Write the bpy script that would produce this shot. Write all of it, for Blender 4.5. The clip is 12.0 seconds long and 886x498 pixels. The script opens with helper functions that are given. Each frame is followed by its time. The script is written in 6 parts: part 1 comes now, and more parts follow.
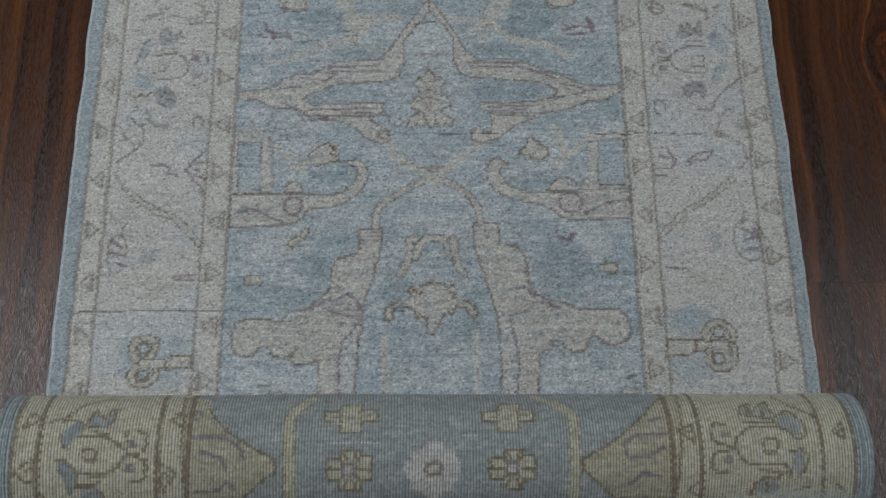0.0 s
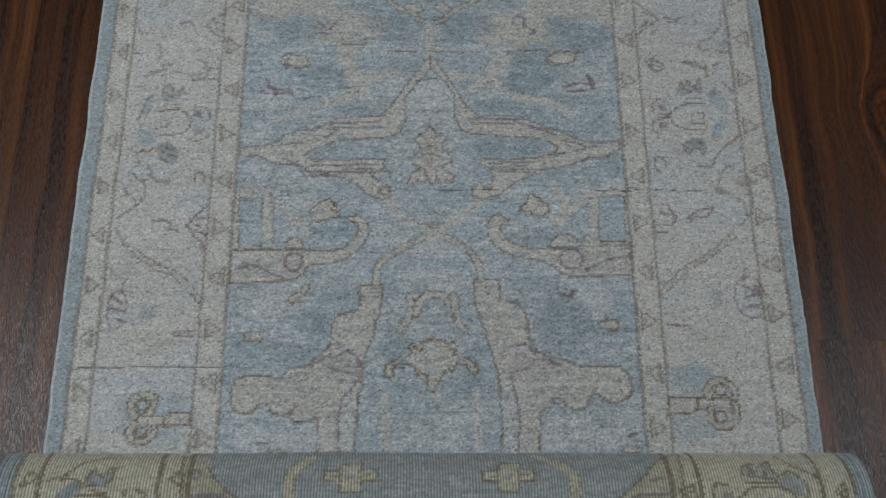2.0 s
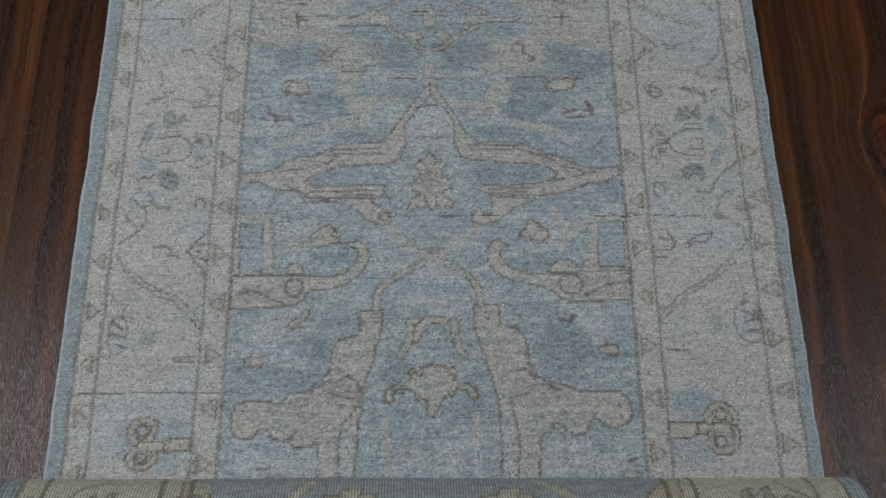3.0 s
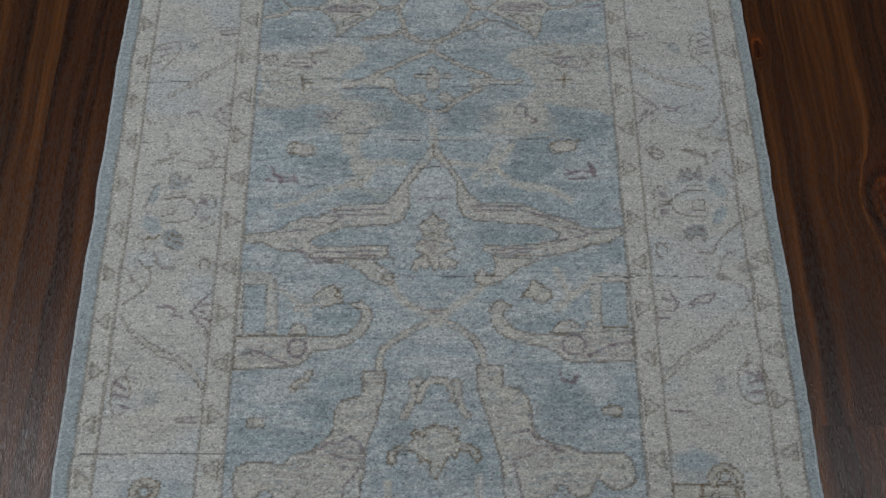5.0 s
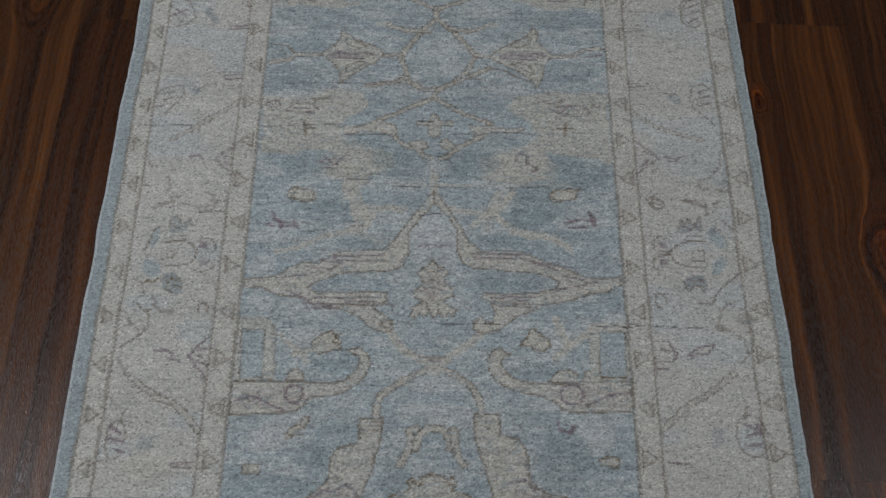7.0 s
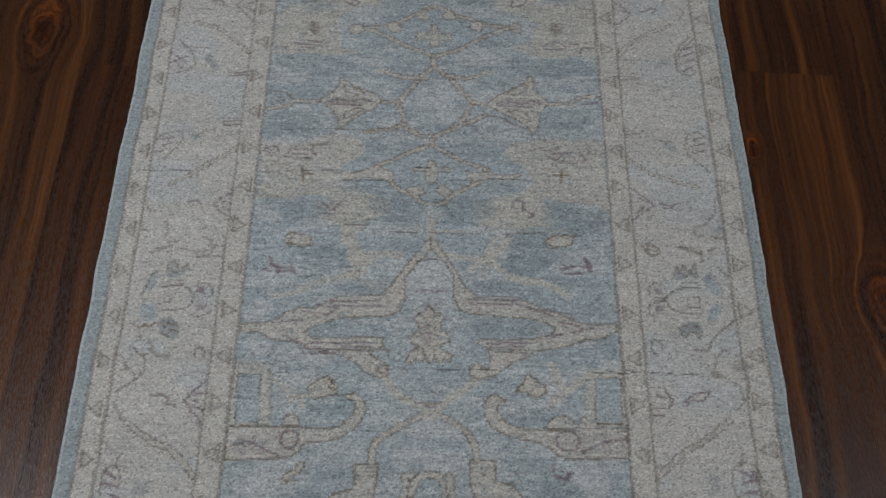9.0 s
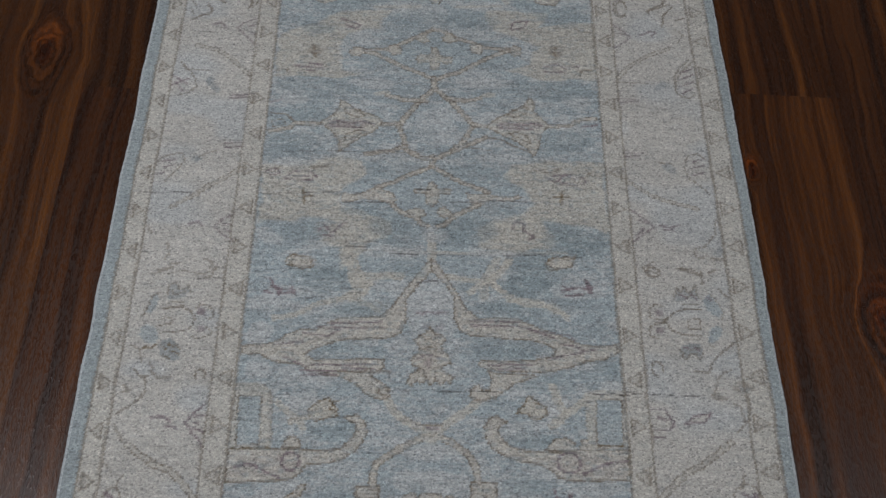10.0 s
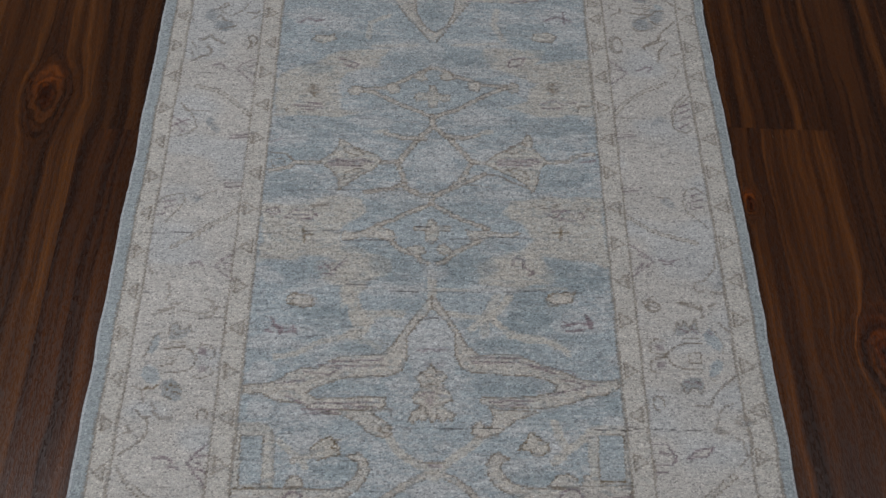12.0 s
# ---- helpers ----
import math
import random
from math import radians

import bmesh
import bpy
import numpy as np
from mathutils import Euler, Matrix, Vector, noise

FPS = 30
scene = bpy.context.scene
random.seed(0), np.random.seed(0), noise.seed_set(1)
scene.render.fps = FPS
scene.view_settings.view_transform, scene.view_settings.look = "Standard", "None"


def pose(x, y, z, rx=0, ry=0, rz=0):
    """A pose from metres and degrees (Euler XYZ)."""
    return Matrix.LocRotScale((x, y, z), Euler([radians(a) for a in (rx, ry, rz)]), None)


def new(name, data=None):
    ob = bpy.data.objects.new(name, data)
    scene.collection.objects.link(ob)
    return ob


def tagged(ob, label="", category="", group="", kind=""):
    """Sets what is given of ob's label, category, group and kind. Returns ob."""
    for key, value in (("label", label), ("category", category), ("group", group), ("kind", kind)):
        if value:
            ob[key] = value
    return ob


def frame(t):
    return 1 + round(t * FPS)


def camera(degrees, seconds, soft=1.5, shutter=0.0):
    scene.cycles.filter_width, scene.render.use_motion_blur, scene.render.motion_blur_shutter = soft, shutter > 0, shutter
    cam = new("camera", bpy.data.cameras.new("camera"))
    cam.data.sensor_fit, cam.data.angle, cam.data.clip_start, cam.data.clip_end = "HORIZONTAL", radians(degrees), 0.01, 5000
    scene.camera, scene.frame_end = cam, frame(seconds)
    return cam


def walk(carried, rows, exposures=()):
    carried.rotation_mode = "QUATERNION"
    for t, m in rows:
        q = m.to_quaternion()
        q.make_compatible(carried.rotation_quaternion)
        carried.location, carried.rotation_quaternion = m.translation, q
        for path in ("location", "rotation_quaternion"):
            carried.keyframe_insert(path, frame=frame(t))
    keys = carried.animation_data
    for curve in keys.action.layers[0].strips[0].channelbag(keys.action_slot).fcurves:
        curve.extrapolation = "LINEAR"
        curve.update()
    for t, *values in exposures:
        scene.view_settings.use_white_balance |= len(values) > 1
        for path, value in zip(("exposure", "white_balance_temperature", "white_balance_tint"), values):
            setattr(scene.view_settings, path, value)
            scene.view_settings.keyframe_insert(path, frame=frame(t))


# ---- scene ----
# ---- camera ----
cam = camera(40.07, 12.0, soft=1.4)
ROWS = [
    (0.0, -0.0660, -0.0042, 1.3113, 22.817, -3.175, -0.592),
    (0.5, -0.0652, -0.0039, 1.3115, 23.649, -3.177, -0.542),
    (1.0, -0.0646, 0.0014, 1.3136, 23.878, -3.244, -0.369),
    (1.5, -0.0645, 0.0003, 1.3122, 24.572, -3.217, -0.355),
    (2.0, -0.0673, 0.0055, 1.3136, 25.071, -3.263, -0.441),
    (2.5, -0.0632, 0.0012, 1.3145, 25.757, -3.111, -0.429),
    (3.0, -0.0632, -0.0000, 1.3160, 26.432, -3.054, -0.504),
    (5.0, -0.0616, -0.0020, 1.3195, 29.285, -2.898, -0.330),
    (5.5, -0.0616, -0.0013, 1.3213, 29.810, -3.120, -0.035),
    (6.0, -0.0624, -0.0020, 1.3222, 30.343, -3.183, 0.022),
    (6.5, -0.0600, 0.0006, 1.3225, 30.773, -3.252, 0.353),
    (7.0, -0.0600, 0.0053, 1.3228, 31.171, -3.290, 0.419),
    (9.0, -0.0583, 0.0037, 1.3292, 33.242, -3.489, 0.563),
    (9.5, -0.0616, 0.0023, 1.3310, 33.757, -3.656, 0.597),
    (10.0, -0.0629, 0.0020, 1.3300, 34.300, -3.594, 0.482),
    (10.5, -0.0625, 0.0024, 1.3325, 34.715, -3.375, 0.223),
    (11.0, -0.0614, 0.0039, 1.3350, 35.053, -3.233, 0.127),
    (11.5, -0.0619, 0.0016, 1.3341, 35.566, -3.252, 0.045),
    (12.0, -0.0621, 0.0025, 1.3367, 35.928, -3.171, -0.046),
]
walk(cam, [(t, pose(x, y, z, rx, ry, rz)) for t, x, y, z, rx, ry, rz in ROWS],
     [(0.0, 0.25, 6310, 11), (3.0, 0.20, 6340, 11), (6.0, 0.14, 6440, 12), (9.0, 0.20, 6520, 14), (12.0, 0.30, 6640, 17)])

# ---- light ----
world = bpy.data.worlds.new("room_air")
world.use_nodes = True
world.node_tree.nodes["Background"].inputs[0].default_value = (0.6, 0.65, 0.7, 1)
world.node_tree.nodes["Background"].inputs[1].default_value = 0.05
scene.world = world


def ceiling_lamp_light(x, y, sx, sy, watts, colour):
    lamp = bpy.data.lights.new("ceiling_light", "AREA")
    lamp.shape, lamp.size, lamp.size_y, lamp.energy, lamp.color = "RECTANGLE", sx, sy, watts, colour
    ob = new("ceiling_light", lamp)
    ob.matrix_world = pose(x, y, 2.66)
    return ob


ceiling_lamp_light(-1.3, 0.76, 1.2, 1.5, 44, (0.93, 0.97, 1.0))
ceiling_lamp_light(1.55, 0.82, 1.1, 1.3, 20.5, (0.93, 0.97, 1.0))


# ---- materials ----
def material(name):
    m = bpy.data.materials.new(name)
    m.use_nodes = True
    nt = m.node_tree
    return m, nt, nt.nodes["Principled BSDF"]


def node(nt, kind, **settings):
    n = nt.nodes.new(kind)
    for key, value in settings.items():
        if key == "operation":
            n.operation = value
        elif key == "blend_type":
            n.data_type, n.blend_type = "RGBA", value
        elif key == "attribute_name":
            n.attribute_name = value
    return n


def put(nt, socket, value):
    if isinstance(value, bpy.types.NodeSocket):
        nt.links.new(value, socket)
    else:
        socket.default_value = value


def calc(nt, operation, a, b=0.0, c=0.0):
    n = node(nt, "ShaderNodeMath", operation=operation)
    for socket, value in zip(n.inputs, (a, b, c)):
        put(nt, socket, value)
    return n.outputs[0]


def noise_at(nt, vector, scale, detail=3.0, rough=0.55, distortion=0.0):
    n = node(nt, "ShaderNodeTexNoise")
    put(nt, n.inputs["Vector"], vector)
    n.inputs["Scale"].default_value, n.inputs["Detail"].default_value = scale, detail
    n.inputs["Roughness"].default_value, n.inputs["Distortion"].default_value = rough, distortion
    return n.outputs["Fac"]


def joined(nt, x, y, z):
    n = node(nt, "ShaderNodeCombineXYZ")
    for socket, value in zip(n.inputs, (x, y, z)):
        put(nt, socket, value)
    return n.outputs[0]


def ramp(nt, fac, stops):
    n = node(nt, "ShaderNodeValToRGB")
    put(nt, n.inputs[0], fac)
    el = n.color_ramp.elements
    while len(el) < len(stops):
        el.new(0.5)
    for e, (p, col) in zip(el, stops):
        e.position, e.color = p, (*col, 1)
    return n.outputs[0]


def blend(nt, kind, fac, a, b):
    n = node(nt, "ShaderNodeMix", blend_type=kind)
    put(nt, n.inputs[0], fac)
    put(nt, n.inputs[6], a)
    put(nt, n.inputs[7], b)
    return n.outputs[2]


def relief(nt, bsdf, height, strength, distance):
    n = node(nt, "ShaderNodeBump")
    n.inputs["Strength"].default_value, n.inputs["Distance"].default_value = strength, distance
    put(nt, n.inputs["Height"], height)
    nt.links.new(n.outputs[0], bsdf.inputs["Normal"])


def yarn_material(name, rough, grain, knot):
    """Wool: every knot has its own shade and rises a little; knot is its size in metres, 0 where the mesh has the knots."""
    m, nt, bsdf = material(name)
    at = node(nt, "ShaderNodeAttribute", attribute_name="yarn")
    pos = node(nt, "ShaderNodeNewGeometry").outputs["Position"]
    fine = noise_at(nt, pos, 700.0, 2.0)
    tone = ramp(nt, fine, [(0.25, (1 - grain,) * 3), (0.75, (1 + grain,) * 3)])
    col = blend(nt, "MULTIPLY", 1.0, at.outputs["Color"], tone)
    height = fine
    if knot:
        sep = node(nt, "ShaderNodeSeparateXYZ")
        nt.links.new(pos, sep.inputs[0])
        wob = noise_at(nt, pos, 160.0, 1.0)
        x = calc(nt, "ADD", calc(nt, "DIVIDE", sep.outputs[0], knot * 1.15), calc(nt, "MULTIPLY", wob, 2.0))
        y = calc(nt, "ADD", calc(nt, "DIVIDE", sep.outputs[1], knot * 0.9), calc(nt, "MULTIPLY", wob, 1.4))
        cell = node(nt, "ShaderNodeTexWhiteNoise")
        nt.links.new(joined(nt, calc(nt, "FLOOR", x), calc(nt, "FLOOR", y), 0.0), cell.inputs["Vector"])
        shade = ramp(nt, cell.outputs["Value"], [(0.0, (0.62, 0.62, 0.63)), (0.14, (0.94, 0.94, 0.94)), (0.8, (1.10, 1.10, 1.09)), (1.0, (1.34, 1.33, 1.31))])
        col = blend(nt, "MULTIPLY", 1.0, col, shade)
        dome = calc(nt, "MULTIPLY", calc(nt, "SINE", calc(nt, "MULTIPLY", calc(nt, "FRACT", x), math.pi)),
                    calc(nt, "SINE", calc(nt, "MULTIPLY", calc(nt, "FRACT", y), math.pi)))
        # shade in the gaps between knots, put into the colour
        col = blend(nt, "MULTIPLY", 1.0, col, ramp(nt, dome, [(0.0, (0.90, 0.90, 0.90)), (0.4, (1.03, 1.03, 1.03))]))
        lie = joined(nt, calc(nt, "MULTIPLY", sep.outputs[0], 0.62), sep.outputs[1], 0.0)
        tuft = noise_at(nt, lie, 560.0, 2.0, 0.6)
        # irregular dark gaps between tufts, painted in the same way
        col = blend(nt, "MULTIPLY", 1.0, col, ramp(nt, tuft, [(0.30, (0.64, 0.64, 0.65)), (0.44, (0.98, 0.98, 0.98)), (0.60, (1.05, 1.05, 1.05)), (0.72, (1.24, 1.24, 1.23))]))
        height = calc(nt, "ADD", calc(nt, "MULTIPLY", dome, calc(nt, "ADD", cell.outputs["Value"], 0.5)), calc(nt, "MULTIPLY", fine, 0.8))
    nt.links.new(col, bsdf.inputs["Base Color"])
    bsdf.inputs["Roughness"].default_value = rough
    bsdf.inputs["Specular IOR Level"].default_value = 0.15
    bsdf.inputs["Sheen Weight"].default_value = 0.1
    relief(nt, bsdf, height, 0.6, 0.0012)
    return m


def wood_material():
    """Dark rosewood laminate: grain runs along y and flows round knots."""
    m, nt, bsdf = material("rosewood_laminate")
    pos = node(nt, "ShaderNodeNewGeometry").outputs["Position"]
    sep = node(nt, "ShaderNodeSeparateXYZ")
    nt.links.new(pos, sep.inputs[0])
    info = node(nt, "ShaderNodeObjectInfo")
    rnd = info.outputs["Random"]
    slow = joined(nt, sep.outputs[0], calc(nt, "MULTIPLY", sep.outputs[1], 0.35), 0.0)
    x = calc(nt, "MULTIPLY_ADD", noise_at(nt, slow, 13.0, 2.0), 0.026, calc(nt, "SUBTRACT", sep.outputs[0], 0.013))
    y = calc(nt, "MULTIPLY_ADD", noise_at(nt, pos, 14.0, 2.0), 0.07, calc(nt, "SUBTRACT", sep.outputs[1], 0.035))
    flow = calc(nt, "ADD", x, 0.0)
    core = None
    glow = None
    halo = None
    for kx, ky, r in ((-0.570, 1.222, 0.030), (0.592, 0.822, 0.034), (0.452, 1.068, 0.011), (-0.62, 1.62, 0.03), (0.70, 1.75, 0.04)):
        dx = calc(nt, "SUBTRACT", x, kx)
        dy = calc(nt, "DIVIDE", calc(nt, "SUBTRACT", y, ky), r * 1.9)
        bell = calc(nt, "EXPONENT", calc(nt, "MULTIPLY", calc(nt, "MULTIPLY", dy, dy), -1.0))
        q = calc(nt, "SUBTRACT", calc(nt, "MULTIPLY", dx, dx), calc(nt, "MULTIPLY", bell, r * r))
        root = calc(nt, "SQRT", calc(nt, "ABSOLUTE", q))
        outside = calc(nt, "GREATER_THAN", q, 0.0)
        side = calc(nt, "MULTIPLY_ADD", outside, calc(nt, "SUBTRACT", calc(nt, "SIGN", dx), 1.0), 1.0)
        flow = calc(nt, "ADD", flow, calc(nt, "SUBTRACT", calc(nt, "MULTIPLY", root, side), dx))
        across = calc(nt, "DIVIDE", dx, r)
        d2 = calc(nt, "ADD", calc(nt, "MULTIPLY", across, across), calc(nt, "MULTIPLY", dy, dy))
        ragged = calc(nt, "MULTIPLY_ADD", noise_at(nt, pos, 70.0, 3.0), 0.9, -0.45)
        dark = calc(nt, "SUBTRACT", calc(nt, "ADD", 0.75, ragged), calc(nt, "MULTIPLY", calc(nt, "SQRT", d2), 2.2))
        up = calc(nt, "SUBTRACT", dy, 0.55)
        ring = calc(nt, "EXPONENT", calc(nt, "MULTIPLY", d2, -0.8))
        warm = calc(nt, "EXPONENT", calc(nt, "MULTIPLY", calc(nt, "ADD", calc(nt, "MULTIPLY", across, across), calc(nt, "MULTIPLY", up, up)), -2.6))
        growth = calc(nt, "MULTIPLY_ADD", calc(nt, "SINE", calc(nt, "MULTIPLY_ADD", noise_at(nt, pos, 55.0, 3.0), 11.0, calc(nt, "MULTIPLY", calc(nt, "SQRT", d2), 15.0))), 0.5, 0.5)
        rings = growth if halo is None else calc(nt, "MULTIPLY_ADD", calc(nt, "SUBTRACT", growth, rings), calc(nt, "GREATER_THAN", ring, halo), rings)
        core = dark if core is None else calc(nt, "MAXIMUM", core, dark)
        glow = warm if glow is None else calc(nt, "MAXIMUM", glow, warm)
        halo = ring if halo is None else calc(nt, "MAXIMUM", halo, ring)
    shift = calc(nt, "MULTIPLY", rnd, 37.0)
    wobble = noise_at(nt, joined(nt, calc(nt, "MULTIPLY", x, 4.0), calc(nt, "MULTIPLY", y, 1.3), shift), 1.0, 2.0)
    flow = calc(nt, "ADD", flow, calc(nt, "MULTIPLY", wobble, 0.05))
    broad = noise_at(nt, joined(nt, calc(nt, "MULTIPLY", flow, 42.0), calc(nt, "MULTIPLY", y, 0.7), shift), 1.0, 4.0, 0.62)
    fine = noise_at(nt, joined(nt, calc(nt, "MULTIPLY", flow, 230.0), calc(nt, "MULTIPLY", y, 3.0), shift), 1.0, 3.0, 0.6)
    pores = noise_at(nt, joined(nt, calc(nt, "MULTIPLY", sep.outputs[0], 620.0), calc(nt, "MULTIPLY", sep.outputs[1], 120.0), shift), 1.0, 2.0, 0.6)
    col = ramp(nt, broad, [(0.30, (0.013, 0.0060, 0.0038)), (0.44, (0.031, 0.0115, 0.0050)),
                           (0.57, (0.066, 0.0240, 0.0072)), (0.74, (0.126, 0.047, 0.012))])
    col = blend(nt, "MULTIPLY", 0.9, col, ramp(nt, fine, [(0.32, (0.62, 0.60, 0.59)), (0.68, (1.22, 1.19, 1.16))]))
    col = blend(nt, "MULTIPLY", 0.6, col, ramp(nt, pores, [(0.36, (0.45, 0.45, 0.45)), (0.52, (1.06, 1.06, 1.06))]))
    knot = ramp(nt, core, [(0.0, (1, 1, 1)), (0.3, (0.45, 0.36, 0.35)), (0.7, (0.14, 0.12, 0.13))])
    col = blend(nt, "MIX", calc(nt, "MULTIPLY", halo, 0.5), col, blend(nt, "MULTIPLY", 1.0, (0.60, 0.55, 0.50, 1), col))
    col = blend(nt, "MIX", halo, col, blend(nt, "MULTIPLY", 1.0, ramp(nt, rings, [(0.2, (0.55, 0.50, 0.47)), (0.8, (1.55, 1.45, 1.30))]), col))
    col = blend(nt, "MIX", calc(nt, "MULTIPLY", glow, 0.7), col, blend(nt, "MULTIPLY", 1.0, (2.7, 2.0, 1.1, 1), col))
    col = blend(nt, "MULTIPLY", 1.0, col, knot)
    col = blend(nt, "MULTIPLY", 1.0, col, info.outputs["Color"])
    nt.links.new(col, bsdf.inputs["Base Color"])
    rough = ramp(nt, pores, [(0.36, (0.44,) * 3), (0.55, (0.24,) * 3)])
    nt.links.new(rough, bsdf.inputs["Roughness"])
    bsdf.inputs["Specular IOR Level"].default_value = 0.36
    relief(nt, bsdf, calc(nt, "ADD", pores, calc(nt, "MULTIPLY", fine, 0.12)), 0.6, 0.0009)
    return m


def plaster_material(name, colour):
    m, nt, bsdf = material(name)
    pos = node(nt, "ShaderNodeNewGeometry").outputs["Position"]
    n = noise_at(nt, pos, 3.0, 5.0)
    low, high = tuple(c * 0.93 for c in colour), colour
    nt.links.new(ramp(nt, n, [(0.3, low), (0.7, high)]), bsdf.inputs["Base Color"])
    bsdf.inputs["Roughness"].default_value = 0.9
    relief(nt, bsdf, noise_at(nt, pos, 180.0, 3.0), 0.15, 0.002)
    return m


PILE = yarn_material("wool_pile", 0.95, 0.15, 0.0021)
BACK = yarn_material("knotted_back", 0.9, 0.15, 0)
WOOD = wood_material()
WALL = plaster_material("painted_wall", (0.62, 0.60, 0.57))
CEIL = plaster_material("ceiling_paint", (0.75, 0.75, 0.74))
m, nt, bsdf = material("dark_underlay")
bsdf.inputs["Base Color"].default_value, bsdf.inputs["Roughness"].default_value = (0.012, 0.009, 0.008, 1), 0.9
GAP = m
# pale colour for the lamp glint laid on the floor
m, nt, bsdf = material("floor_glint")
bsdf.inputs["Base Color"].default_value, bsdf.inputs["Roughness"].default_value = (0.13, 0.12, 0.12, 1), 0.5
GLINT = m


# ---- mesh helpers ----
def box_bmesh(x0, y0, z0, x1, y1, z1, bevel=0.0):
    bm = bmesh.new()
    bmesh.ops.create_cube(bm, size=1.0, matrix=Matrix.LocRotScale(
        ((x0 + x1) / 2, (y0 + y1) / 2, (z0 + z1) / 2), None, (x1 - x0, y1 - y0, z1 - z0)))
    if bevel:
        bmesh.ops.bevel(bm, geom=bm.edges[:], offset=bevel, segments=1, affect="EDGES")
    return bm


def part(name, bm, mat, parent=None, label=""):
    me = bpy.data.meshes.new(name)
    bm.to_mesh(me)
    bm.free()
    me.materials.append(mat)
    ob = new(name, me)
    ob.parent = parent
    return tagged(ob, label)


def sheet(name, co, mat, parent, colours, label=""):
    """One mesh from a grid of places co[row, column, xyz], with a yarn colour at every knot."""
    rows, cols = co.shape[:2]
    me = bpy.data.meshes.new(name)
    me.vertices.add(rows * cols)
    me.vertices.foreach_set("co", co.astype(np.float32).ravel())
    idx = np.arange(rows * cols).reshape(rows, cols)
    quads = np.stack([idx[:-1, :-1], idx[:-1, 1:], idx[1:, 1:], idx[1:, :-1]], -1).reshape(-1, 4)
    me.loops.add(quads.size)
    me.loops.foreach_set("vertex_index", quads.ravel().astype(np.int32))
    me.polygons.add(len(quads))
    me.polygons.foreach_set("loop_start", np.arange(0, quads.size, 4, dtype=np.int32))
    me.update(calc_edges=True)
    at = me.color_attributes.new("yarn", "FLOAT_COLOR", "POINT")
    rgba = np.ones((rows * cols, 4), np.float32)
    rgba[:, :3] = colours.reshape(-1, 3)
    at.data.foreach_set("color", rgba.ravel())
    me.shade_smooth()
    me.materials.append(mat)
    ob = new(name, me)
    ob.parent = parent
    return tagged(ob, label)


# ---- room ----
RX0, RX1, RY0, RY1, RH = -2.9, 2.9, -2.2, 4.2, 2.7
floor = tagged(part("floor", box_bmesh(RX0, RY0, -0.06, RX1, RY1, -0.013), GAP),
               "dark rosewood plank floor with worn satin sheen", "floor", kind="structure")
for name, b in (("wall_north", (RX0, RY1, -0.06, RX1, RY1 + 0.12, RH)), ("wall_south", (RX0, RY0 - 0.12, -0.06, RX1, RY0, RH)),
                ("wall_east", (RX1, RY0 - 0.12, -0.06, RX1 + 0.12, RY1 + 0.12, RH)),
                ("wall_west", (RX0 - 0.12, RY0 - 0.12, -0.06, RX0, RY1 + 0.12, RH))):
    tagged(part(name, box_bmesh(*b), WALL), "plain painted wall closing the room", "wall", kind="structure")
tagged(part("ceiling", box_bmesh(RX0 - 0.12, RY0 - 0.12, RH, RX1 + 0.12, RY1 + 0.12, RH + 0.1), CEIL),
       "plain white painted ceiling", "ceiling", kind="structure")

# ---- rug ----
# Places on the rug in millimetres: u across from its middle line, v along it.
U0, U1, V0, V1, VMID = -421.0, 436.0, 277.0, 1916.0, 1121.0
YARN = {
    "ivory": (0.435, 0.43, 0.405), "guard": (0.436, 0.430, 0.398), "blue": (0.294, 0.346, 0.366), "pale": (0.405, 0.428, 0.432),
    "deep": (0.215, 0.268, 0.285), "tan": (0.42, 0.405, 0.365), "cream": (0.41, 0.40, 0.36), "brown": (0.15, 0.115, 0.07),
    "umber": (0.178, 0.156, 0.126), "mauve": (0.185, 0.15, 0.165), "ink": (0.06, 0.055, 0.055), "edge": (0.28, 0.325, 0.338),
    "olive": (0.34, 0.32, 0.23), "olive_pale": (0.41, 0.395, 0.30), "slate": (0.215, 0.247, 0.26), "back_slate": (0.250, 0.280, 0.276), "back_brown": (0.15, 0.125, 0.08),
    "back_blue": (0.17, 0.21, 0.235), "back_edge": (0.26, 0.31, 0.32), "back_mauve": (0.17, 0.15, 0.155),
}


def cloud(u, v, su, sv, seed):
    """Smooth value noise, 0 to 1, with patches su by sv millimetres."""
    r = np.random.RandomState(seed)
    g = r.rand(96, 96)
    a, b = u / su + 31.7, v / sv + 17.3
    i, j = np.floor(a).astype(int), np.floor(b).astype(int)
    fa, fb = a - i, b - j
    fa, fb = fa * fa * (3 - 2 * fa), fb * fb * (3 - 2 * fb)
    at = lambda p, q: g[p % 96, q % 96]
    return (at(i, j) * (1 - fa) + at(i + 1, j) * fa) * (1 - fb) + (at(i, j + 1) * (1 - fa) + at(i + 1, j + 1) * fa) * fb


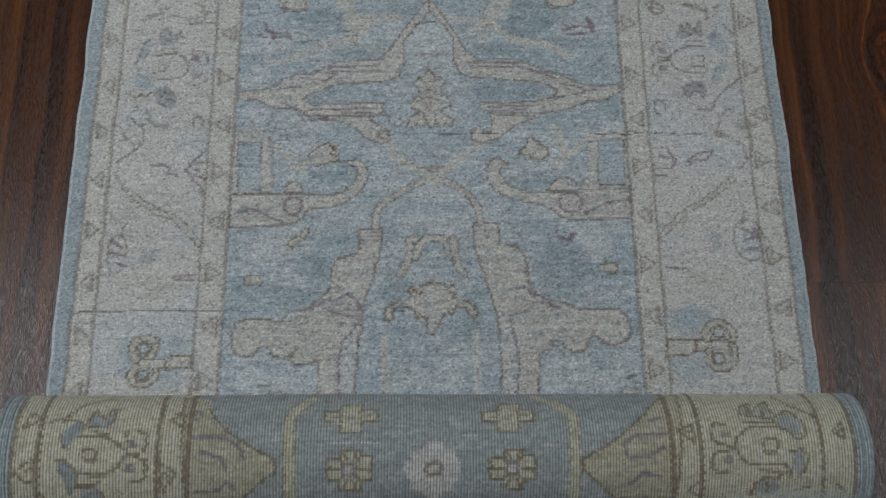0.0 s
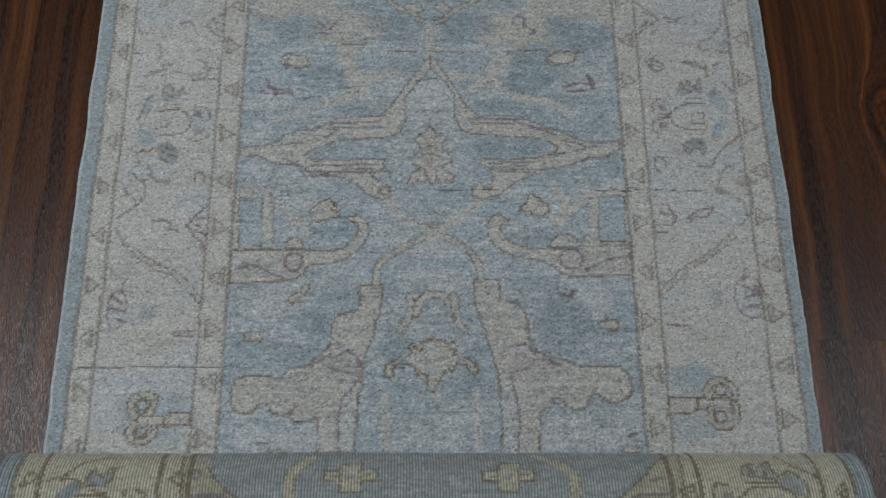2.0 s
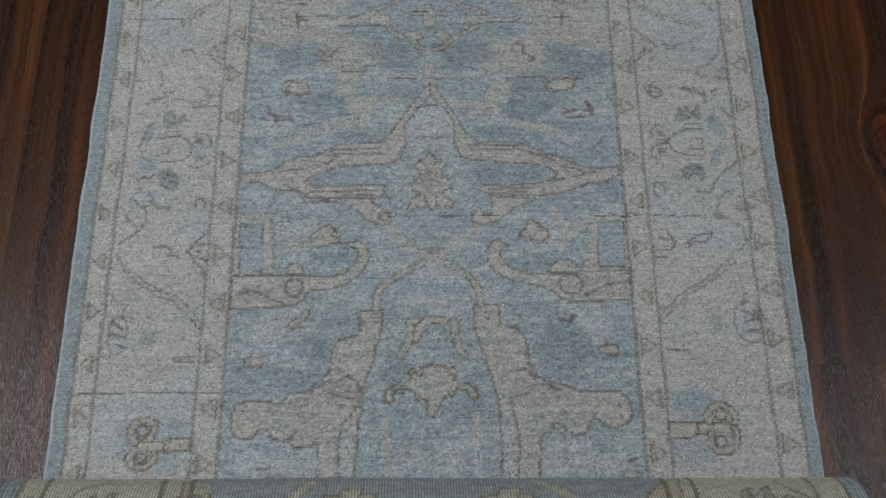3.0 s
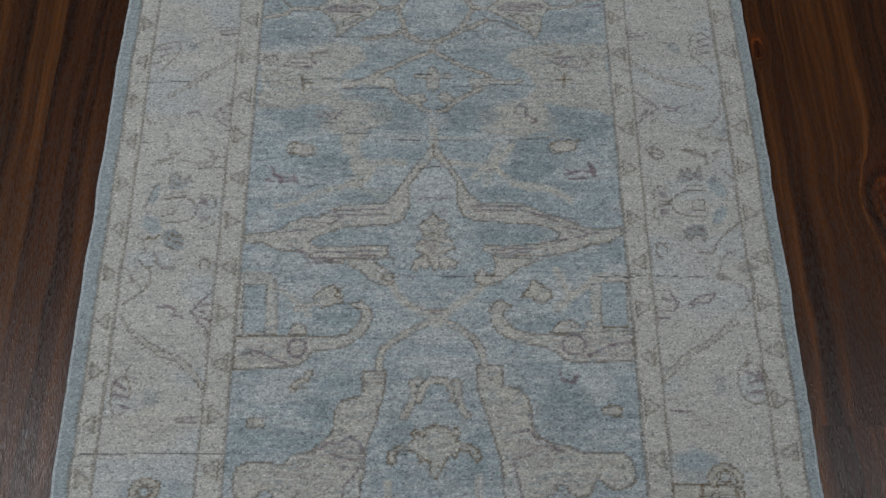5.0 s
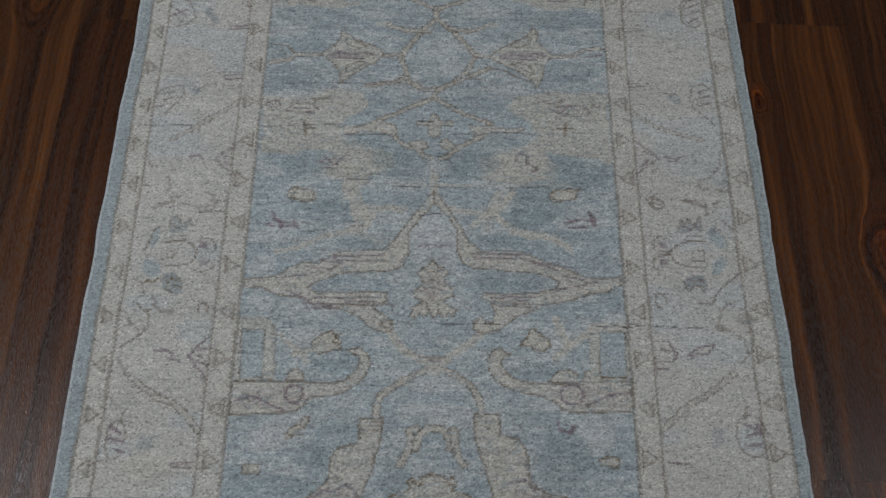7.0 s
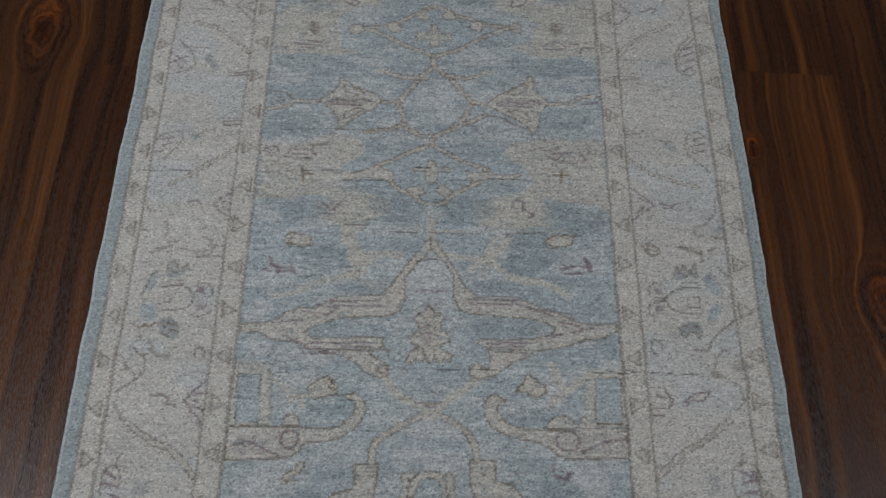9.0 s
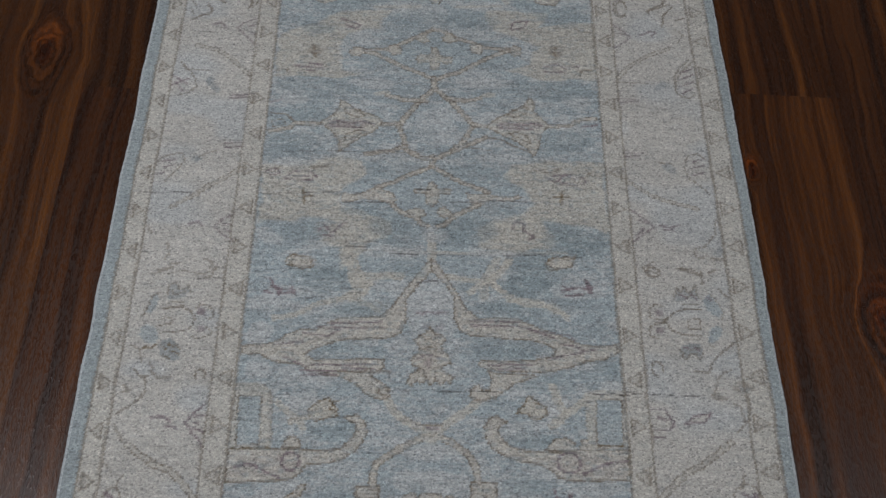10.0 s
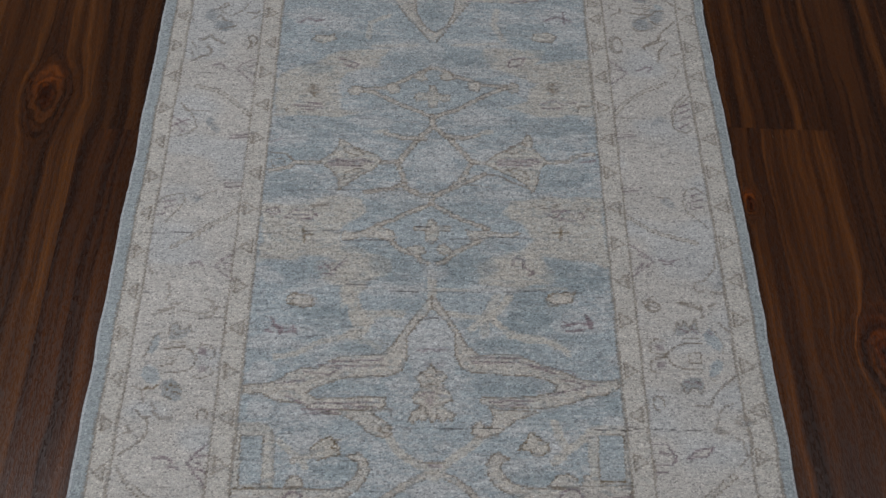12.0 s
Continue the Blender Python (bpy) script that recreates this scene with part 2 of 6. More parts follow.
class Cloth:
    """A woven sheet: a colour and a pile height at every point of a grid, on which motifs are knotted."""

    def __init__(self, us, vs, knot, seed):
        self.u, self.v = np.meshgrid(us, vs)
        r = np.random.RandomState(seed)
        # motifs step from knot to knot
        row = np.round(self.v / knot)
        self.ku = np.round((self.u + 0.8 * np.sin(row * 2.1)) / knot) * knot + (cloud(self.u, self.v, 5, 5, seed) - 0.5) * 1.2
        self.kv = row * knot + (cloud(self.u, self.v, 6, 4, seed + 1) - 0.5) * 1.0
        # ragged motif edges where the pile leans
        self.ku += r.randn(*self.u.shape) * 0.32
        self.kv += r.randn(*self.u.shape) * 0.26
        self.rgb = np.zeros(self.u.shape + (3,))
        self.high = np.zeros(self.u.shape)

    def lay(self, sl, alpha, colour, sink=0.0):
        c = np.array(YARN[colour] if isinstance(colour, str) else colour)
        a = alpha[..., None]
        self.rgb[sl] = self.rgb[sl] * (1 - a) + c * a
        self.high[sl] = self.high[sl] * (1 - alpha) - sink * alpha

    def window(self, pts, pad):
        p = np.array(pts, float)
        us, vs = self.u[0], self.v[:, 0]
        i0, i1 = np.searchsorted(us, (p[:, 0].min() - pad, p[:, 0].max() + pad))
        j0, j1 = np.searchsorted(vs, (p[:, 1].min() - pad, p[:, 1].max() + pad))
        return np.s_[j0:j1, i0:i1], p

    def stroke(self, pts, colour, width, sink=0.0, strength=1.0, wear=0.25):
        sl, p = self.window(pts, width + 6)
        u, v = self.ku[sl], self.kv[sl]
        if u.size == 0:
            return
        d = np.full(u.shape, 1e9)
        for (x0, y0), (x1, y1) in zip(p[:-1], p[1:]):
            dx, dy = x1 - x0, y1 - y0
            t = np.clip(((u - x0) * dx + (v - y0) * dy) / (dx * dx + dy * dy + 1e-9), 0, 1)
            d = np.minimum(d, np.hypot(u - x0 - t * dx, v - y0 - t * dy))
        a = np.clip((width / 2 - d) / 1.0 + 0.5, 0, 1) * min(1.0, strength * 1.35)
        a *= 1 - wear * cloud(u, v, 9, 7, 77)
        a *= np.clip(0.86 + 0.42 * cloud(u, v, 5.5, 4.5, 78), 0, 1)
        self.lay(sl, a, colour, sink)

    def fill(self, pts, colour, strength=1.0, wear=0.2, soft=1.0):
        sl, p = self.window(pts, 8 + soft)
        u, v = self.ku[sl], self.kv[sl]
        if u.size == 0:
            return
        if soft > 2:
            u = u + (cloud(u, v, 18, 9, 41) - 0.5) * soft * 2
            v = v + (cloud(u, v, 22, 8, 42) - 0.5) * soft * 1.2
        inside, d = np.zeros(u.shape, bool), np.full(u.shape, 1e9)
        q = np.roll(p, -1, axis=0)
        for (x0, y0), (x1, y1) in zip(p, q):
            cross = (y0 > v) != (y1 > v)
            inside ^= cross & (u < (x1 - x0) * (v - y0) / (y1 - y0 + 1e-9) + x0)
            dx, dy = x1 - x0, y1 - y0
            t = np.clip(((u - x0) * dx + (v - y0) * dy) / (dx * dx + dy * dy + 1e-9), 0, 1)
            d = np.minimum(d, np.hypot(u - x0 - t * dx, v - y0 - t * dy))
        a = np.clip(np.where(inside, d, -d) / soft + 0.5, 0, 1) * strength
        a *= 1 - wear * cloud(u, v, 26, 10, 55)
        self.lay(sl, a, colour)

    def shape(self, pts, colour, outline="brown", width=3.0, strength=1.0):
        """A filled motif with its knotted outline."""
        self.fill(pts, colour, strength)
        self.stroke(list(pts) + [pts[0]], outline, width * 0.82, 0.5, 0.85 * strength)

    def cord(self, pts, colour="tan", width=6.0, outline="brown", rim=2.0):
        """A vine: a light band with a dark line on both sides."""
        self.stroke(pts, outline, width + 2 * rim, 0.4, 0.9, 0.3)
        self.stroke(pts, colour, width, 0.0)

    def yarn_noise(self, knot, streak, seed):
        """Uneven dye and spin: from knot to knot, along the rows, and in broad bands."""
        r = np.random.RandomState(seed)
        row = np.floor(self.v / 2.3 + 0.5 * cloud(self.u, self.v, 60, 60, seed + 1)).astype(int)
        col = np.floor((self.u + 1.3 * (row % 2)) / 2.7 + 0.5 * cloud(self.u, self.v, 25, 9, seed + 2)).astype(int)
        n = r.randn(512, 512)[row % 512, col % 512]
        rows = (cloud(self.u, self.v, 45, 2.6, seed + 3) - 0.5) * streak * 2
        fine = (cloud(self.u, self.v, 9, 2.6, seed + 4) - 0.5) * streak * 2.6
        band = (cloud(self.u, self.v, 500, 60, seed + 5) - 0.5) * 0.10
        calm = np.where(np.abs(self.u) < 238, 1.0, 0.62)
        tone = 1 + (n * knot + rows + fine) * calm + band + r.randn(*self.u.shape) * 0.02
        self.rgb *= np.clip(tone, 0.5, 1.5)[..., None]
        self.high += (cloud(self.u, self.v, 4, 2.4, seed + 6) - 0.5) * 0.9 + n * 0.10


def stray_knots(cloth, seed):
    """Knots of a neighbouring dye lot scattered through every colour, and short partings between rows."""
    u, v = cloth.u, cloth.v
    inner = np.where(np.abs(u) < 238, 1.0, 0.35)
    for colour, su, sv, cut, most in (("pale", 7.5, 3.6, 0.64, 0.34), ("deep", 8.0, 3.2, 0.66, 0.40), ("edge", 5.5, 3.0, 0.70, 0.20),
                                      ("umber", 6.0, 2.8, 0.74, 0.10)):
        seed += 1
        a = (np.clip((cloud(u, v, su, sv, seed) - cut) * 5, 0, 1) * most * (1.0 if colour == "umber" else inner))[..., None]
        cloth.rgb[:] = cloth.rgb * (1 - a) + np.array(YARN[colour]) * a
    open_rows = np.clip((cloud(u, v, 11, 1.9, seed + 1) - 0.83) * 9, 0, 1) * np.clip(cloud(u, v, 110, 45, seed + 2) * 1.6 - 0.3, 0.1, 1)
    cloth.rgb *= (1 - 0.42 * open_rows * (0.4 + 0.6 * inner))[..., None]
    cloth.high -= open_rows * 0.5


def loop_pts(u, v, ru, rv, start=0, end=360, n=16):
    return [(u + ru * math.cos(radians(start + (end - start) * k / n)), v + rv * math.sin(radians(start + (end - start) * k / n)))
            for k in range(n + 1)]


GUARDS = ((-405, -380), (-267, -238), (238, 267), (390, 422))
us = np.arange(U0, U1 + 0.1, 1.25)
vs = np.concatenate([np.arange(V0, 1490, 1.25), np.arange(1490, V1, 4.0)])
rug = Cloth(us, vs, 2.3, 5)
u, v = rug.u, rug.v
# grounds: edging, guard stripes, borders, field with its washed-out patches
rug.rgb[:] = YARN["ivory"]
haze = np.clip((cloud(u, v, 75, 38, 11) - 0.52) * 3.2, 0, 0.75)[..., None]
rug.rgb[:] = rug.rgb * (1 - haze) + np.array(YARN["pale"]) * haze
field = (u > -238) & (u < 238)
wash = np.clip((0.38 * cloud(u, v, 60, 22, 21) + 0.27 * cloud(u, v, 24, 9, 22) + 0.35 * cloud(u, v, 6, 2.6, 23) - 0.46) * 5.5, 0, 1)[..., None]
ground = np.array(YARN["blue"]) * (1 - wash) + np.array(YARN["pale"]) * wash * 0.8 + np.array(YARN["blue"]) * wash * 0.2
rug.rgb[field] = ground[field]
for a, b in GUARDS:
    rug.rgb[(u > a) & (u < b)] = YARN["guard"]
rug.rgb[(u < -405) | (u > 422)] = YARN["edge"]
# washed-out patches of the near field
rug.fill(loop_pts(-193, 538, 20, 16), "pale", 0.95, soft=4.5)
rug.fill(loop_pts(189, 549, 24, 19), "pale", 0.95, soft=4.5)
rug.fill(loop_pts(-181, 549, 16, 15), "pale", 0.95, soft=4.5)
rug.fill(loop_pts(-21, 388, 17, 12), "pale", 0.95, soft=4.5)
rug.fill(loop_pts(20, 389, 12, 14), "pale", 0.95, soft=4.5)
rug.fill(loop_pts(-186, 380, 37, 13), "pale", 0.95, soft=4.5)
rug.fill(loop_pts(-199, 389, 18, 9), "pale", 0.95, soft=4.5)
rug.fill(loop_pts(154, 398, 30, 19), "pale", 0.95, soft=4.5)
rug.fill(loop_pts(205, 389, 23, 10), "pale", 0.95, soft=4.5)
rug.fill(loop_pts(0, 577, 46, 15), "pale", 0.95, soft=4.5)
rug.fill(loop_pts(-4, 613, 34, 10), "pale", 0.95, soft=4.5)
rug.fill(loop_pts(-152, 673, 15, 16), "pale", 0.95, soft=4.5)
rug.fill(loop_pts(151, 674, 16, 17), "pale", 0.95, soft=4.5)
rug.fill(loop_pts(-165, 650, 19, 7), "pale", 0.95, soft=4.5)
rug.fill(loop_pts(-70, 540, 9, 14), "pale", 0.95, soft=4.5)
rug.fill(loop_pts(112, 641, 21, 7), "pale", 0.95, soft=4.5)
rug.fill(loop_pts(-214, 449, 8, 5), "pale", 0.95, soft=4.5)
rug.fill(loop_pts(5, 825, 28, 12), "pale", 0.95, soft=4.5)
rug.fill(loop_pts(-215, 716, 17, 14), "pale", 0.95, soft=4.5)
rug.fill(loop_pts(-140, 710, 27, 8), "pale", 0.95, soft=4.5)
rug.fill(loop_pts(223, 709, 18, 10), "pale", 0.95, soft=4.5)
rug.fill(loop_pts(158, 747, 29, 12), "pale", 0.95, soft=4.5)
rug.fill(loop_pts(-214, 767, 16, 16), "pale", 0.95, soft=4.5)
rug.fill(loop_pts(158, 408, 20, 12), "pale", 0.95, soft=4.5)
rug.fill(loop_pts(292, 463, 17, 12), "pale", 0.95, soft=4.5)
rug.fill(loop_pts(-134, 521, 15, 29), "deep", 0.62, soft=5.5)
rug.fill(loop_pts(-172, 483, 45, 11), "deep", 0.62, soft=5.5)
rug.fill(loop_pts(154, 525, 29, 36), "deep", 0.62, soft=5.5)
rug.fill(loop_pts(-43, 488, 19, 28), "deep", 0.62, soft=5.5)
rug.fill(loop_pts(47, 461, 11, 42), "deep", 0.62, soft=5.5)
rug.fill(loop_pts(-118, 638, 34, 12), "deep", 0.62, soft=5.5)
rug.fill(loop_pts(125, 634, 42, 11), "deep", 0.62, soft=5.5)
rug.fill(loop_pts(-100, 750, 42, 8), "deep", 0.62, soft=5.5)
rug.fill(loop_pts(95, 755, 43, 9), "deep", 0.62, soft=5.5)
rug.fill(loop_pts(221, 733, 15, 14), "deep", 0.62, soft=5.5)
rug.fill(loop_pts(149, 707, 36, 12), "deep", 0.62, soft=5.5)
rug.fill(loop_pts(-17, 551, 13, 22), "deep", 0.62, soft=5.5)
rug.fill(loop_pts(-144, 859, 35, 12), "deep", 0.62, soft=5.5)
rug.fill(loop_pts(127, 849, 41, 20), "deep", 0.62, soft=5.5)
rug.fill(loop_pts(-101, 806, 28, 7), "deep", 0.62, soft=5.5)
rug.fill(loop_pts(83, 819, 29, 10), "deep", 0.62, soft=5.5)
rug.fill(loop_pts(-109, 557, 26, 11), "deep", 0.62, soft=5.5)
rug.fill(loop_pts(110, 575, 27, 10), "deep", 0.62, soft=5.5)
# vase-shaped leaves
rug.shape([(-128, 367), (-129, 406), (-140, 404), (-154, 402), (-161, 407), (-153, 422), (-161, 412), (-170, 410), (-179, 412), (-183, 419), (-189, 424), (-197, 419), (-203, 411), (-214, 411), (-223, 416), (-226, 428), (-226, 440), (-222, 450), (-213, 455), (-186, 455), (-172, 452), (-167, 460), (-159, 465), (-142, 469), (-132, 478), (-119, 490), (-117, 501), (-117, 516), (-112, 527), (-106, 532), (-88, 536), (-86, 543), (-86, 568), (-59, 569), (-60, 551), (-62, 535), (-66, 522), (-70, 501), (-77, 486), (-80, 468), (-80, 448), (-85, 433), (-86, 403), (-88, 367)], "tan", "umber", 3.4)
rug.shape([(75, 368), (76, 407), (75, 441), (73, 464), (68, 481), (62, 503), (58, 518), (53, 534), (49, 545), (48, 577), (78, 578), (79, 553), (97, 548), (106, 539), (110, 524), (111, 503), (120, 489), (130, 483), (152, 478), (163, 472), (191, 471), (214, 472), (222, 463), (226, 449), (224, 437), (216, 431), (204, 427), (192, 432), (182, 442), (177, 432), (172, 422), (159, 418), (149, 424), (146, 432), (133, 433), (139, 426), (127, 420), (120, 417), (117, 368)], "tan", "umber", 3.4)
rug.fill([(-105, 367), (-107, 406), (-103, 431), (-93, 441), (-86, 432), (-87, 403), (-89, 367)], "pale", 0.60, soft=2.0)
rug.fill([(77, 368), (77, 407), (76, 440), (88, 455), (94, 434), (95, 401), (92, 368)], "pale", 0.60, soft=2.0)
rug.stroke([(-105, 367), (-106, 406), (-102, 431), (-94, 439), (-85, 452)], "mauve", 3.0, 0.3, 0.70)
rug.stroke([(93, 368), (96, 401), (95, 424), (91, 442), (88, 461)], "mauve", 3.0, 0.3, 0.80)
rug.stroke([(-140, 467), (-127, 477), (-109, 480), (-98, 487), (-88, 480), (-82, 468)], "mauve", 4.0, 0.3, 0.70)
rug.stroke([(87, 493), (107, 498), (113, 491), (119, 482), (145, 472)], "mauve", 4.0, 0.3, 0.70)
rug.stroke([(-133, 473), (-113, 465), (-101, 460), (-81, 460)], "mauve", 3.0, 0.3, 0.50)
rug.stroke([(86, 461), (106, 468), (119, 479)], "mauve", 3.0, 0.3, 0.50)
rug.stroke([(-158, 462), (-145, 459), (-142, 453), (-154, 449)], "umber", 2.5, 0.3, 0.50)
rug.stroke([(133, 428), (143, 423), (149, 415)], "umber", 3.0, 0.3, 0.60)
rug.stroke([(-73, 563), (-62, 564)], "umber", 2.0, 0.3, 0.40)
rug.stroke([(-85, 554), (-81, 553)], "umber", 3.0, 0.3, 0.50)
rug.stroke([(-68, 554), (-64, 553)], "umber", 3.0, 0.3, 0.50)
rug.stroke([(-82, 554), (-78, 553)], "umber", 3.0, 0.3, 0.50)
rug.stroke([(-72, 554), (-68, 553)], "umber", 3.0, 0.3, 0.50)
rug.stroke([(62, 561), (66, 560)], "umber", 3.0, 0.3, 0.50)
rug.stroke([(89, 531), (93, 531)], "umber", 3.0, 0.3, 0.50)
rug.stroke([(72, 513), (76, 513)], "umber", 3.0, 0.3, 0.50)
rug.stroke([(80, 535), (84, 534)], "umber", 3.0, 0.3, 0.50)
# pale stems beside the palmette
rug.stroke([(-55, 433), (-53, 367)], "cream", 9.5, 0.0, 0.85)
rug.stroke([(48, 441), (49, 368)], "ivory", 9.0, 0.0, 0.9)
rug.stroke([(45, 439), (46, 407)], "cream", 5.0, 0.0, 0.60)
# spiked palmette
rug.shape([(-1, 438), (-7, 442), (-7, 456), (-13, 461), (-19, 456), (-21, 469), (-29, 472), (-40, 472), (-47, 467), (-46, 458), (-51, 454), (-56, 459), (-55, 469), (-45, 475), (-33, 479), (-24, 485), (-29, 492), (-22, 498), (-17, 493), (-11, 499), (0, 503), (12, 499), (16, 494), (22, 500), (28, 493), (22, 484), (29, 481), (40, 479), (49, 471), (51, 463), (46, 458), (41, 464), (37, 471), (25, 473), (22, 463), (16, 467), (11, 461), (7, 449)], "cream", "brown", 3.0)
rug.stroke([(-22, 492), (-16, 488), (-11, 493)], "brown", 3.0, 0.3, 0.70)
rug.stroke([(-1, 494), (15, 492), (24, 490)], "brown", 2.5, 0.3, 0.60)
rug.stroke([(-16, 462), (-11, 459)], "brown", 3.0, 0.3, 0.60)
# small crown above it
rug.cord([(-37, 512), (-30, 526), (-26, 540), (-28, 555), (-20, 558)], "tan", 6.5, "umber", 1.8)
rug.cord([(-20, 533), (-16, 548), (-9, 556), (1, 558), (12, 556), (18, 545), (20, 534)], "tan", 6.5, "umber", 1.8)
rug.cord([(35, 515), (29, 526), (25, 541), (25, 556)], "tan", 6.5, "umber", 1.8)
# vines and the crossing
rug.cord([(-67, 571), (-67, 584), (-62, 598), (-42, 613), (-20, 627), (-3, 636)], "tan", 5.9, "umber", 1.8)
rug.cord([(3, 637), (24, 628), (45, 612), (54, 597), (56, 578)], "tan", 5.9, "umber", 1.8)
rug.stroke([(-13, 645), (-32, 654), (-44, 665), (-55, 684)], "cream", 11.0, 0.0, 0.9)
rug.stroke([(14, 647), (29, 659), (46, 672), (59, 685)], "cream", 11.0, 0.0, 0.9)
rug.fill([(-18, 644), (0, 652), (21, 646), (13, 634), (1, 622), (-13, 632)], "cream", 0.85, soft=3.0)
rug.stroke([(-9, 648), (20, 650)], "brown", 2.0, 0.3, 0.60)
rug.stroke([(-5, 645), (10, 645)], "mauve", 3.0, 0.3, 0.60)
# great scrolls
rug.shape([(-103, 656), (-90, 660), (-80, 652), (-76, 638), (-81, 623), (-90, 611), (-104, 601), (-123, 595), (-146, 592), (-152, 582), (-160, 575), (-175, 572), (-201, 570), (-236, 568), (-237, 610), (-193, 611), (-150, 613), (-124, 611), (-106, 615), (-95, 626), (-88, 638), (-90, 648), (-101, 652)], "tan", "umber", 3.2)
rug.shape([(93, 656), (80, 664), (70, 660), (65, 648), (66, 635), (73, 622), (87, 613), (107, 606), (134, 602), (144, 595), (152, 587), (165, 584), (198, 585), (237, 587), (238, 625), (190, 624), (159, 620), (132, 619), (109, 620), (95, 625), (85, 635), (81, 645), (85, 654)], "tan", "umber", 3.2)
rug.fill([(-234, 605), (-153, 606), (-156, 582), (-175, 574), (-233, 571)], "mauve", 0.14, soft=4.0)
rug.fill([(142, 615), (235, 621), (235, 589), (164, 587), (148, 597)], "mauve", 0.14, soft=4.0)
rug.stroke([(-228, 587), (-215, 591), (-205, 590), (-190, 581), (-175, 575)], "mauve", 3.5, 0.3, 0.80)
rug.stroke([(182, 592), (199, 602), (216, 608), (235, 611)], "mauve", 3.5, 0.3, 0.80)
rug.stroke(loop_pts(165, 606, 14, 13, 0, 360), "mauve", 3.5, 0.3, 0.80)
rug.stroke(loop_pts(-164, 596, 11, 11, 0, 360), "mauve", 3.5, 0.3, 0.80)
rug.shape([(-175, 614), (-171, 625), (-163, 629), (-155, 624), (-152, 614)], "tan", "umber", 3.0)
rug.shape([(137, 621), (149, 636), (162, 639), (173, 632), (175, 622)], "tan", "umber", 3.0)
rug.shape([(178, 624), (183, 637), (191, 638), (193, 625)], "tan", "umber", 2.5)
# square hooks at the field's edge
rug.fill([(-240, 697), (-210, 698), (-197, 691), (-192, 682), (-189, 614), (-236, 612)], "cream", 0.90, soft=2.0)
rug.shape([(-232, 679), (-205, 680), (-203, 616), (-230, 615)], "blue", "umber", 2.0)
rug.fill([(188, 700), (206, 705), (237, 705), (236, 628), (190, 625)], "cream", 0.90, soft=2.0)
rug.shape([(202, 691), (235, 692), (231, 631), (200, 629)], "blue", "umber", 2.0)
rug.stroke([(-197, 689), (-192, 682), (-189, 621)], "umber", 2.5, 0.3, 0.50)
rug.stroke([(190, 697), (189, 628)], "umber", 2.0, 0.3, 0.40)
rug.stroke([(-235, 610), (-190, 613)], "brown", 3.0, 0.3, 0.70)
rug.stroke([(200, 629), (231, 631)], "brown", 3.0, 0.3, 0.70)
# small flowers of the field
rug.shape([(-144, 658), (-143, 669), (-133, 670), (-127, 677), (-118, 672), (-112, 666), (-119, 659), (-129, 652), (-138, 653)], "cream", "brown", 3.0)
rug.shape([(104, 669), (111, 678), (117, 688), (128, 688), (138, 679), (140, 668), (130, 663), (120, 665), (113, 672)], "cream", "brown", 3.0)
rug.cord([(-168, 647), (-158, 652), (-148, 654)], "tan", 5.2, "umber", 1.8)
rug.stroke([(-176, 682), (-159, 671), (-149, 661)], "pale", 10.0, 0.0, 0.80)
rug.stroke([(169, 685), (154, 669), (144, 657)], "pale", 12.0, 0.0, 0.80)
rug.stroke([(147, 650), (161, 659)], "tan", 4.0, 0.3, 0.70)
rug.cord([(-167, 544), (-161, 552), (-152, 557), (-148, 565)], "tan", 5.2, "brown", 1.8)
rug.stroke([(-164, 544), (-149, 545)], "umber", 3.0, 0.3, 0.70)
rug.shape([(-216, 496), (-215, 507), (-198, 508), (-196, 498)], "cream", "umber", 3.0)
rug.shape([(193, 524), (204, 531), (217, 526), (214, 516), (197, 517)], "tan", "brown", 3.0)
rug.stroke([(146, 572), (148, 561), (162, 557), (166, 568)], "mauve", 4.0, 0.3, 0.80)
rug.shape([(169, 378), (170, 387), (179, 388), (180, 379)], "cream", "brown", 2.6)
rug.shape([(-183, 369), (-178, 376), (-167, 376), (-162, 369)], "cream", "umber", 2.6)
rug.shape([(210, 371), (214, 378), (227, 377), (229, 371)], "cream", "umber", 2.6)
rug.stroke([(219, 390), (228, 392)], "ink", 4.0, 0.3, 0.60)
rug.stroke([(189, 400), (204, 400)], "ink", 4.0, 0.3, 0.40)
rug.stroke([(-43, 399), (-27, 399)], "ink", 3.0, 0.3, 0.40)
rug.stroke([(-195, 377), (-182, 378)], "ink", 3.0, 0.3, 0.50)
# lotus: pale branches, then the two winged leaves and the pointed arch
rug.stroke([(-108, 896), (-100, 874), (-94, 857), (-80, 847), (-98, 836), (-112, 826)], "cream", 8.0, 0.0, 0.75)
rug.stroke([(-94, 860), (-39, 862)], "cream", 8.0, 0.0, 0.75)
rug.stroke([(-200, 790), (-173, 796), (-147, 813), (-110, 824), (-82, 815), (-69, 807)], "cream", 8.0, 0.0, 0.75)
rug.stroke([(97, 890), (85, 873), (71, 858), (94, 840), (117, 824), (159, 824), (172, 806)], "cream", 8.0, 0.0, 0.75)
rug.stroke([(15, 863), (71, 855)], "cream", 8.0, 0.0, 0.75)
rug.stroke([(-92, 898), (-34, 898), (45, 901), (176, 907)], "cream", 5.0, 0.0, 0.70)
rug.stroke([(-3, 927), (-2, 889)], "cream", 12.0, 0.0, 0.75)
rug.fill(loop_pts(-211, 809, 21, 12), "pale", 0.70, soft=4.5)
rug.fill(loop_pts(188, 847, 36, 13), "pale", 0.80, soft=4.5)
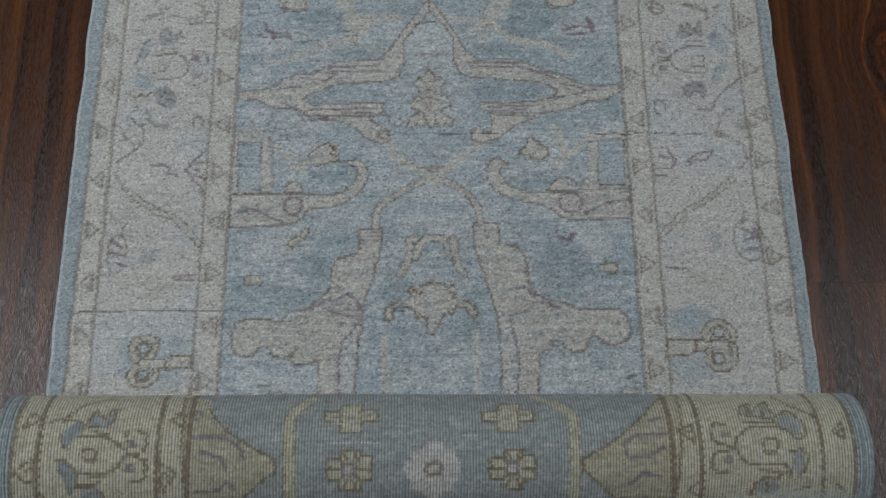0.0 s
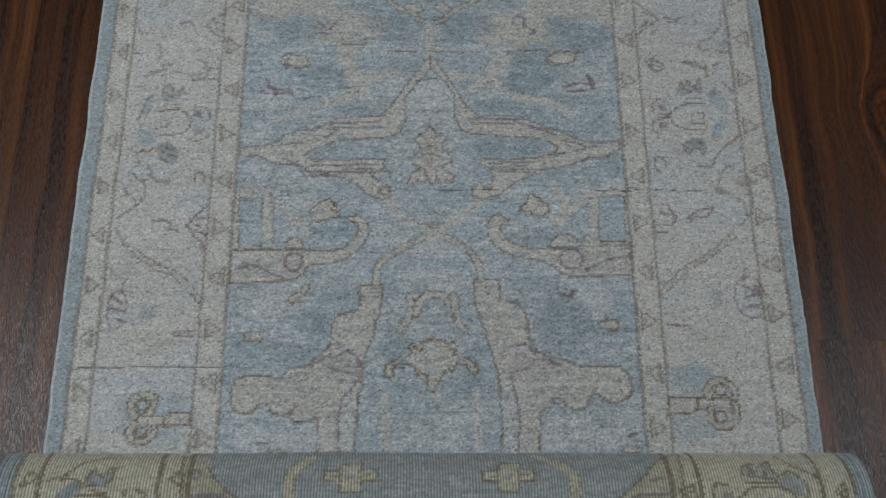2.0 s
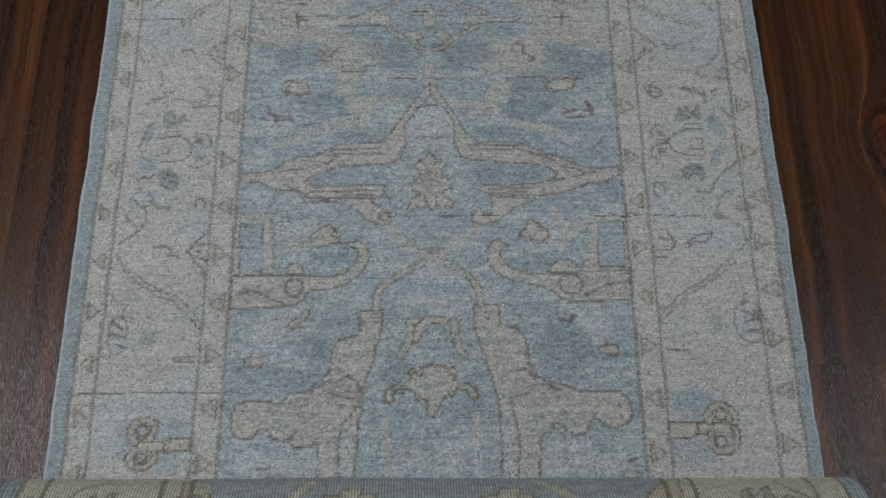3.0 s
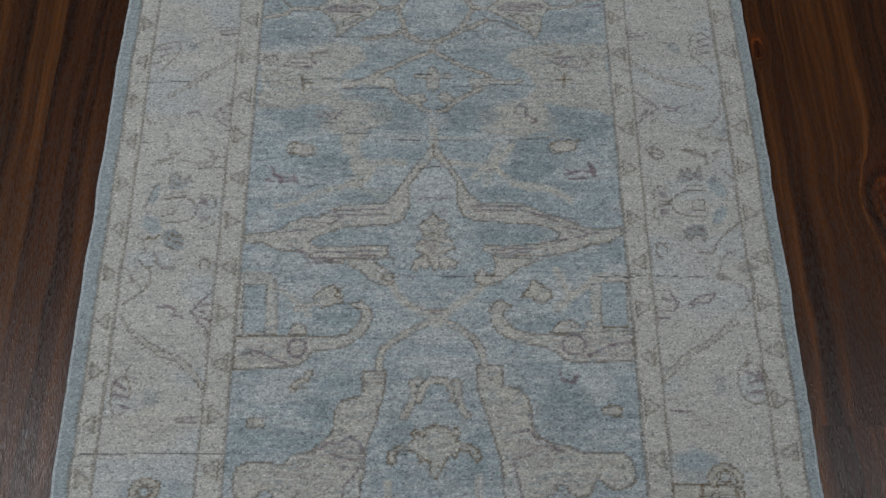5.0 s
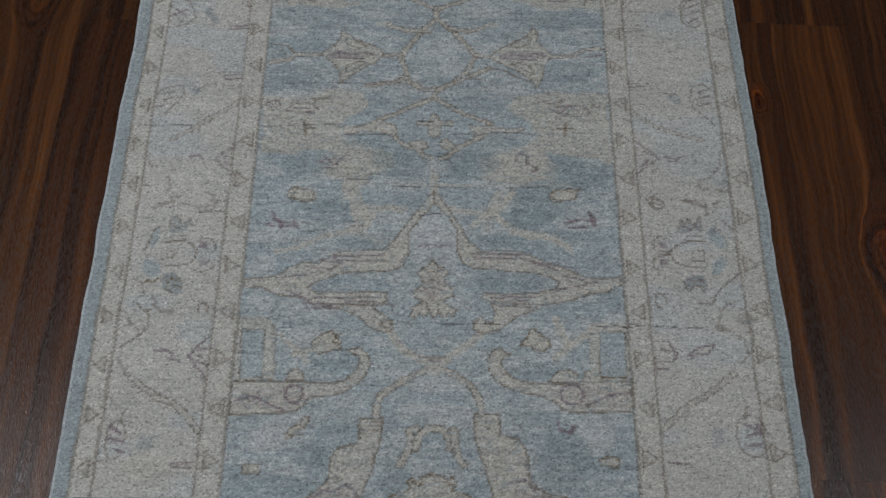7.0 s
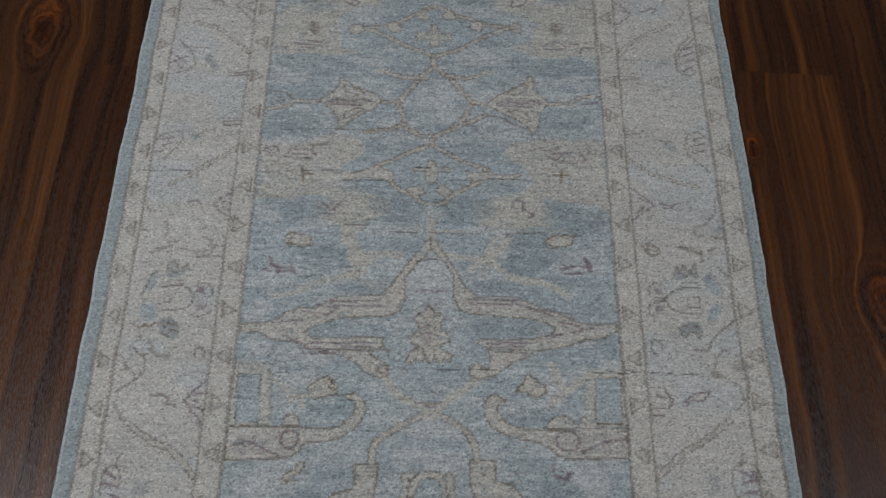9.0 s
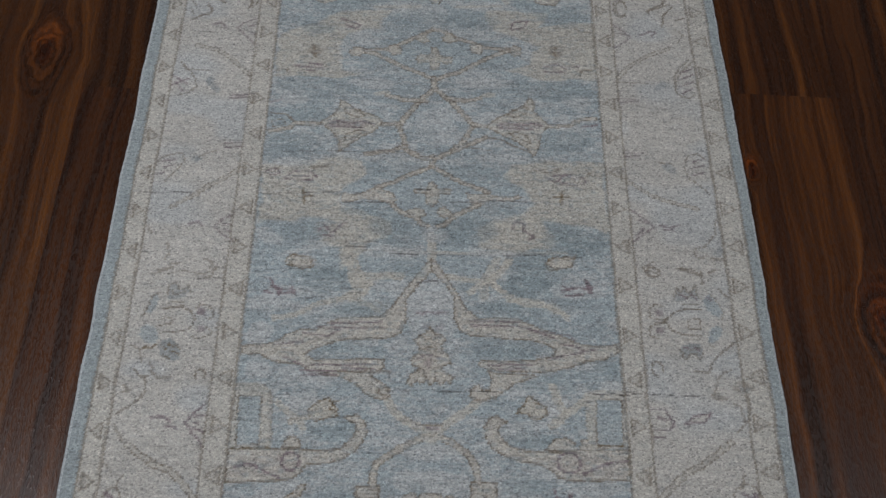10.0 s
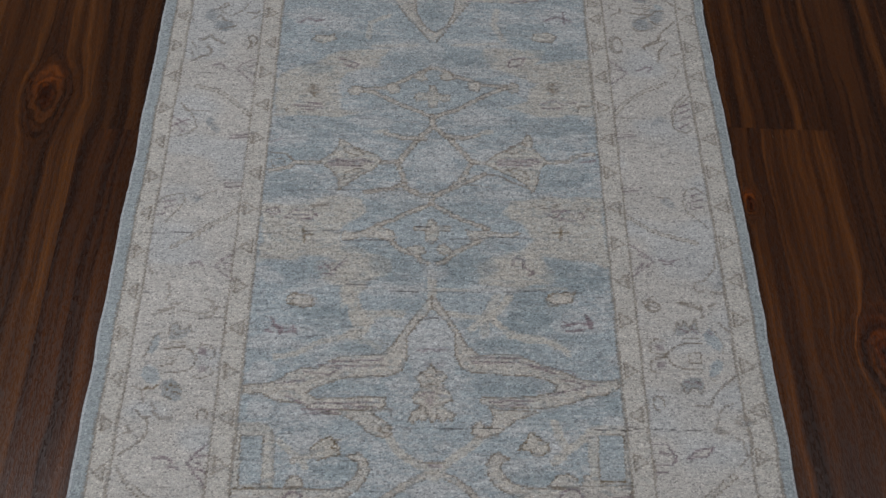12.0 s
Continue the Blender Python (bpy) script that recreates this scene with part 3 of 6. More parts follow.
rug.fill(loop_pts(-148, 829, 29, 8), "pale", 0.50, soft=4.5)
rug.fill(loop_pts(-191, 828, 24, 12), "pale", 0.80, soft=4.5)
rug.fill(loop_pts(171, 815, 23, 9), "pale", 0.60, soft=4.5)
rug.fill([(-31, 826), (-2, 862), (32, 829), (35, 797), (26, 770), (1, 777), (-25, 768), (-33, 796)], "pale", 0.75, soft=4.0)
rug.shape([(-236, 748), (-208, 752), (-192, 757), (-180, 768), (-163, 776), (-145, 775), (-129, 788), (-114, 794), (-66, 798), (-53, 811), (-37, 838), (-13, 876), (-2, 890), (-2, 871), (-20, 846), (-34, 827), (-33, 796), (-39, 776), (-57, 766), (-115, 762), (-147, 748), (-159, 740), (-145, 732), (-111, 734), (-60, 737), (-59, 724), (-72, 718), (-88, 718), (-149, 716), (-168, 727), (-194, 728), (-212, 737), (-235, 737)], "tan", "umber", 2.8)
rug.shape([(234, 770), (207, 766), (189, 769), (175, 774), (157, 783), (134, 790), (118, 798), (107, 803), (80, 803), (59, 800), (43, 814), (33, 834), (8, 878), (-2, 890), (-2, 871), (16, 851), (27, 833), (28, 799), (35, 782), (48, 775), (125, 772), (143, 767), (156, 760), (151, 749), (128, 743), (61, 740), (58, 734), (69, 728), (124, 726), (151, 729), (173, 735), (192, 744), (215, 747), (236, 759)], "tan", "umber", 2.8)
rug.stroke([(-127, 786), (-64, 790)], "mauve", 2.6, 0.3, 0.85)
rug.stroke([(-132, 778), (-62, 782)], "mauve", 2.6, 0.3, 0.85)
rug.stroke([(-162, 771), (-131, 766), (-116, 777)], "mauve", 2.6, 0.3, 0.85)
rug.stroke([(-196, 752), (-161, 758)], "mauve", 2.6, 0.3, 0.85)
rug.stroke([(-150, 725), (-67, 730)], "mauve", 2.6, 0.3, 0.85)
rug.stroke([(-183, 735), (-154, 723)], "mauve", 2.6, 0.3, 0.85)
rug.stroke([(-110, 721), (-71, 722)], "mauve", 2.6, 0.3, 0.85)
rug.stroke([(-144, 779), (-124, 785)], "mauve", 2.6, 0.3, 0.85)
rug.stroke([(48, 797), (111, 798)], "mauve", 2.6, 0.3, 0.85)
rug.stroke([(48, 790), (111, 791)], "mauve", 2.6, 0.3, 0.85)
rug.stroke([(125, 787), (175, 781), (180, 775)], "mauve", 2.6, 0.3, 0.85)
rug.stroke([(69, 734), (124, 737)], "mauve", 2.6, 0.3, 0.85)
rug.stroke([(146, 746), (193, 759), (205, 762)], "mauve", 2.6, 0.3, 0.85)
rug.stroke([(116, 791), (155, 776)], "mauve", 2.6, 0.3, 0.85)
rug.stroke([(83, 729), (118, 731)], "mauve", 2.6, 0.3, 0.85)
rug.stroke([(162, 769), (191, 762)], "mauve", 2.6, 0.3, 0.85)
rug.fill(loop_pts(-14, 806, 7, 3), "mauve", 0.40, soft=4.0)
rug.fill(loop_pts(15, 807, 7, 4), "mauve", 0.40, soft=4.0)
rug.fill(loop_pts(-8, 785, 6, 4), "mauve", 0.40, soft=4.0)
rug.fill(loop_pts(9, 786, 6, 4), "mauve", 0.40, soft=4.0)
rug.stroke([(-207, 836), (-195, 830), (-198, 823)], "mauve", 4.0, 0.3, 0.80)
rug.stroke([(-198, 826), (-177, 830)], "mauve", 4.0, 0.3, 0.80)
rug.stroke([(-181, 837), (-176, 827)], "mauve", 4.0, 0.3, 0.80)
rug.stroke([(169, 848), (188, 854), (207, 850)], "mauve", 4.0, 0.3, 0.80)
rug.stroke([(203, 862), (207, 847)], "mauve", 4.0, 0.3, 0.80)
rug.stroke([(173, 841), (195, 843)], "mauve", 4.0, 0.3, 0.80)
rug.stroke([(-22, 851), (-4, 855), (7, 856)], "ink", 2.0, 0.3, 0.70)
rug.stroke([(-93, 894), (-4, 897), (70, 899), (145, 904)], "ink", 1.4, 0.3, 0.50)
rug.stroke([(-70, 822), (-64, 814), (-58, 813)], "umber", 3.0, 0.3, 0.50)
rug.shape([(-183, 875), (-178, 882), (-162, 882), (-154, 875), (-159, 867), (-175, 867)], "tan", "brown", 2.6)
rug.shape([(146, 886), (154, 897), (175, 900), (184, 893), (176, 884), (164, 887), (156, 881)], "tan", "brown", 2.6)
rug.shape([(-125, 717), (-85, 718), (-77, 723), (-74, 712), (-61, 704), (-51, 697), (-50, 686), (-60, 681), (-78, 687), (-95, 703), (-113, 710), (-140, 712)], "tan", "umber", 3.0)
rug.stroke(loop_pts(-59, 693, 6, 6, 0, 360), "umber", 3.0, 0.3, 0.80)
rug.stroke([(-161, 717), (-118, 718)], "mauve", 3.0, 0.3, 0.80)
rug.stroke([(-157, 711), (-118, 713)], "mauve", 3.0, 0.3, 0.80)
rug.stroke([(-70, 719), (-51, 719)], "umber", 3.0, 0.3, 0.60)
rug.shape([(69, 726), (80, 723), (123, 723), (130, 720), (102, 710), (91, 699), (77, 688), (59, 684), (47, 689), (49, 700), (58, 706), (64, 697), (71, 700), (75, 714)], "tan", "umber", 3.0)
rug.shape([(-3, 788), (3, 777), (13, 774), (18, 767), (10, 760), (14, 751), (22, 744), (24, 734), (14, 731), (10, 725), (18, 721), (27, 715), (23, 705), (17, 711), (12, 703), (5, 710), (-1, 702), (-6, 709), (-13, 704), (-18, 709), (-25, 700), (-31, 705), (-27, 716), (-18, 722)], "tan", "umber", 2.6)
rug.shape([(-18, 722), (-11, 727), (-22, 729), (-27, 739), (-18, 746), (-15, 757), (-23, 765), (-15, 773), (-9, 776), (-3, 786), (6, 767), (3, 734), (-3, 710)], "tan", "umber", 2.6)
rug.fill([(-10, 773), (5, 773), (10, 760), (13, 747), (19, 738), (6, 729), (13, 718), (-4, 712), (-20, 715), (-11, 729), (-20, 737), (-13, 750), (-15, 763)], "tan", 0.9, soft=2.0)
rug.fill([(-4, 744), (3, 734), (-4, 724), (-11, 734)], "mauve", 0.55, soft=3.0)
rug.stroke([(-16, 751), (-4, 757), (10, 753)], "umber", 2.4, 0.3, 0.7)
rug.stroke([(-18, 740), (-10, 744), (-4, 746), (3, 744), (15, 740)], "mauve", 2.4, 0.3, 0.7)
rug.stroke([(-15, 773), (-8, 768), (3, 768), (12, 773)], "umber", 2.4, 0.3, 0.7)
rug.stroke([(-10, 724), (-6, 710)], "umber", 2.6, 0.3, 0.7)
rug.stroke([(6, 725), (5, 710)], "umber", 2.6, 0.3, 0.7)
rug.stroke([(-21, 806), (-14, 803), (-8, 808), (4, 806), (14, 808)], "mauve", 2.6, 0.3, 0.6)
# pale branches and dye patches between the flowers
rug.stroke([(-185, 672), (-172, 660), (-158, 650), (-152, 639)], "cream", 8.0, 0.0, 0.8)
rug.stroke([(-162, 647), (-146, 653)], "cream", 6.0, 0.0, 0.8)
rug.shape([(-146, 655), (-147, 664), (-141, 672), (-131, 678), (-124, 681), (-119, 673), (-123, 665), (-113, 663), (-111, 658), (-120, 655), (-129, 653), (-137, 649)], "cream", "brown", 2.6)
rug.stroke([(-120, 675), (-112, 676)], "brown", 3.0, 0.3, 0.6)
rug.stroke([(149, 707), (154, 690), (161, 674)], "cream", 11.0, 0.0, 0.8)
rug.stroke([(191, 692), (173, 676), (159, 665), (146, 653)], "cream", 10.0, 0.0, 0.8)
rug.shape([(106, 673), (114, 681), (117, 691), (124, 692), (128, 684), (139, 680), (142, 670), (134, 662), (123, 661), (119, 669), (110, 669)], "cream", "brown", 2.6)
rug.fill([(-221, 920), (-200, 938), (-156, 952), (-140, 946), (-154, 936), (-165, 921), (-168, 911), (-175, 897), (-196, 890), (-228, 885), (-233, 907)], "blue", 0.9, soft=4.0)
rug.fill([(-149, 899), (-131, 908), (-114, 905), (-110, 883), (-120, 873), (-151, 872), (-156, 889)], "blue", 0.9, soft=4.0)
rug.fill([(-83, 918), (-57, 926), (-20, 924), (-15, 908), (-42, 903), (-64, 908)], "deep", 0.7, soft=4.0)
rug.fill([(-96, 947), (-66, 958), (-36, 955), (-16, 942), (-20, 927), (-58, 934), (-84, 939)], "blue", 0.9, soft=4.0)
rug.fill([(-99, 896), (-79, 902), (-56, 895), (-19, 890), (-22, 873), (-55, 868), (-92, 868)], "blue", 0.9, soft=4.0)
rug.fill([(-153, 861), (-114, 865), (-97, 847), (-103, 834), (-146, 829)], "deep", 0.55, soft=4.0)
rug.fill([(-188, 789), (-146, 799), (-104, 818), (-54, 816), (-60, 799), (-117, 790)], "deep", 0.5, soft=4.0)
rug.stroke([(-114, 902), (-106, 890), (-102, 873), (-91, 854), (-86, 835), (-104, 826)], "cream", 9.0, 0.0, 0.9)
rug.stroke([(-87, 851), (-55, 859), (-42, 857)], "cream", 7.0, 0.0, 0.9)
rug.stroke([(-119, 905), (-103, 903), (-85, 906)], "ink", 2.2, 0.3, 0.6)
rug.shape([(-192, 880), (-184, 888), (-166, 885), (-154, 880), (-161, 868), (-180, 869), (-190, 872)], "tan", "brown", 2.4)
rug.fill([(-168, 882), (-157, 882), (-157, 874), (-167, 873)], "umber", 0.7, soft=2.0)
rug.stroke([(-208, 848), (-203, 836), (-191, 833), (-177, 832)], "mauve", 3.4, 0.3, 0.85)
rug.stroke([(-216, 830), (-205, 826)], "mauve", 3.4, 0.3, 0.8)
rug.stroke([(-145, 924), (-140, 932), (-131, 938), (-121, 942)], "mauve", 3.0, 0.3, 0.8)
rug.stroke([(-149, 918), (-136, 919)], "mauve", 3.0, 0.3, 0.8)
rug.fill([(144, 964), (166, 958), (193, 952), (212, 944), (229, 937), (231, 901), (206, 907), (176, 907), (165, 929), (153, 948)], "deep", 0.6, soft=4.0)
rug.fill([(104, 912), (142, 916), (164, 906), (145, 889), (141, 869), (166, 862), (143, 843), (103, 841), (96, 867), (109, 886)], "deep", 0.55, soft=4.0)
rug.fill([(10, 951), (48, 959), (78, 955), (77, 944), (63, 930), (80, 922), (55, 911), (18, 909)], "deep", 0.5, soft=4.0)
rug.fill([(11, 889), (55, 893), (85, 889), (85, 874), (55, 865), (18, 870)], "blue", 0.9, soft=4.0)
rug.fill([(29, 855), (57, 858), (59, 839), (40, 835)], "deep", 0.5, soft=4.0)
rug.fill([(67, 818), (99, 826), (131, 817), (140, 805), (98, 800), (71, 802)], "deep", 0.5, soft=4.0)
rug.fill([(149, 835), (180, 835), (194, 820), (171, 811), (151, 820)], "deep", 0.5, soft=4.0)
rug.fill([(101, 963), (136, 968), (158, 941), (165, 923), (146, 916), (101, 916), (74, 929), (78, 955)], "cream", 0.85, soft=4.5)
rug.stroke([(93, 912), (100, 890), (83, 866), (62, 851), (48, 839)], "cream", 10.0, 0.0, 0.8)
rug.stroke([(77, 857), (99, 831), (135, 830), (171, 811)], "cream", 8.0, 0.0, 0.8)
rug.shape([(149, 891), (156, 899), (168, 898), (175, 902), (186, 899), (184, 888), (172, 887), (162, 878), (150, 879)], "cream", "brown", 2.6)
rug.stroke([(170, 855), (176, 849), (191, 853), (210, 855)], "mauve", 3.2, 0.3, 0.85)
rug.stroke([(199, 867), (204, 846)], "mauve", 3.2, 0.3, 0.85)
rug.shape([(107, 953), (117, 952), (124, 946), (121, 939), (110, 938)], "cream", "mauve", 2.6)
rug.fill([(-132, 468), (-117, 484), (-101, 484), (-86, 474), (-79, 454), (-92, 446), (-106, 447), (-119, 459)], "mauve", 0.20, soft=3.0)
rug.fill([(82, 474), (100, 486), (119, 483), (155, 475), (157, 462), (124, 455), (105, 456), (86, 452)], "mauve", 0.20, soft=3.0)
rug.fill([(-182, 446), (-144, 453), (-112, 433), (-130, 420), (-168, 423)], "mauve", 0.14, soft=3.0)
rug.fill([(118, 390), (147, 397), (172, 390), (204, 387), (197, 374), (121, 372)], "pale", 0.8, soft=4.0)
rug.fill([(-178, 387), (-161, 400), (-129, 388), (-131, 372), (-178, 371)], "pale", 0.8, soft=4.0)
rug.fill([(179, 561), (202, 547), (195, 530), (181, 533)], "pale", 0.75, soft=4.0)
rug.fill([(-204, 559), (-174, 552), (-176, 521), (-192, 524)], "pale", 0.75, soft=4.0)
rug.fill([(-49, 403), (-31, 413), (-16, 397), (-25, 374), (-49, 373)], "pale", 0.7, soft=4.5)
rug.fill([(-2, 397), (21, 407), (38, 401), (37, 373), (3, 374)], "pale", 0.7, soft=4.5)
rug.fill([(122, 395), (155, 405), (180, 395), (172, 373), (124, 372)], "pale", 0.7, soft=4.5)
rug.fill([(187, 408), (213, 414), (225, 395), (205, 382)], "pale", 0.6, soft=4.5)
rug.fill([(-186, 380), (-155, 393), (-130, 383), (-133, 371), (-182, 371)], "pale", 0.7, soft=4.5)
rug.stroke([(-33, 397), (-25, 396)], "ink", 2.4, 0.3, 0.6)
rug.stroke([(138, 393), (150, 392)], "ink", 2.4, 0.3, 0.6)
rug.stroke([(-46, 468), (-35, 468)], "ink", 2.4, 0.3, 0.5)
# dark weft lines where the pile has parted
rug.stroke([(4, 696), (24, 694), (52, 697), (83, 697)], "ink", 1.6, 0.3, 0.75)
rug.stroke([(187, 701), (205, 699), (222, 701), (239, 699), (248, 701), (261, 703), (278, 701), (289, 700), (303, 703), (320, 701), (338, 703)], "ink", 1.5, 0.3, 0.70)
rug.stroke([(240, 704), (252, 703)], "ink", 2.0, 0.3, 0.60)
rug.stroke([(250, 697), (264, 698)], "ink", 1.6, 0.3, 0.50)
rug.stroke([(-411, 461), (-360, 463), (-297, 465), (-237, 464)], "ink", 1.7, 0.3, 0.70)
rug.stroke([(-237, 466), (-203, 465), (-184, 466)], "ink", 2.0, 0.3, 0.50)
rug.stroke([(-17, 649), (2, 651), (24, 650)], "ink", 1.6, 0.3, 0.60)
rug.stroke([(-161, 820), (-149, 824)], "ink", 2.0, 0.3, 0.60)
rug.stroke([(-408, 506), (-396, 508), (-386, 505), (-364, 505)], "umber", 2.0, 0.3, 0.50)
# ground clouds and motifs of the near borders
rug.fill(loop_pts(-308, 405, 42, 32), "blue", 0.75, soft=9.0)
rug.fill(loop_pts(302, 463, 25, 10), "blue", 0.80, soft=7.0)
rug.fill(loop_pts(291, 453, 28, 20), "blue", 0.55, soft=9.0)
rug.fill(loop_pts(290, 406, 31, 20), "blue", 0.60, soft=9.0)
rug.fill(loop_pts(328, 430, 30, 28), "blue", 0.35, soft=9.0)
rug.fill(loop_pts(-296, 444, 37, 13), "pale", 0.60, soft=9.0)
rug.fill(loop_pts(-319, 498, 37, 22), "cream", 0.70, soft=12.0)
rug.fill(loop_pts(326, 506, 35, 14), "cream", 0.50, soft=12.0)
rug.cord([(-309, 427), (-322, 432), (-332, 427), (-335, 418), (-332, 408), (-324, 406)], "cream", 5.9, "brown", 1.8)
rug.cord([(-309, 423), (-313, 411), (-317, 409)], "cream", 5.2, "brown", 1.8)
rug.cord([(-329, 399), (-334, 390), (-333, 381), (-324, 377), (-313, 380), (-307, 388), (-307, 394)], "cream", 5.9, "brown", 1.8)
rug.stroke(loop_pts(-322, 419, 6, 6, 0, 360), "brown", 2.5, 0.3, 0.80)
rug.stroke(loop_pts(-321, 389, 6, 5, 0, 360), "brown", 2.5, 0.3, 0.80)
rug.shape([(-326, 407), (-298, 407), (-293, 411), (-270, 412), (-269, 397), (-296, 397), (-325, 397)], "cream", "brown", 2.6)
rug.stroke([(-298, 407), (-296, 396)], "brown", 3.0, 0.3, 0.70)
rug.shape([(267, 434), (298, 435), (338, 434), (339, 424), (298, 421), (290, 416), (265, 415)], "cream", "brown", 2.6)
rug.cord([(314, 435), (311, 444), (318, 453), (329, 457), (340, 452), (345, 443), (343, 435)], "cream", 5.9, "brown", 1.8)
rug.cord([(315, 423), (313, 409), (320, 402), (333, 402), (342, 409), (344, 426)], "cream", 5.9, "brown", 1.8)
rug.stroke(loop_pts(328, 444, 7, 6, 0, 360), "brown", 2.5, 0.3, 0.80)
rug.stroke(loop_pts(325, 413, 7, 6, 0, 360), "brown", 2.5, 0.3, 0.80)
rug.stroke([(300, 433), (299, 421)], "brown", 3.4, 0.3, 0.70)
rug.cord([(-355, 610), (-340, 599), (-323, 589), (-306, 580)], "guard", 5.2, "umber", 1.6)
rug.cord([(-325, 587), (-303, 581), (-286, 566), (-270, 546)], "guard", 5.2, "umber", 1.6)
rug.cord([(364, 640), (344, 623), (326, 609), (304, 597), (287, 581), (269, 562)], "guard", 5.2, "umber", 1.6)
rug.stroke([(-270, 666), (-284, 653), (-292, 641), (-280, 627), (-266, 609)], "mauve", 3.0, 0.3, 0.70)
rug.stroke([(-282, 650), (-268, 651)], "mauve", 3.0, 0.3, 0.70)
rug.stroke([(-282, 635), (-267, 629)], "mauve", 3.0, 0.3, 0.70)
rug.stroke([(-281, 642), (-276, 641)], "mauve", 3.0, 0.3, 0.70)
rug.stroke([(-332, 646), (-318, 648), (-309, 642)], "mauve", 4.0, 0.3, 0.70)
rug.stroke([(-314, 636), (-302, 634)], "mauve", 4.0, 0.3, 0.70)
rug.stroke([(270, 681), (287, 681), (297, 664), (292, 654), (271, 653)], "mauve", 3.2, 0.3, 0.70)
rug.stroke([(276, 671), (289, 667)], "mauve", 3.2, 0.3, 0.70)
rug.stroke([(270, 643), (283, 644)], "mauve", 3.2, 0.3, 0.70)
rug.shape([(310, 663), (323, 674), (344, 678), (334, 665)], "ivory", "mauve", 3.0)
rug.fill(loop_pts(-327, 530, 9, 11), "slate", 0.55, soft=6.0)
rug.fill(loop_pts(335, 557, 10, 15), "slate", 0.50, soft=6.0)
rug.stroke(loop_pts(-362, 533, 11, 24, 0, 300), "umber", 2.6, 0.3, 0.60)
rug.stroke([(-371, 550), (-357, 540)], "mauve", 4.0, 0.3, 0.70)
rug.stroke([(-369, 534), (-352, 531)], "mauve", 4.0, 0.3, 0.70)
rug.stroke([(-362, 522), (-351, 517)], "mauve", 4.0, 0.3, 0.70)
rug.stroke(loop_pts(376, 560, 19, 27, 0, 330), "umber", 2.6, 0.3, 0.60)
rug.stroke([(368, 575), (383, 568)], "mauve", 4.0, 0.3, 0.70)
rug.stroke([(371, 560), (386, 564)], "mauve", 4.0, 0.3, 0.70)
rug.stroke([(370, 547), (384, 549)], "mauve", 4.0, 0.3, 0.70)
rug.stroke([(384, 575), (389, 560)], "mauve", 4.0, 0.3, 0.70)
rug.stroke([(-352, 572), (-360, 565), (-358, 554)], "umber", 2.6, 0.3, 0.50)
rug.stroke([(-378, 588), (-367, 574)], "umber", 2.6, 0.3, 0.50)
rug.stroke([(375, 599), (369, 580)], "umber", 3.0, 0.3, 0.60)
rug.stroke([(-295, 507), (-272, 508)], "mauve", 3.0, 0.3, 0.70)
rug.stroke([(-295, 502), (-275, 502)], "mauve", 3.0, 0.3, 0.60)
rug.stroke([(275, 524), (298, 523)], "mauve", 3.5, 0.3, 0.70)
rug.stroke([(272, 537), (282, 539)], "umber", 3.0, 0.3, 0.40)
rug.stroke([(-347, 700), (-344, 682), (-350, 669), (-364, 657), (-373, 650)], "umber", 3.0, 0.3, 0.60)
rug.stroke([(-370, 687), (-360, 681), (-372, 678)], "umber", 3.4, 0.3, 0.60)
rug.stroke([(392, 707), (394, 683), (385, 665), (374, 654)], "umber", 3.0, 0.3, 0.60)
rug.stroke([(372, 692), (382, 689), (384, 669)], "umber", 3.0, 0.3, 0.50)
rug.stroke([(-373, 633), (-365, 622), (-362, 615)], "umber", 4.0, 0.3, 0.50)
rug.fill(loop_pts(389, 720, 6, 4), "umber", 0.60, soft=4.0)
rug.fill(loop_pts(387, 710, 5, 4), "umber", 0.60, soft=4.0)
rug.fill(loop_pts(380, 713, 5, 4), "umber", 0.60, soft=4.0)
rug.fill(loop_pts(396, 715, 5, 4), "umber", 0.60, soft=4.0)
rug.fill(loop_pts(354, 704, 5, 4), "umber", 0.60, soft=4.0)
rug.fill(loop_pts(359, 700, 5, 4), "umber", 0.60, soft=4.0)
rug.fill(loop_pts(390, 712, 5, 5), "slate", 0.60, soft=4.0)
# border palmettes
rug.fill([(-335, 820), (-335, 832), (-327, 836), (-322, 827), (-317, 827), (-312, 833), (-308, 824), (-317, 814), (-327, 810), (-335, 811)], "slate", 0.62, soft=1.2)
rug.stroke([(-336, 819), (-335, 833), (-327, 837), (-322, 827), (-316, 827), (-311, 834), (-308, 823)], "umber", 2.2, 0.3, 0.6)
rug.stroke([(-333, 826), (-327, 818), (-315, 823)], "umber", 2.4, 0.3, 0.5)
rug.fill([(-359, 791), (-358, 803), (-355, 816), (-349, 820), (-345, 812), (-348, 799), (-353, 789)], "blue", 0.85, soft=2.0)
rug.stroke([(-362, 786), (-357, 803), (-353, 817), (-345, 820)], "umber", 2.4, 0.3, 0.75)
rug.fill([(-363, 758), (-362, 770), (-353, 774), (-344, 768), (-338, 754), (-345, 745), (-354, 748)], "blue", 0.85, soft=2.0)
rug.fill([(-336, 742), (-334, 752), (-325, 756), (-316, 749), (-309, 739), (-310, 726), (-319, 722), (-327, 727), (-333, 731)], "slate", 0.85, soft=1.2)
rug.stroke([(-333, 744), (-327, 739)], "brown", 2.4, 0.3, 0.8)
rug.stroke([(-325, 747), (-319, 743)], "brown", 2.4, 0.3, 0.8)
rug.stroke([(-321, 736), (-311, 733)], "brown", 2.4, 0.3, 0.8)
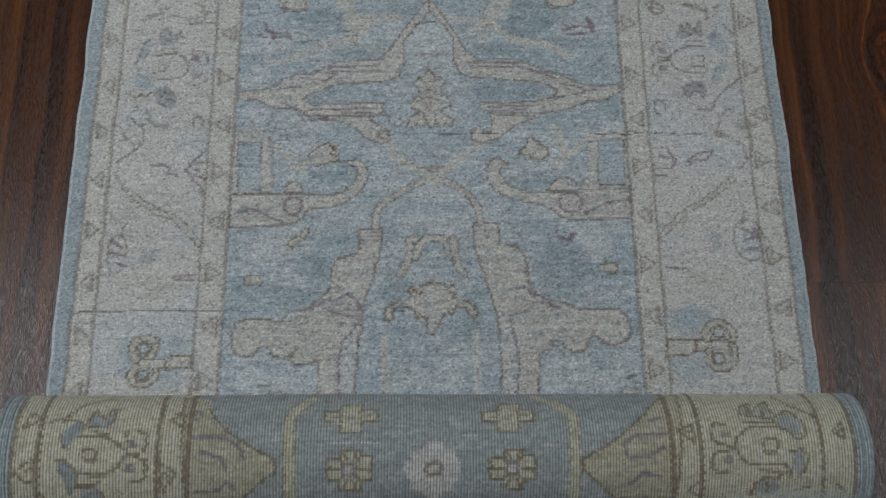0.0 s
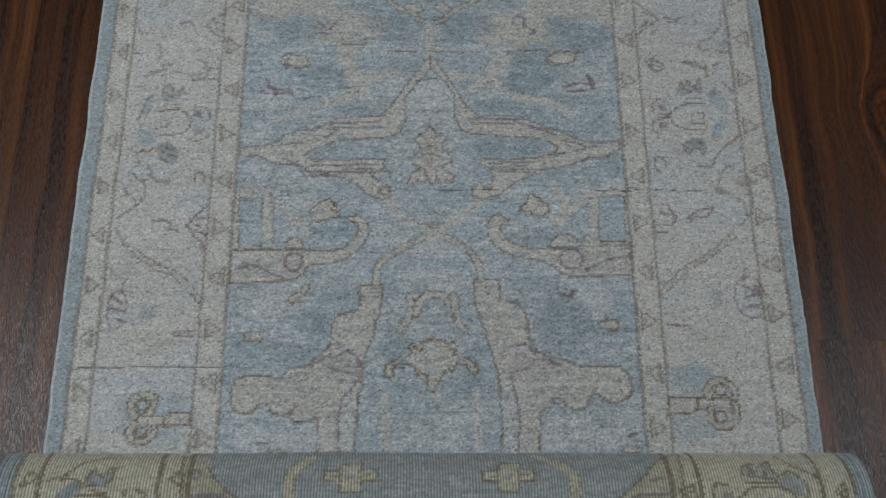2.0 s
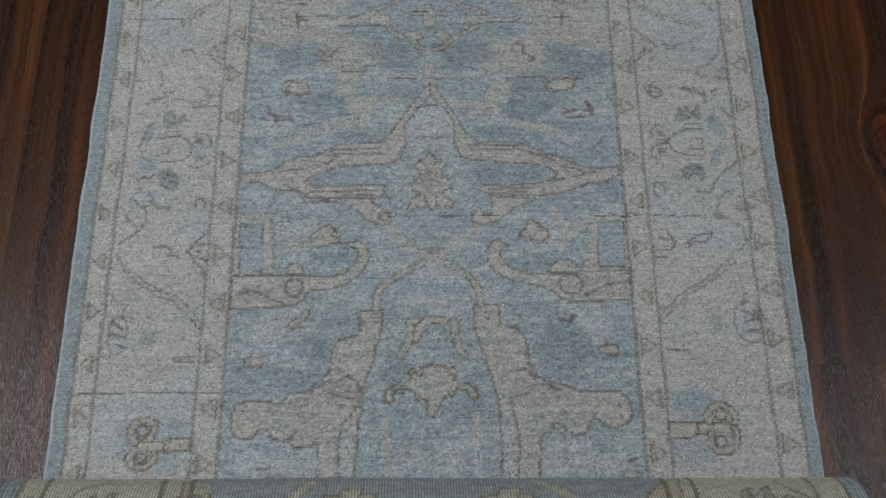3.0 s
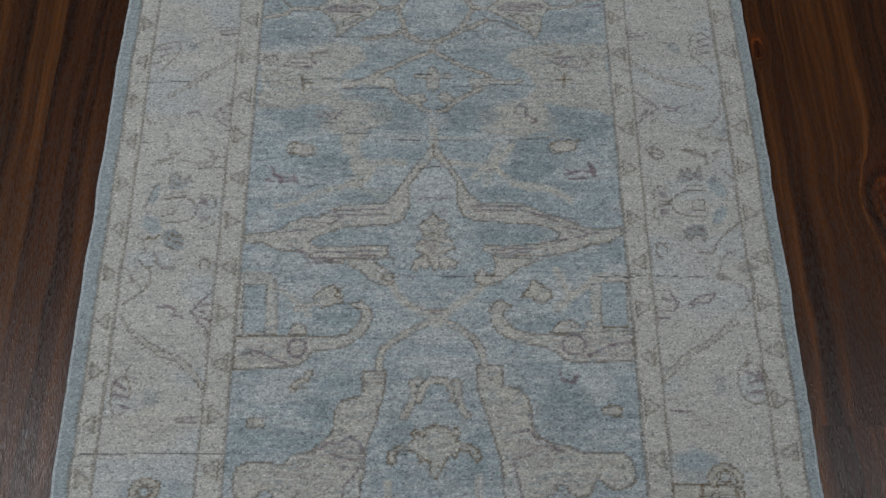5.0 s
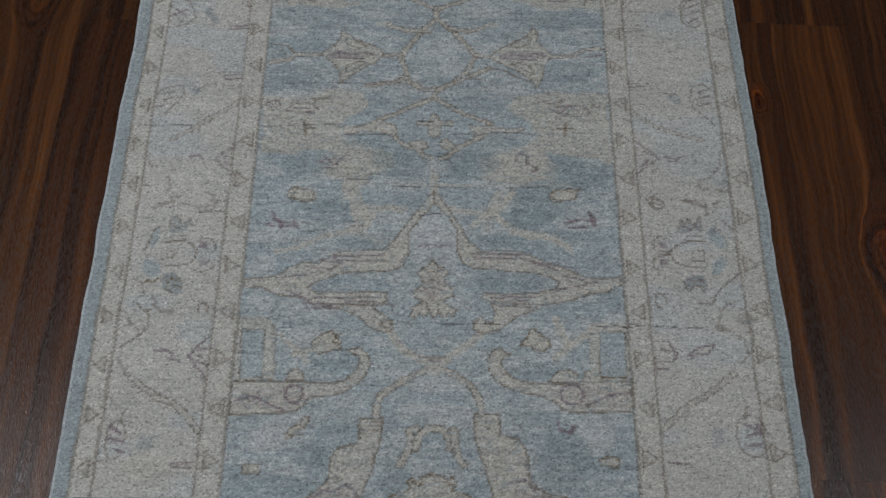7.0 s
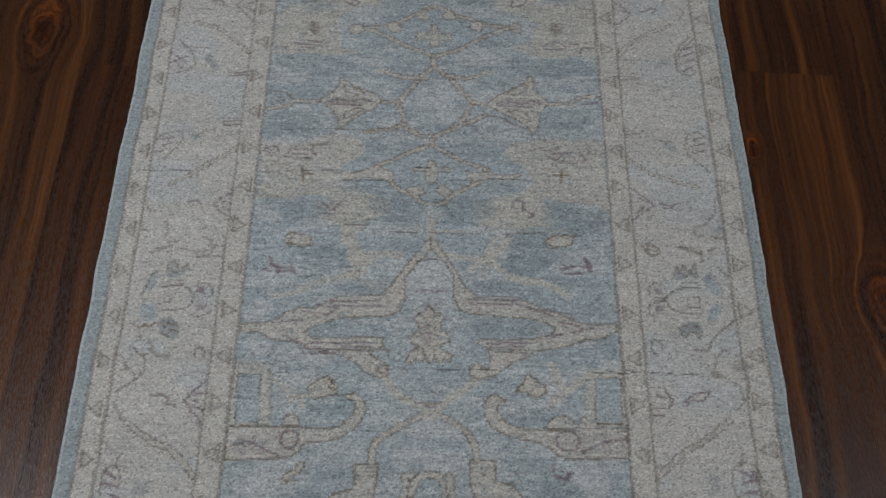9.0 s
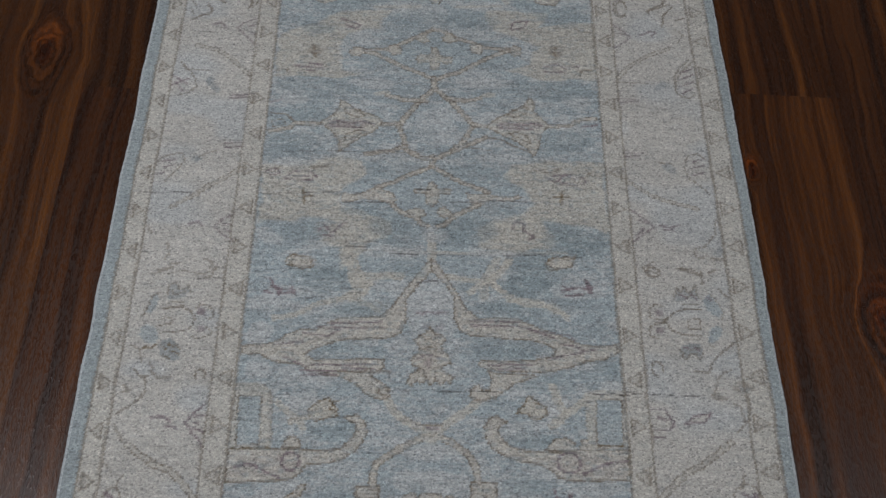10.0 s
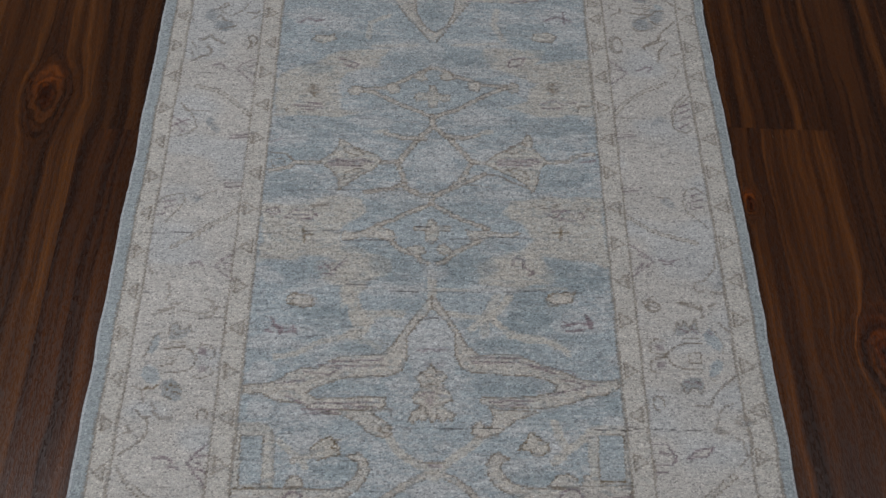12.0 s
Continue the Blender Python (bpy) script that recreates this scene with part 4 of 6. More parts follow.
rug.stroke([(-329, 731), (-322, 727)], "brown", 2.4, 0.3, 0.8)
rug.stroke([(-317, 746), (-311, 741)], "brown", 2.4, 0.3, 0.7)
rug.stroke([(-359, 737), (-352, 742), (-346, 740), (-339, 746)], "brown", 3.4, 0.3, 0.7)
rug.stroke([(-339, 797), (-328, 800), (-316, 802), (-305, 796), (-298, 786), (-299, 774), (-308, 766), (-326, 763), (-339, 762)], "umber", 2.4, 0.3, 0.75)
rug.stroke([(-342, 780), (-333, 786), (-323, 782), (-327, 775), (-339, 773)], "umber", 2.4, 0.3, 0.6)
rug.stroke([(-334, 806), (-313, 808)], "umber", 2.4, 0.3, 0.5)
rug.fill([(-296, 801), (-286, 800), (-285, 789), (-295, 790)], "mauve", 0.85, soft=1.5)
rug.stroke([(-298, 799), (-293, 806), (-285, 805), (-277, 799), (-275, 789), (-280, 784)], "umber", 2.2, 0.3, 0.6)
rug.fill([(-293, 774), (-283, 774), (-283, 765), (-292, 765)], "mauve", 0.6, soft=2.0)
rug.stroke([(-281, 773), (-274, 766), (-279, 760), (-289, 756), (-298, 759)], "umber", 2.2, 0.3, 0.6)
rug.fill([(315, 845), (319, 859), (324, 853), (330, 862), (332, 852), (338, 855), (343, 863), (344, 852), (349, 846), (344, 841), (333, 844), (324, 839), (317, 838)], "slate", 0.66, soft=1.2)
rug.stroke([(315, 845), (319, 860), (324, 853), (330, 863), (333, 852), (338, 855), (344, 864), (345, 851), (349, 845)], "umber", 2.4, 0.3, 0.6)
rug.stroke([(321, 849), (331, 846), (342, 849)], "umber", 2.4, 0.3, 0.5)
rug.fill([(352, 841), (361, 851), (366, 845), (372, 836), (376, 825), (371, 816), (362, 821), (355, 829)], "blue", 0.9, soft=1.5)
rug.fill([(353, 845), (361, 853), (365, 845), (362, 836), (354, 837)], "slate", 0.6, soft=1.2)
rug.stroke([(359, 855), (367, 848), (374, 836), (378, 825), (374, 813)], "umber", 2.0, 0.3, 0.5)
rug.fill([(353, 785), (357, 799), (367, 805), (374, 799), (369, 787), (360, 778), (353, 778)], "blue", 0.9, soft=1.5)
rug.stroke([(354, 775), (362, 772)], "umber", 2.0, 0.3, 0.5)
rug.fill([(312, 761), (317, 772), (328, 777), (341, 776), (344, 765), (338, 755), (334, 763), (327, 759), (321, 753), (317, 759)], "slate", 0.75, soft=1.2)
rug.stroke([(315, 767), (318, 758), (321, 753), (328, 761), (335, 761), (338, 754), (344, 765)], "umber", 2.4, 0.3, 0.6)
rug.stroke([(323, 771), (328, 766), (339, 771)], "umber", 2.4, 0.3, 0.5)
rug.stroke([(350, 828), (333, 828), (321, 826), (309, 819), (299, 809), (306, 796), (316, 790), (329, 788), (346, 788)], "umber", 2.4, 0.3, 0.75)
rug.fill([(297, 812), (302, 812), (302, 804), (296, 804)], "umber", 0.8, soft=1.2)
rug.stroke([(330, 813), (345, 813), (344, 798), (329, 799), (330, 813)], "umber", 2.4, 0.3, 0.65)
rug.stroke([(325, 835), (347, 835)], "umber", 2.2, 0.3, 0.5)
rug.stroke([(319, 781), (341, 782)], "umber", 2.2, 0.3, 0.5)
rug.fill([(287, 824), (298, 824), (297, 816), (287, 815)], "mauve", 0.75, soft=1.5)
rug.fill([(286, 798), (297, 799), (296, 790), (286, 790)], "mauve", 0.75, soft=1.5)
rug.stroke([(298, 831), (287, 833), (279, 825), (280, 813), (289, 809), (298, 809)], "umber", 2.2, 0.3, 0.65)
rug.stroke([(297, 805), (286, 804), (278, 797), (278, 785), (288, 782)], "umber", 2.2, 0.3, 0.65)
rug.stroke([(389, 782), (371, 767), (354, 751), (348, 734), (330, 736)], "umber", 3.0, 0.3, 0.60)
rug.stroke([(351, 704), (358, 727), (366, 735), (376, 740)], "umber", 3.0, 0.3, 0.50)
rug.stroke(loop_pts(283, 738, 7, 10, -30, 260), "umber", 3.0, 0.3, 0.70)
rug.stroke(loop_pts(-282, 706, 6, 8, -30, 220), "umber", 3.4, 0.3, 0.70)
rug.stroke([(-371, 744), (-360, 738), (-354, 721)], "umber", 3.0, 0.3, 0.50)
rug.stroke([(-362, 710), (-352, 700), (-343, 702)], "umber", 3.4, 0.3, 0.60)
rug.stroke([(-341, 708), (-331, 699), (-318, 701)], "umber", 3.4, 0.3, 0.60)
rug.stroke([(-345, 720), (-339, 713)], "umber", 3.4, 0.3, 0.50)
rug.stroke([(-358, 848), (-334, 860), (-353, 855)], "umber", 3.0, 0.3, 0.50)
rug.stroke([(-337, 849), (-320, 856), (-295, 850), (-277, 863)], "umber", 2.4, 0.3, 0.50)
rug.stroke([(-293, 846), (-283, 848), (-281, 863)], "umber", 3.4, 0.3, 0.60)
rug.stroke([(-302, 844), (-267, 847)], "ink", 1.6, 0.3, 0.50)
rug.stroke(loop_pts(290, 883, 9, 8, 0, 330), "umber", 3.2, 0.3, 0.70)
rug.stroke([(325, 890), (341, 885), (355, 880)], "umber", 3.4, 0.3, 0.60)
rug.stroke([(354, 887), (355, 868)], "umber", 3.4, 0.3, 0.60)
rug.stroke([(364, 885), (374, 890)], "umber", 3.4, 0.3, 0.60)
rug.stroke([(375, 860), (387, 847)], "umber", 3.4, 0.3, 0.60)
rug.stroke([(324, 849), (331, 844)], "mauve", 3.0, 0.3, 0.70)
rug.stroke([(338, 851), (344, 843)], "mauve", 3.0, 0.3, 0.70)
rug.stroke([(320, 771), (328, 768)], "mauve", 3.0, 0.3, 0.70)
rug.stroke([(334, 771), (340, 766)], "mauve", 3.0, 0.3, 0.70)
rug.stroke([(359, 846), (364, 842)], "mauve", 3.0, 0.3, 0.70)
# cream fields round the lower diamond
rug.fill([(-238, 1032), (-132, 1053), (-97, 1045), (-92, 1025), (-122, 1000), (-129, 988), (-128, 971), (-97, 963), (-59, 944), (-55, 927), (-88, 908), (-105, 880), (-123, 866), (-121, 902), (-155, 910), (-127, 943), (-173, 952), (-187, 941), (-230, 937)], "cream", 0.95, 0.1, soft=4.5)
rug.fill([(235, 1062), (152, 1061), (108, 1049), (95, 1028), (126, 1008), (137, 983), (113, 961), (78, 951), (62, 941), (58, 913), (103, 904), (164, 917), (139, 958), (216, 951), (236, 940)], "cream", 0.95, 0.1, soft=4.5)
rug.fill([(-157, 937), (-112, 943), (-96, 926), (-125, 911), (-155, 914)], "cream", 0.60, soft=6.0)
rug.fill([(-234, 1281), (-179, 1305), (-146, 1333), (-69, 1342), (-89, 1302), (-135, 1288), (-146, 1262), (-137, 1217), (-107, 1208), (-139, 1199), (-234, 1195)], "cream", 0.95, 0.1, soft=4.5)
rug.fill([(241, 1332), (200, 1335), (156, 1318), (168, 1350), (70, 1352), (85, 1309), (116, 1299), (151, 1278), (136, 1242), (101, 1229), (151, 1214), (241, 1218)], "cream", 0.95, 0.1, soft=4.5)
rug.fill(loop_pts(-3, 1115, 31, 29), "pale", 0.50, soft=4.5)
rug.fill(loop_pts(-101, 1055, 31, 7), "pale", 0.80, soft=4.5)
rug.fill(loop_pts(96, 1063, 41, 8), "pale", 0.80, soft=4.5)
rug.fill(loop_pts(-194, 1041, 31, 9), "pale", 0.80, soft=4.5)
rug.fill(loop_pts(-50, 896, 44, 8), "pale", 0.80, soft=4.5)
rug.fill(loop_pts(77, 900, 37, 8), "pale", 0.80, soft=4.5)
rug.fill(loop_pts(-168, 878, 18, 11), "pale", 0.80, soft=4.5)
rug.fill(loop_pts(-90, 1192, 33, 11), "pale", 0.80, soft=4.5)
rug.fill(loop_pts(67, 1203, 42, 12), "pale", 0.80, soft=4.5)
rug.fill(loop_pts(-202, 1159, 19, 16), "pale", 0.80, soft=4.5)
rug.fill(loop_pts(207, 1173, 22, 14), "pale", 0.80, soft=4.5)
rug.fill(loop_pts(-4, 1335, 21, 20), "pale", 0.80, soft=4.5)
rug.fill(loop_pts(-60, 1347, 52, 10), "pale", 0.80, soft=4.5)
rug.fill(loop_pts(70, 1357, 53, 10), "pale", 0.80, soft=4.5)
rug.fill(loop_pts(-185, 1405, 43, 20), "pale", 0.80, soft=4.5)
rug.fill(loop_pts(197, 1427, 42, 18), "pale", 0.80, soft=4.5)
rug.fill(loop_pts(2, 929, 15, 14), "pale", 0.80, soft=4.5)
rug.fill(loop_pts(-214, 912, 17, 10), "pale", 0.80, soft=4.5)
rug.fill(loop_pts(-38, 1033, 55, 14), "deep", 0.54, soft=6.0)
rug.fill(loop_pts(48, 1031, 56, 16), "deep", 0.54, soft=6.0)
rug.fill(loop_pts(-59, 936, 30, 16), "deep", 0.54, soft=6.0)
rug.fill(loop_pts(47, 940, 39, 22), "deep", 0.54, soft=6.0)
rug.fill(loop_pts(-90, 963, 38, 11), "deep", 0.54, soft=6.0)
rug.fill(loop_pts(86, 977, 35, 13), "deep", 0.54, soft=6.0)
rug.fill(loop_pts(183, 927, 40, 22), "deep", 0.54, soft=6.0)
rug.fill(loop_pts(-171, 923, 29, 16), "deep", 0.54, soft=6.0)
rug.fill(loop_pts(-171, 1177, 56, 16), "deep", 0.54, soft=6.0)
rug.fill(loop_pts(167, 1193, 64, 19), "deep", 0.54, soft=6.0)
rug.fill(loop_pts(-184, 1128, 31, 18), "deep", 0.54, soft=6.0)
rug.fill(loop_pts(186, 1098, 38, 20), "deep", 0.54, soft=6.0)
rug.fill(loop_pts(-196, 1076, 30, 17), "deep", 0.54, soft=6.0)
rug.fill(loop_pts(-42, 1268, 51, 16), "deep", 0.54, soft=6.0)
rug.fill(loop_pts(43, 1272, 52, 17), "deep", 0.54, soft=6.0)
rug.fill(loop_pts(-58, 1227, 42, 13), "deep", 0.54, soft=6.0)
rug.fill(loop_pts(68, 1239, 43, 13), "deep", 0.54, soft=6.0)
rug.fill(loop_pts(-25, 1327, 51, 15), "deep", 0.54, soft=6.0)
rug.fill(loop_pts(52, 1326, 44, 16), "deep", 0.54, soft=6.0)
rug.fill(loop_pts(-178, 1295, 25, 12), "deep", 0.54, soft=6.0)
rug.fill(loop_pts(192, 1345, 45, 17), "deep", 0.54, soft=6.0)
rug.fill(loop_pts(-130, 1358, 52, 18), "deep", 0.54, soft=6.0)
rug.fill(loop_pts(141, 1386, 46, 22), "deep", 0.54, soft=6.0)
rug.fill(loop_pts(-4, 1428, 21, 27), "deep", 0.54, soft=6.0)
rug.fill(loop_pts(-35, 870, 29, 11), "deep", 0.54, soft=6.0)
rug.fill(loop_pts(143, 876, 34, 14), "deep", 0.54, soft=6.0)
# lower diamond
rug.fill([(-3, 1042), (-26, 1027), (-53, 1015), (-74, 998), (-98, 989), (-125, 984), (-98, 982), (-71, 983), (-52, 967), (-25, 957), (-2, 944), (21, 959), (48, 974), (71, 988), (114, 994), (87, 998), (63, 1003), (44, 1015), (21, 1027)], "blue", 0.90, soft=3.0)
rug.cord([(-4, 1043), (-22, 1033), (-41, 1023), (-57, 1012), (-76, 1004), (-87, 996)], "tan", 4.4, "umber", 1.9)
rug.cord([(-4, 1043), (17, 1030), (36, 1018), (60, 1008), (73, 1003)], "tan", 4.4, "umber", 1.9)
rug.cord([(-60, 979), (-48, 965), (-35, 959), (-24, 956), (-17, 945), (-8, 942)], "tan", 4.4, "umber", 1.9)
rug.cord([(65, 984), (48, 973), (35, 965), (24, 957), (17, 947), (6, 942)], "tan", 4.4, "umber", 1.9)
rug.shape([(-126, 981), (-122, 992), (-110, 989), (-99, 992), (-87, 997), (-77, 1004), (-67, 997), (-56, 993), (-51, 984), (-56, 974), (-68, 980), (-83, 982), (-98, 982), (-113, 977), (-125, 976)], "tan", "umber", 2.3)
rug.shape([(116, 1001), (106, 995), (87, 995), (72, 1001), (60, 997), (49, 998), (43, 1001), (47, 989), (52, 979), (64, 987), (86, 989), (106, 989), (117, 995)], "tan", "umber", 2.3)
rug.shape([(-37, 965), (-25, 971), (-15, 969), (-11, 959), (-23, 955), (-33, 959)], "cream", "umber", 2.3)
rug.shape([(4, 969), (13, 975), (21, 968), (27, 961), (14, 957), (6, 961)], "cream", "umber", 2.3)
rug.shape([(-10, 1008), (-4, 1018), (3, 1009), (2, 1004), (22, 1005), (22, 997), (6, 996), (5, 981), (-4, 974), (-11, 980), (-12, 996), (-28, 996), (-28, 1003), (-10, 1003)], "cream", "umber", 2.2)
rug.stroke([(-26, 1002), (-6, 1003)], "ink", 2.0, 0.3, 0.7)
rug.stroke([(-9, 995), (1, 995)], "umber", 2.0, 0.3, 0.7)
rug.cord([(-3, 1061), (-3, 1044)], "tan", 5.2, "umber", 1.8)
rug.stroke([(-128, 974), (-94, 977), (-52, 979)], "ink", 1.8, 0.3, 0.60)
rug.stroke([(21, 983), (55, 985), (79, 989), (125, 989)], "ink", 1.8, 0.3, 0.60)
rug.stroke([(-177, 994), (-175, 971)], "brown", 4.0, 0.3, 0.70)
rug.stroke([(-187, 982), (-165, 984)], "brown", 3.5, 0.3, 0.60)
rug.stroke([(175, 1011), (173, 988)], "brown", 4.0, 0.3, 0.70)
rug.stroke([(163, 999), (185, 1001)], "brown", 3.5, 0.3, 0.60)
rug.stroke([(-203, 1010), (-189, 1024), (-173, 1023)], "mauve", 3.4, 0.3, 0.70)
rug.stroke([(-184, 1017), (-161, 1018)], "mauve", 3.4, 0.3, 0.70)
rug.stroke([(-185, 1009), (-167, 1010)], "mauve", 3.4, 0.3, 0.70)
rug.stroke([(155, 1033), (166, 1025), (183, 1038), (198, 1025)], "mauve", 3.4, 0.3, 0.70)
rug.stroke([(174, 1022), (210, 1029)], "mauve", 3.4, 0.3, 0.70)
rug.stroke([(163, 1035), (191, 1040)], "mauve", 3.4, 0.3, 0.70)
rug.stroke([(-154, 926), (-145, 937), (-135, 924), (-125, 936), (-118, 941)], "mauve", 3.2, 0.3, 0.70)
rug.stroke([(-148, 920), (-132, 919)], "mauve", 3.2, 0.3, 0.70)
rug.stroke([(105, 944), (110, 956), (122, 951), (119, 939)], "mauve", 3.2, 0.3, 0.70)
rug.stroke([(123, 938), (135, 931), (126, 927)], "mauve", 3.2, 0.3, 0.70)
rug.shape([(-231, 1022), (-216, 1029), (-211, 1019), (-224, 1015)], "ivory", "mauve", 2.2)
rug.stroke([(-169, 1033), (-147, 1036)], "umber", 2.5, 0.3, 0.50)
rug.stroke([(139, 1044), (159, 1047), (171, 1049)], "umber", 2.5, 0.3, 0.50)
rug.stroke([(212, 1048), (219, 1038), (232, 1040)], "umber", 2.5, 0.3, 0.60)
rug.stroke([(-234, 984), (-205, 986), (-160, 990), (-129, 992)], "ink", 1.5, 0.3, 0.50)
rug.stroke([(-211, 1058), (-164, 1061), (-93, 1064)], "ink", 1.6, 0.3, 0.50)
rug.stroke([(-58, 894), (-6, 896), (24, 896), (61, 896)], "ink", 1.7, 0.3, 0.60)
rug.stroke([(92, 899), (144, 903), (197, 902)], "ink", 1.7, 0.3, 0.60)
rug.stroke([(-116, 904), (-88, 904)], "ink", 2.0, 0.3, 0.60)
rug.stroke([(189, 894), (227, 894)], "ink", 1.6, 0.3, 0.50)
rug.shape([(-186, 873), (-180, 886), (-162, 885), (-156, 871), (-170, 865)], "tan", "umber", 2.6)
rug.shape([(148, 889), (163, 901), (178, 896), (188, 903), (182, 886), (162, 881)], "tan", "umber", 2.6)
rug.stroke([(-108, 880), (-104, 854), (-92, 829)], "cream", 12.0, 0.0, 0.70)
rug.stroke([(84, 892), (68, 860), (66, 834)], "cream", 12.0, 0.0, 0.60)
# side palmettes and their lattice
rug.cord([(-2, 1186), (-20, 1165), (-43, 1130), (-52, 1111), (-44, 1091), (-40, 1070), (-18, 1057), (-4, 1056)], "tan", 5.2, "umber", 1.8)
rug.cord([(-1, 1186), (25, 1159), (46, 1132), (53, 1120), (40, 1090), (23, 1071), (-1, 1056)], "tan", 5.2, "umber", 1.8)
rug.cord([(-52, 1117), (-76, 1114)], "tan", 4.4, "umber", 1.8)
rug.cord([(53, 1121), (74, 1120)], "tan", 4.4, "umber", 1.8)
rug.shape([(-164, 1112), (-146, 1127), (-137, 1143), (-136, 1157), (-126, 1150), (-103, 1136), (-81, 1129), (-75, 1116), (-87, 1101), (-102, 1092), (-124, 1071), (-134, 1061), (-134, 1081), (-146, 1099)], "cream", "umber", 2.8)
rug.shape([(72, 1119), (87, 1135), (109, 1150), (129, 1164), (135, 1177), (142, 1173), (141, 1152), (153, 1138), (163, 1127), (151, 1112), (145, 1083), (139, 1068), (129, 1084), (110, 1098), (90, 1108)], "cream", "umber", 2.8)
rug.stroke([(-151, 1113), (-135, 1118), (-121, 1112), (-103, 1119), (-87, 1114)], "mauve", 3.0, 0.3, 0.70)
rug.stroke([(-148, 1107), (-103, 1107)], "mauve", 3.0, 0.3, 0.70)
rug.stroke([(88, 1122), (106, 1129), (121, 1123), (139, 1130), (152, 1125)], "mauve", 3.0, 0.3, 0.70)
rug.stroke([(93, 1117), (139, 1118)], "mauve", 3.0, 0.3, 0.70)
rug.stroke([(-129, 1143), (-116, 1140), (-100, 1130), (-110, 1125), (-127, 1133), (-130, 1143)], "umber", 2.4, 0.3, 0.75)
rug.stroke([(-127, 1081), (-114, 1088), (-99, 1101), (-111, 1102), (-125, 1093), (-128, 1083)], "umber", 2.4, 0.3, 0.75)
rug.stroke([(132, 1160), (120, 1155), (103, 1144), (113, 1138), (128, 1147), (133, 1158)], "umber", 2.4, 0.3, 0.75)
rug.stroke([(134, 1092), (120, 1100), (104, 1108), (116, 1111), (130, 1105), (134, 1095)], "umber", 2.4, 0.3, 0.75)
rug.cord([(-231, 1094), (-208, 1099), (-197, 1109), (-165, 1111)], "tan", 4.4, "umber", 1.8)
rug.stroke([(-233, 1126), (-212, 1125), (-199, 1113)], "umber", 3.0, 0.3, 0.70)
rug.cord([(163, 1125), (191, 1128), (207, 1140), (230, 1144)], "tan", 4.4, "umber", 1.8)
rug.stroke([(209, 1127), (232, 1132)], "mauve", 3.5, 0.3, 0.70)
rug.shape([(-231, 1113), (-215, 1116), (-210, 1106), (-228, 1101)], "blue", "umber", 2.0)
rug.cord([(-96, 1060), (-62, 1067), (-42, 1076)], "tan", 4.4, "umber", 1.8)
rug.stroke([(-101, 1062), (-26, 1066)], "umber", 2.0, 0.3, 0.50)
rug.cord([(25, 1071), (46, 1084), (72, 1100)], "tan", 4.4, "umber", 1.8)
rug.stroke([(72, 1100), (93, 1097), (109, 1087), (133, 1076)], "umber", 3.0, 0.3, 0.70)
rug.stroke([(41, 1080), (81, 1076)], "umber", 2.5, 0.3, 0.50)
rug.cord([(-71, 1169), (-46, 1162), (-14, 1162)], "tan", 4.4, "umber", 1.8)
rug.cord([(16, 1170), (42, 1165), (65, 1172)], "tan", 4.4, "umber", 1.8)
rug.stroke([(-86, 1171), (-70, 1174)], "cream", 8.0, 0.0, 0.70)
rug.stroke([(71, 1178), (83, 1179)], "cream", 8.0, 0.0, 0.70)
rug.stroke([(-105, 1155), (-56, 1147)], "pale", 8.0, 0.0, 0.70)
rug.stroke([(-234, 1147), (-218, 1152)], "mauve", 4.0, 0.3, 0.40)
# upper diamond
rug.fill([(-3, 1305), (-29, 1282), (-59, 1267), (-92, 1256), (-129, 1252), (-92, 1244), (-64, 1230), (-37, 1218), (-3, 1206), (30, 1221), (64, 1239), (87, 1256), (115, 1264), (77, 1269), (52, 1278), (22, 1288)], "blue", 0.85, soft=3.0)
rug.cord([(-5, 1305), (-21, 1294), (-42, 1279), (-59, 1267), (-75, 1259), (-109, 1254), (-124, 1252)], "tan", 4.4, "umber", 1.9)
rug.cord([(-5, 1305), (13, 1300), (28, 1289), (52, 1282), (65, 1273), (86, 1271), (109, 1272)], "tan", 4.4, "umber", 1.9)
rug.cord([(-104, 1252), (-92, 1250), (-75, 1241), (-58, 1231), (-41, 1222), (-20, 1214), (-5, 1204)], "tan", 4.4, "umber", 1.9)
rug.cord([(107, 1268), (90, 1260), (72, 1249), (55, 1236), (34, 1221), (13, 1212), (-1, 1204)], "tan", 4.4, "umber", 1.9)
rug.shape([(-129, 1252), (-122, 1261), (-109, 1261), (-105, 1250), (-117, 1243), (-126, 1244)], "tan", "umber", 2.2)
rug.shape([(126, 1276), (116, 1280), (108, 1269), (115, 1259), (125, 1261)], "tan", "umber", 2.2)
rug.shape([(-72, 1266), (-61, 1270), (-51, 1261), (-53, 1251), (-64, 1248), (-73, 1257)], "tan", "umber", 2.2)
rug.shape([(51, 1275), (64, 1280), (71, 1271), (65, 1258), (52, 1262)], "tan", "umber", 2.2)
rug.shape([(-29, 1281), (-21, 1295), (-14, 1299), (-16, 1286), (-10, 1280), (-19, 1275)], "cream", "umber", 2.2)
rug.shape([(8, 1290), (18, 1300), (27, 1291), (30, 1282), (18, 1278), (10, 1281)], "cream", "umber", 2.2)
rug.shape([(-7, 1267), (1, 1267), (4, 1253), (12, 1250), (23, 1250), (24, 1239), (16, 1235), (5, 1240), (3, 1224), (-8, 1224), (-10, 1239), (-18, 1237), (-26, 1233), (-30, 1243), (-25, 1253), (-15, 1252), (-9, 1252)], "cream", "umber", 2.2)
rug.cord([(-3, 1206), (-2, 1184)], "tan", 5.9, "umber", 1.8)
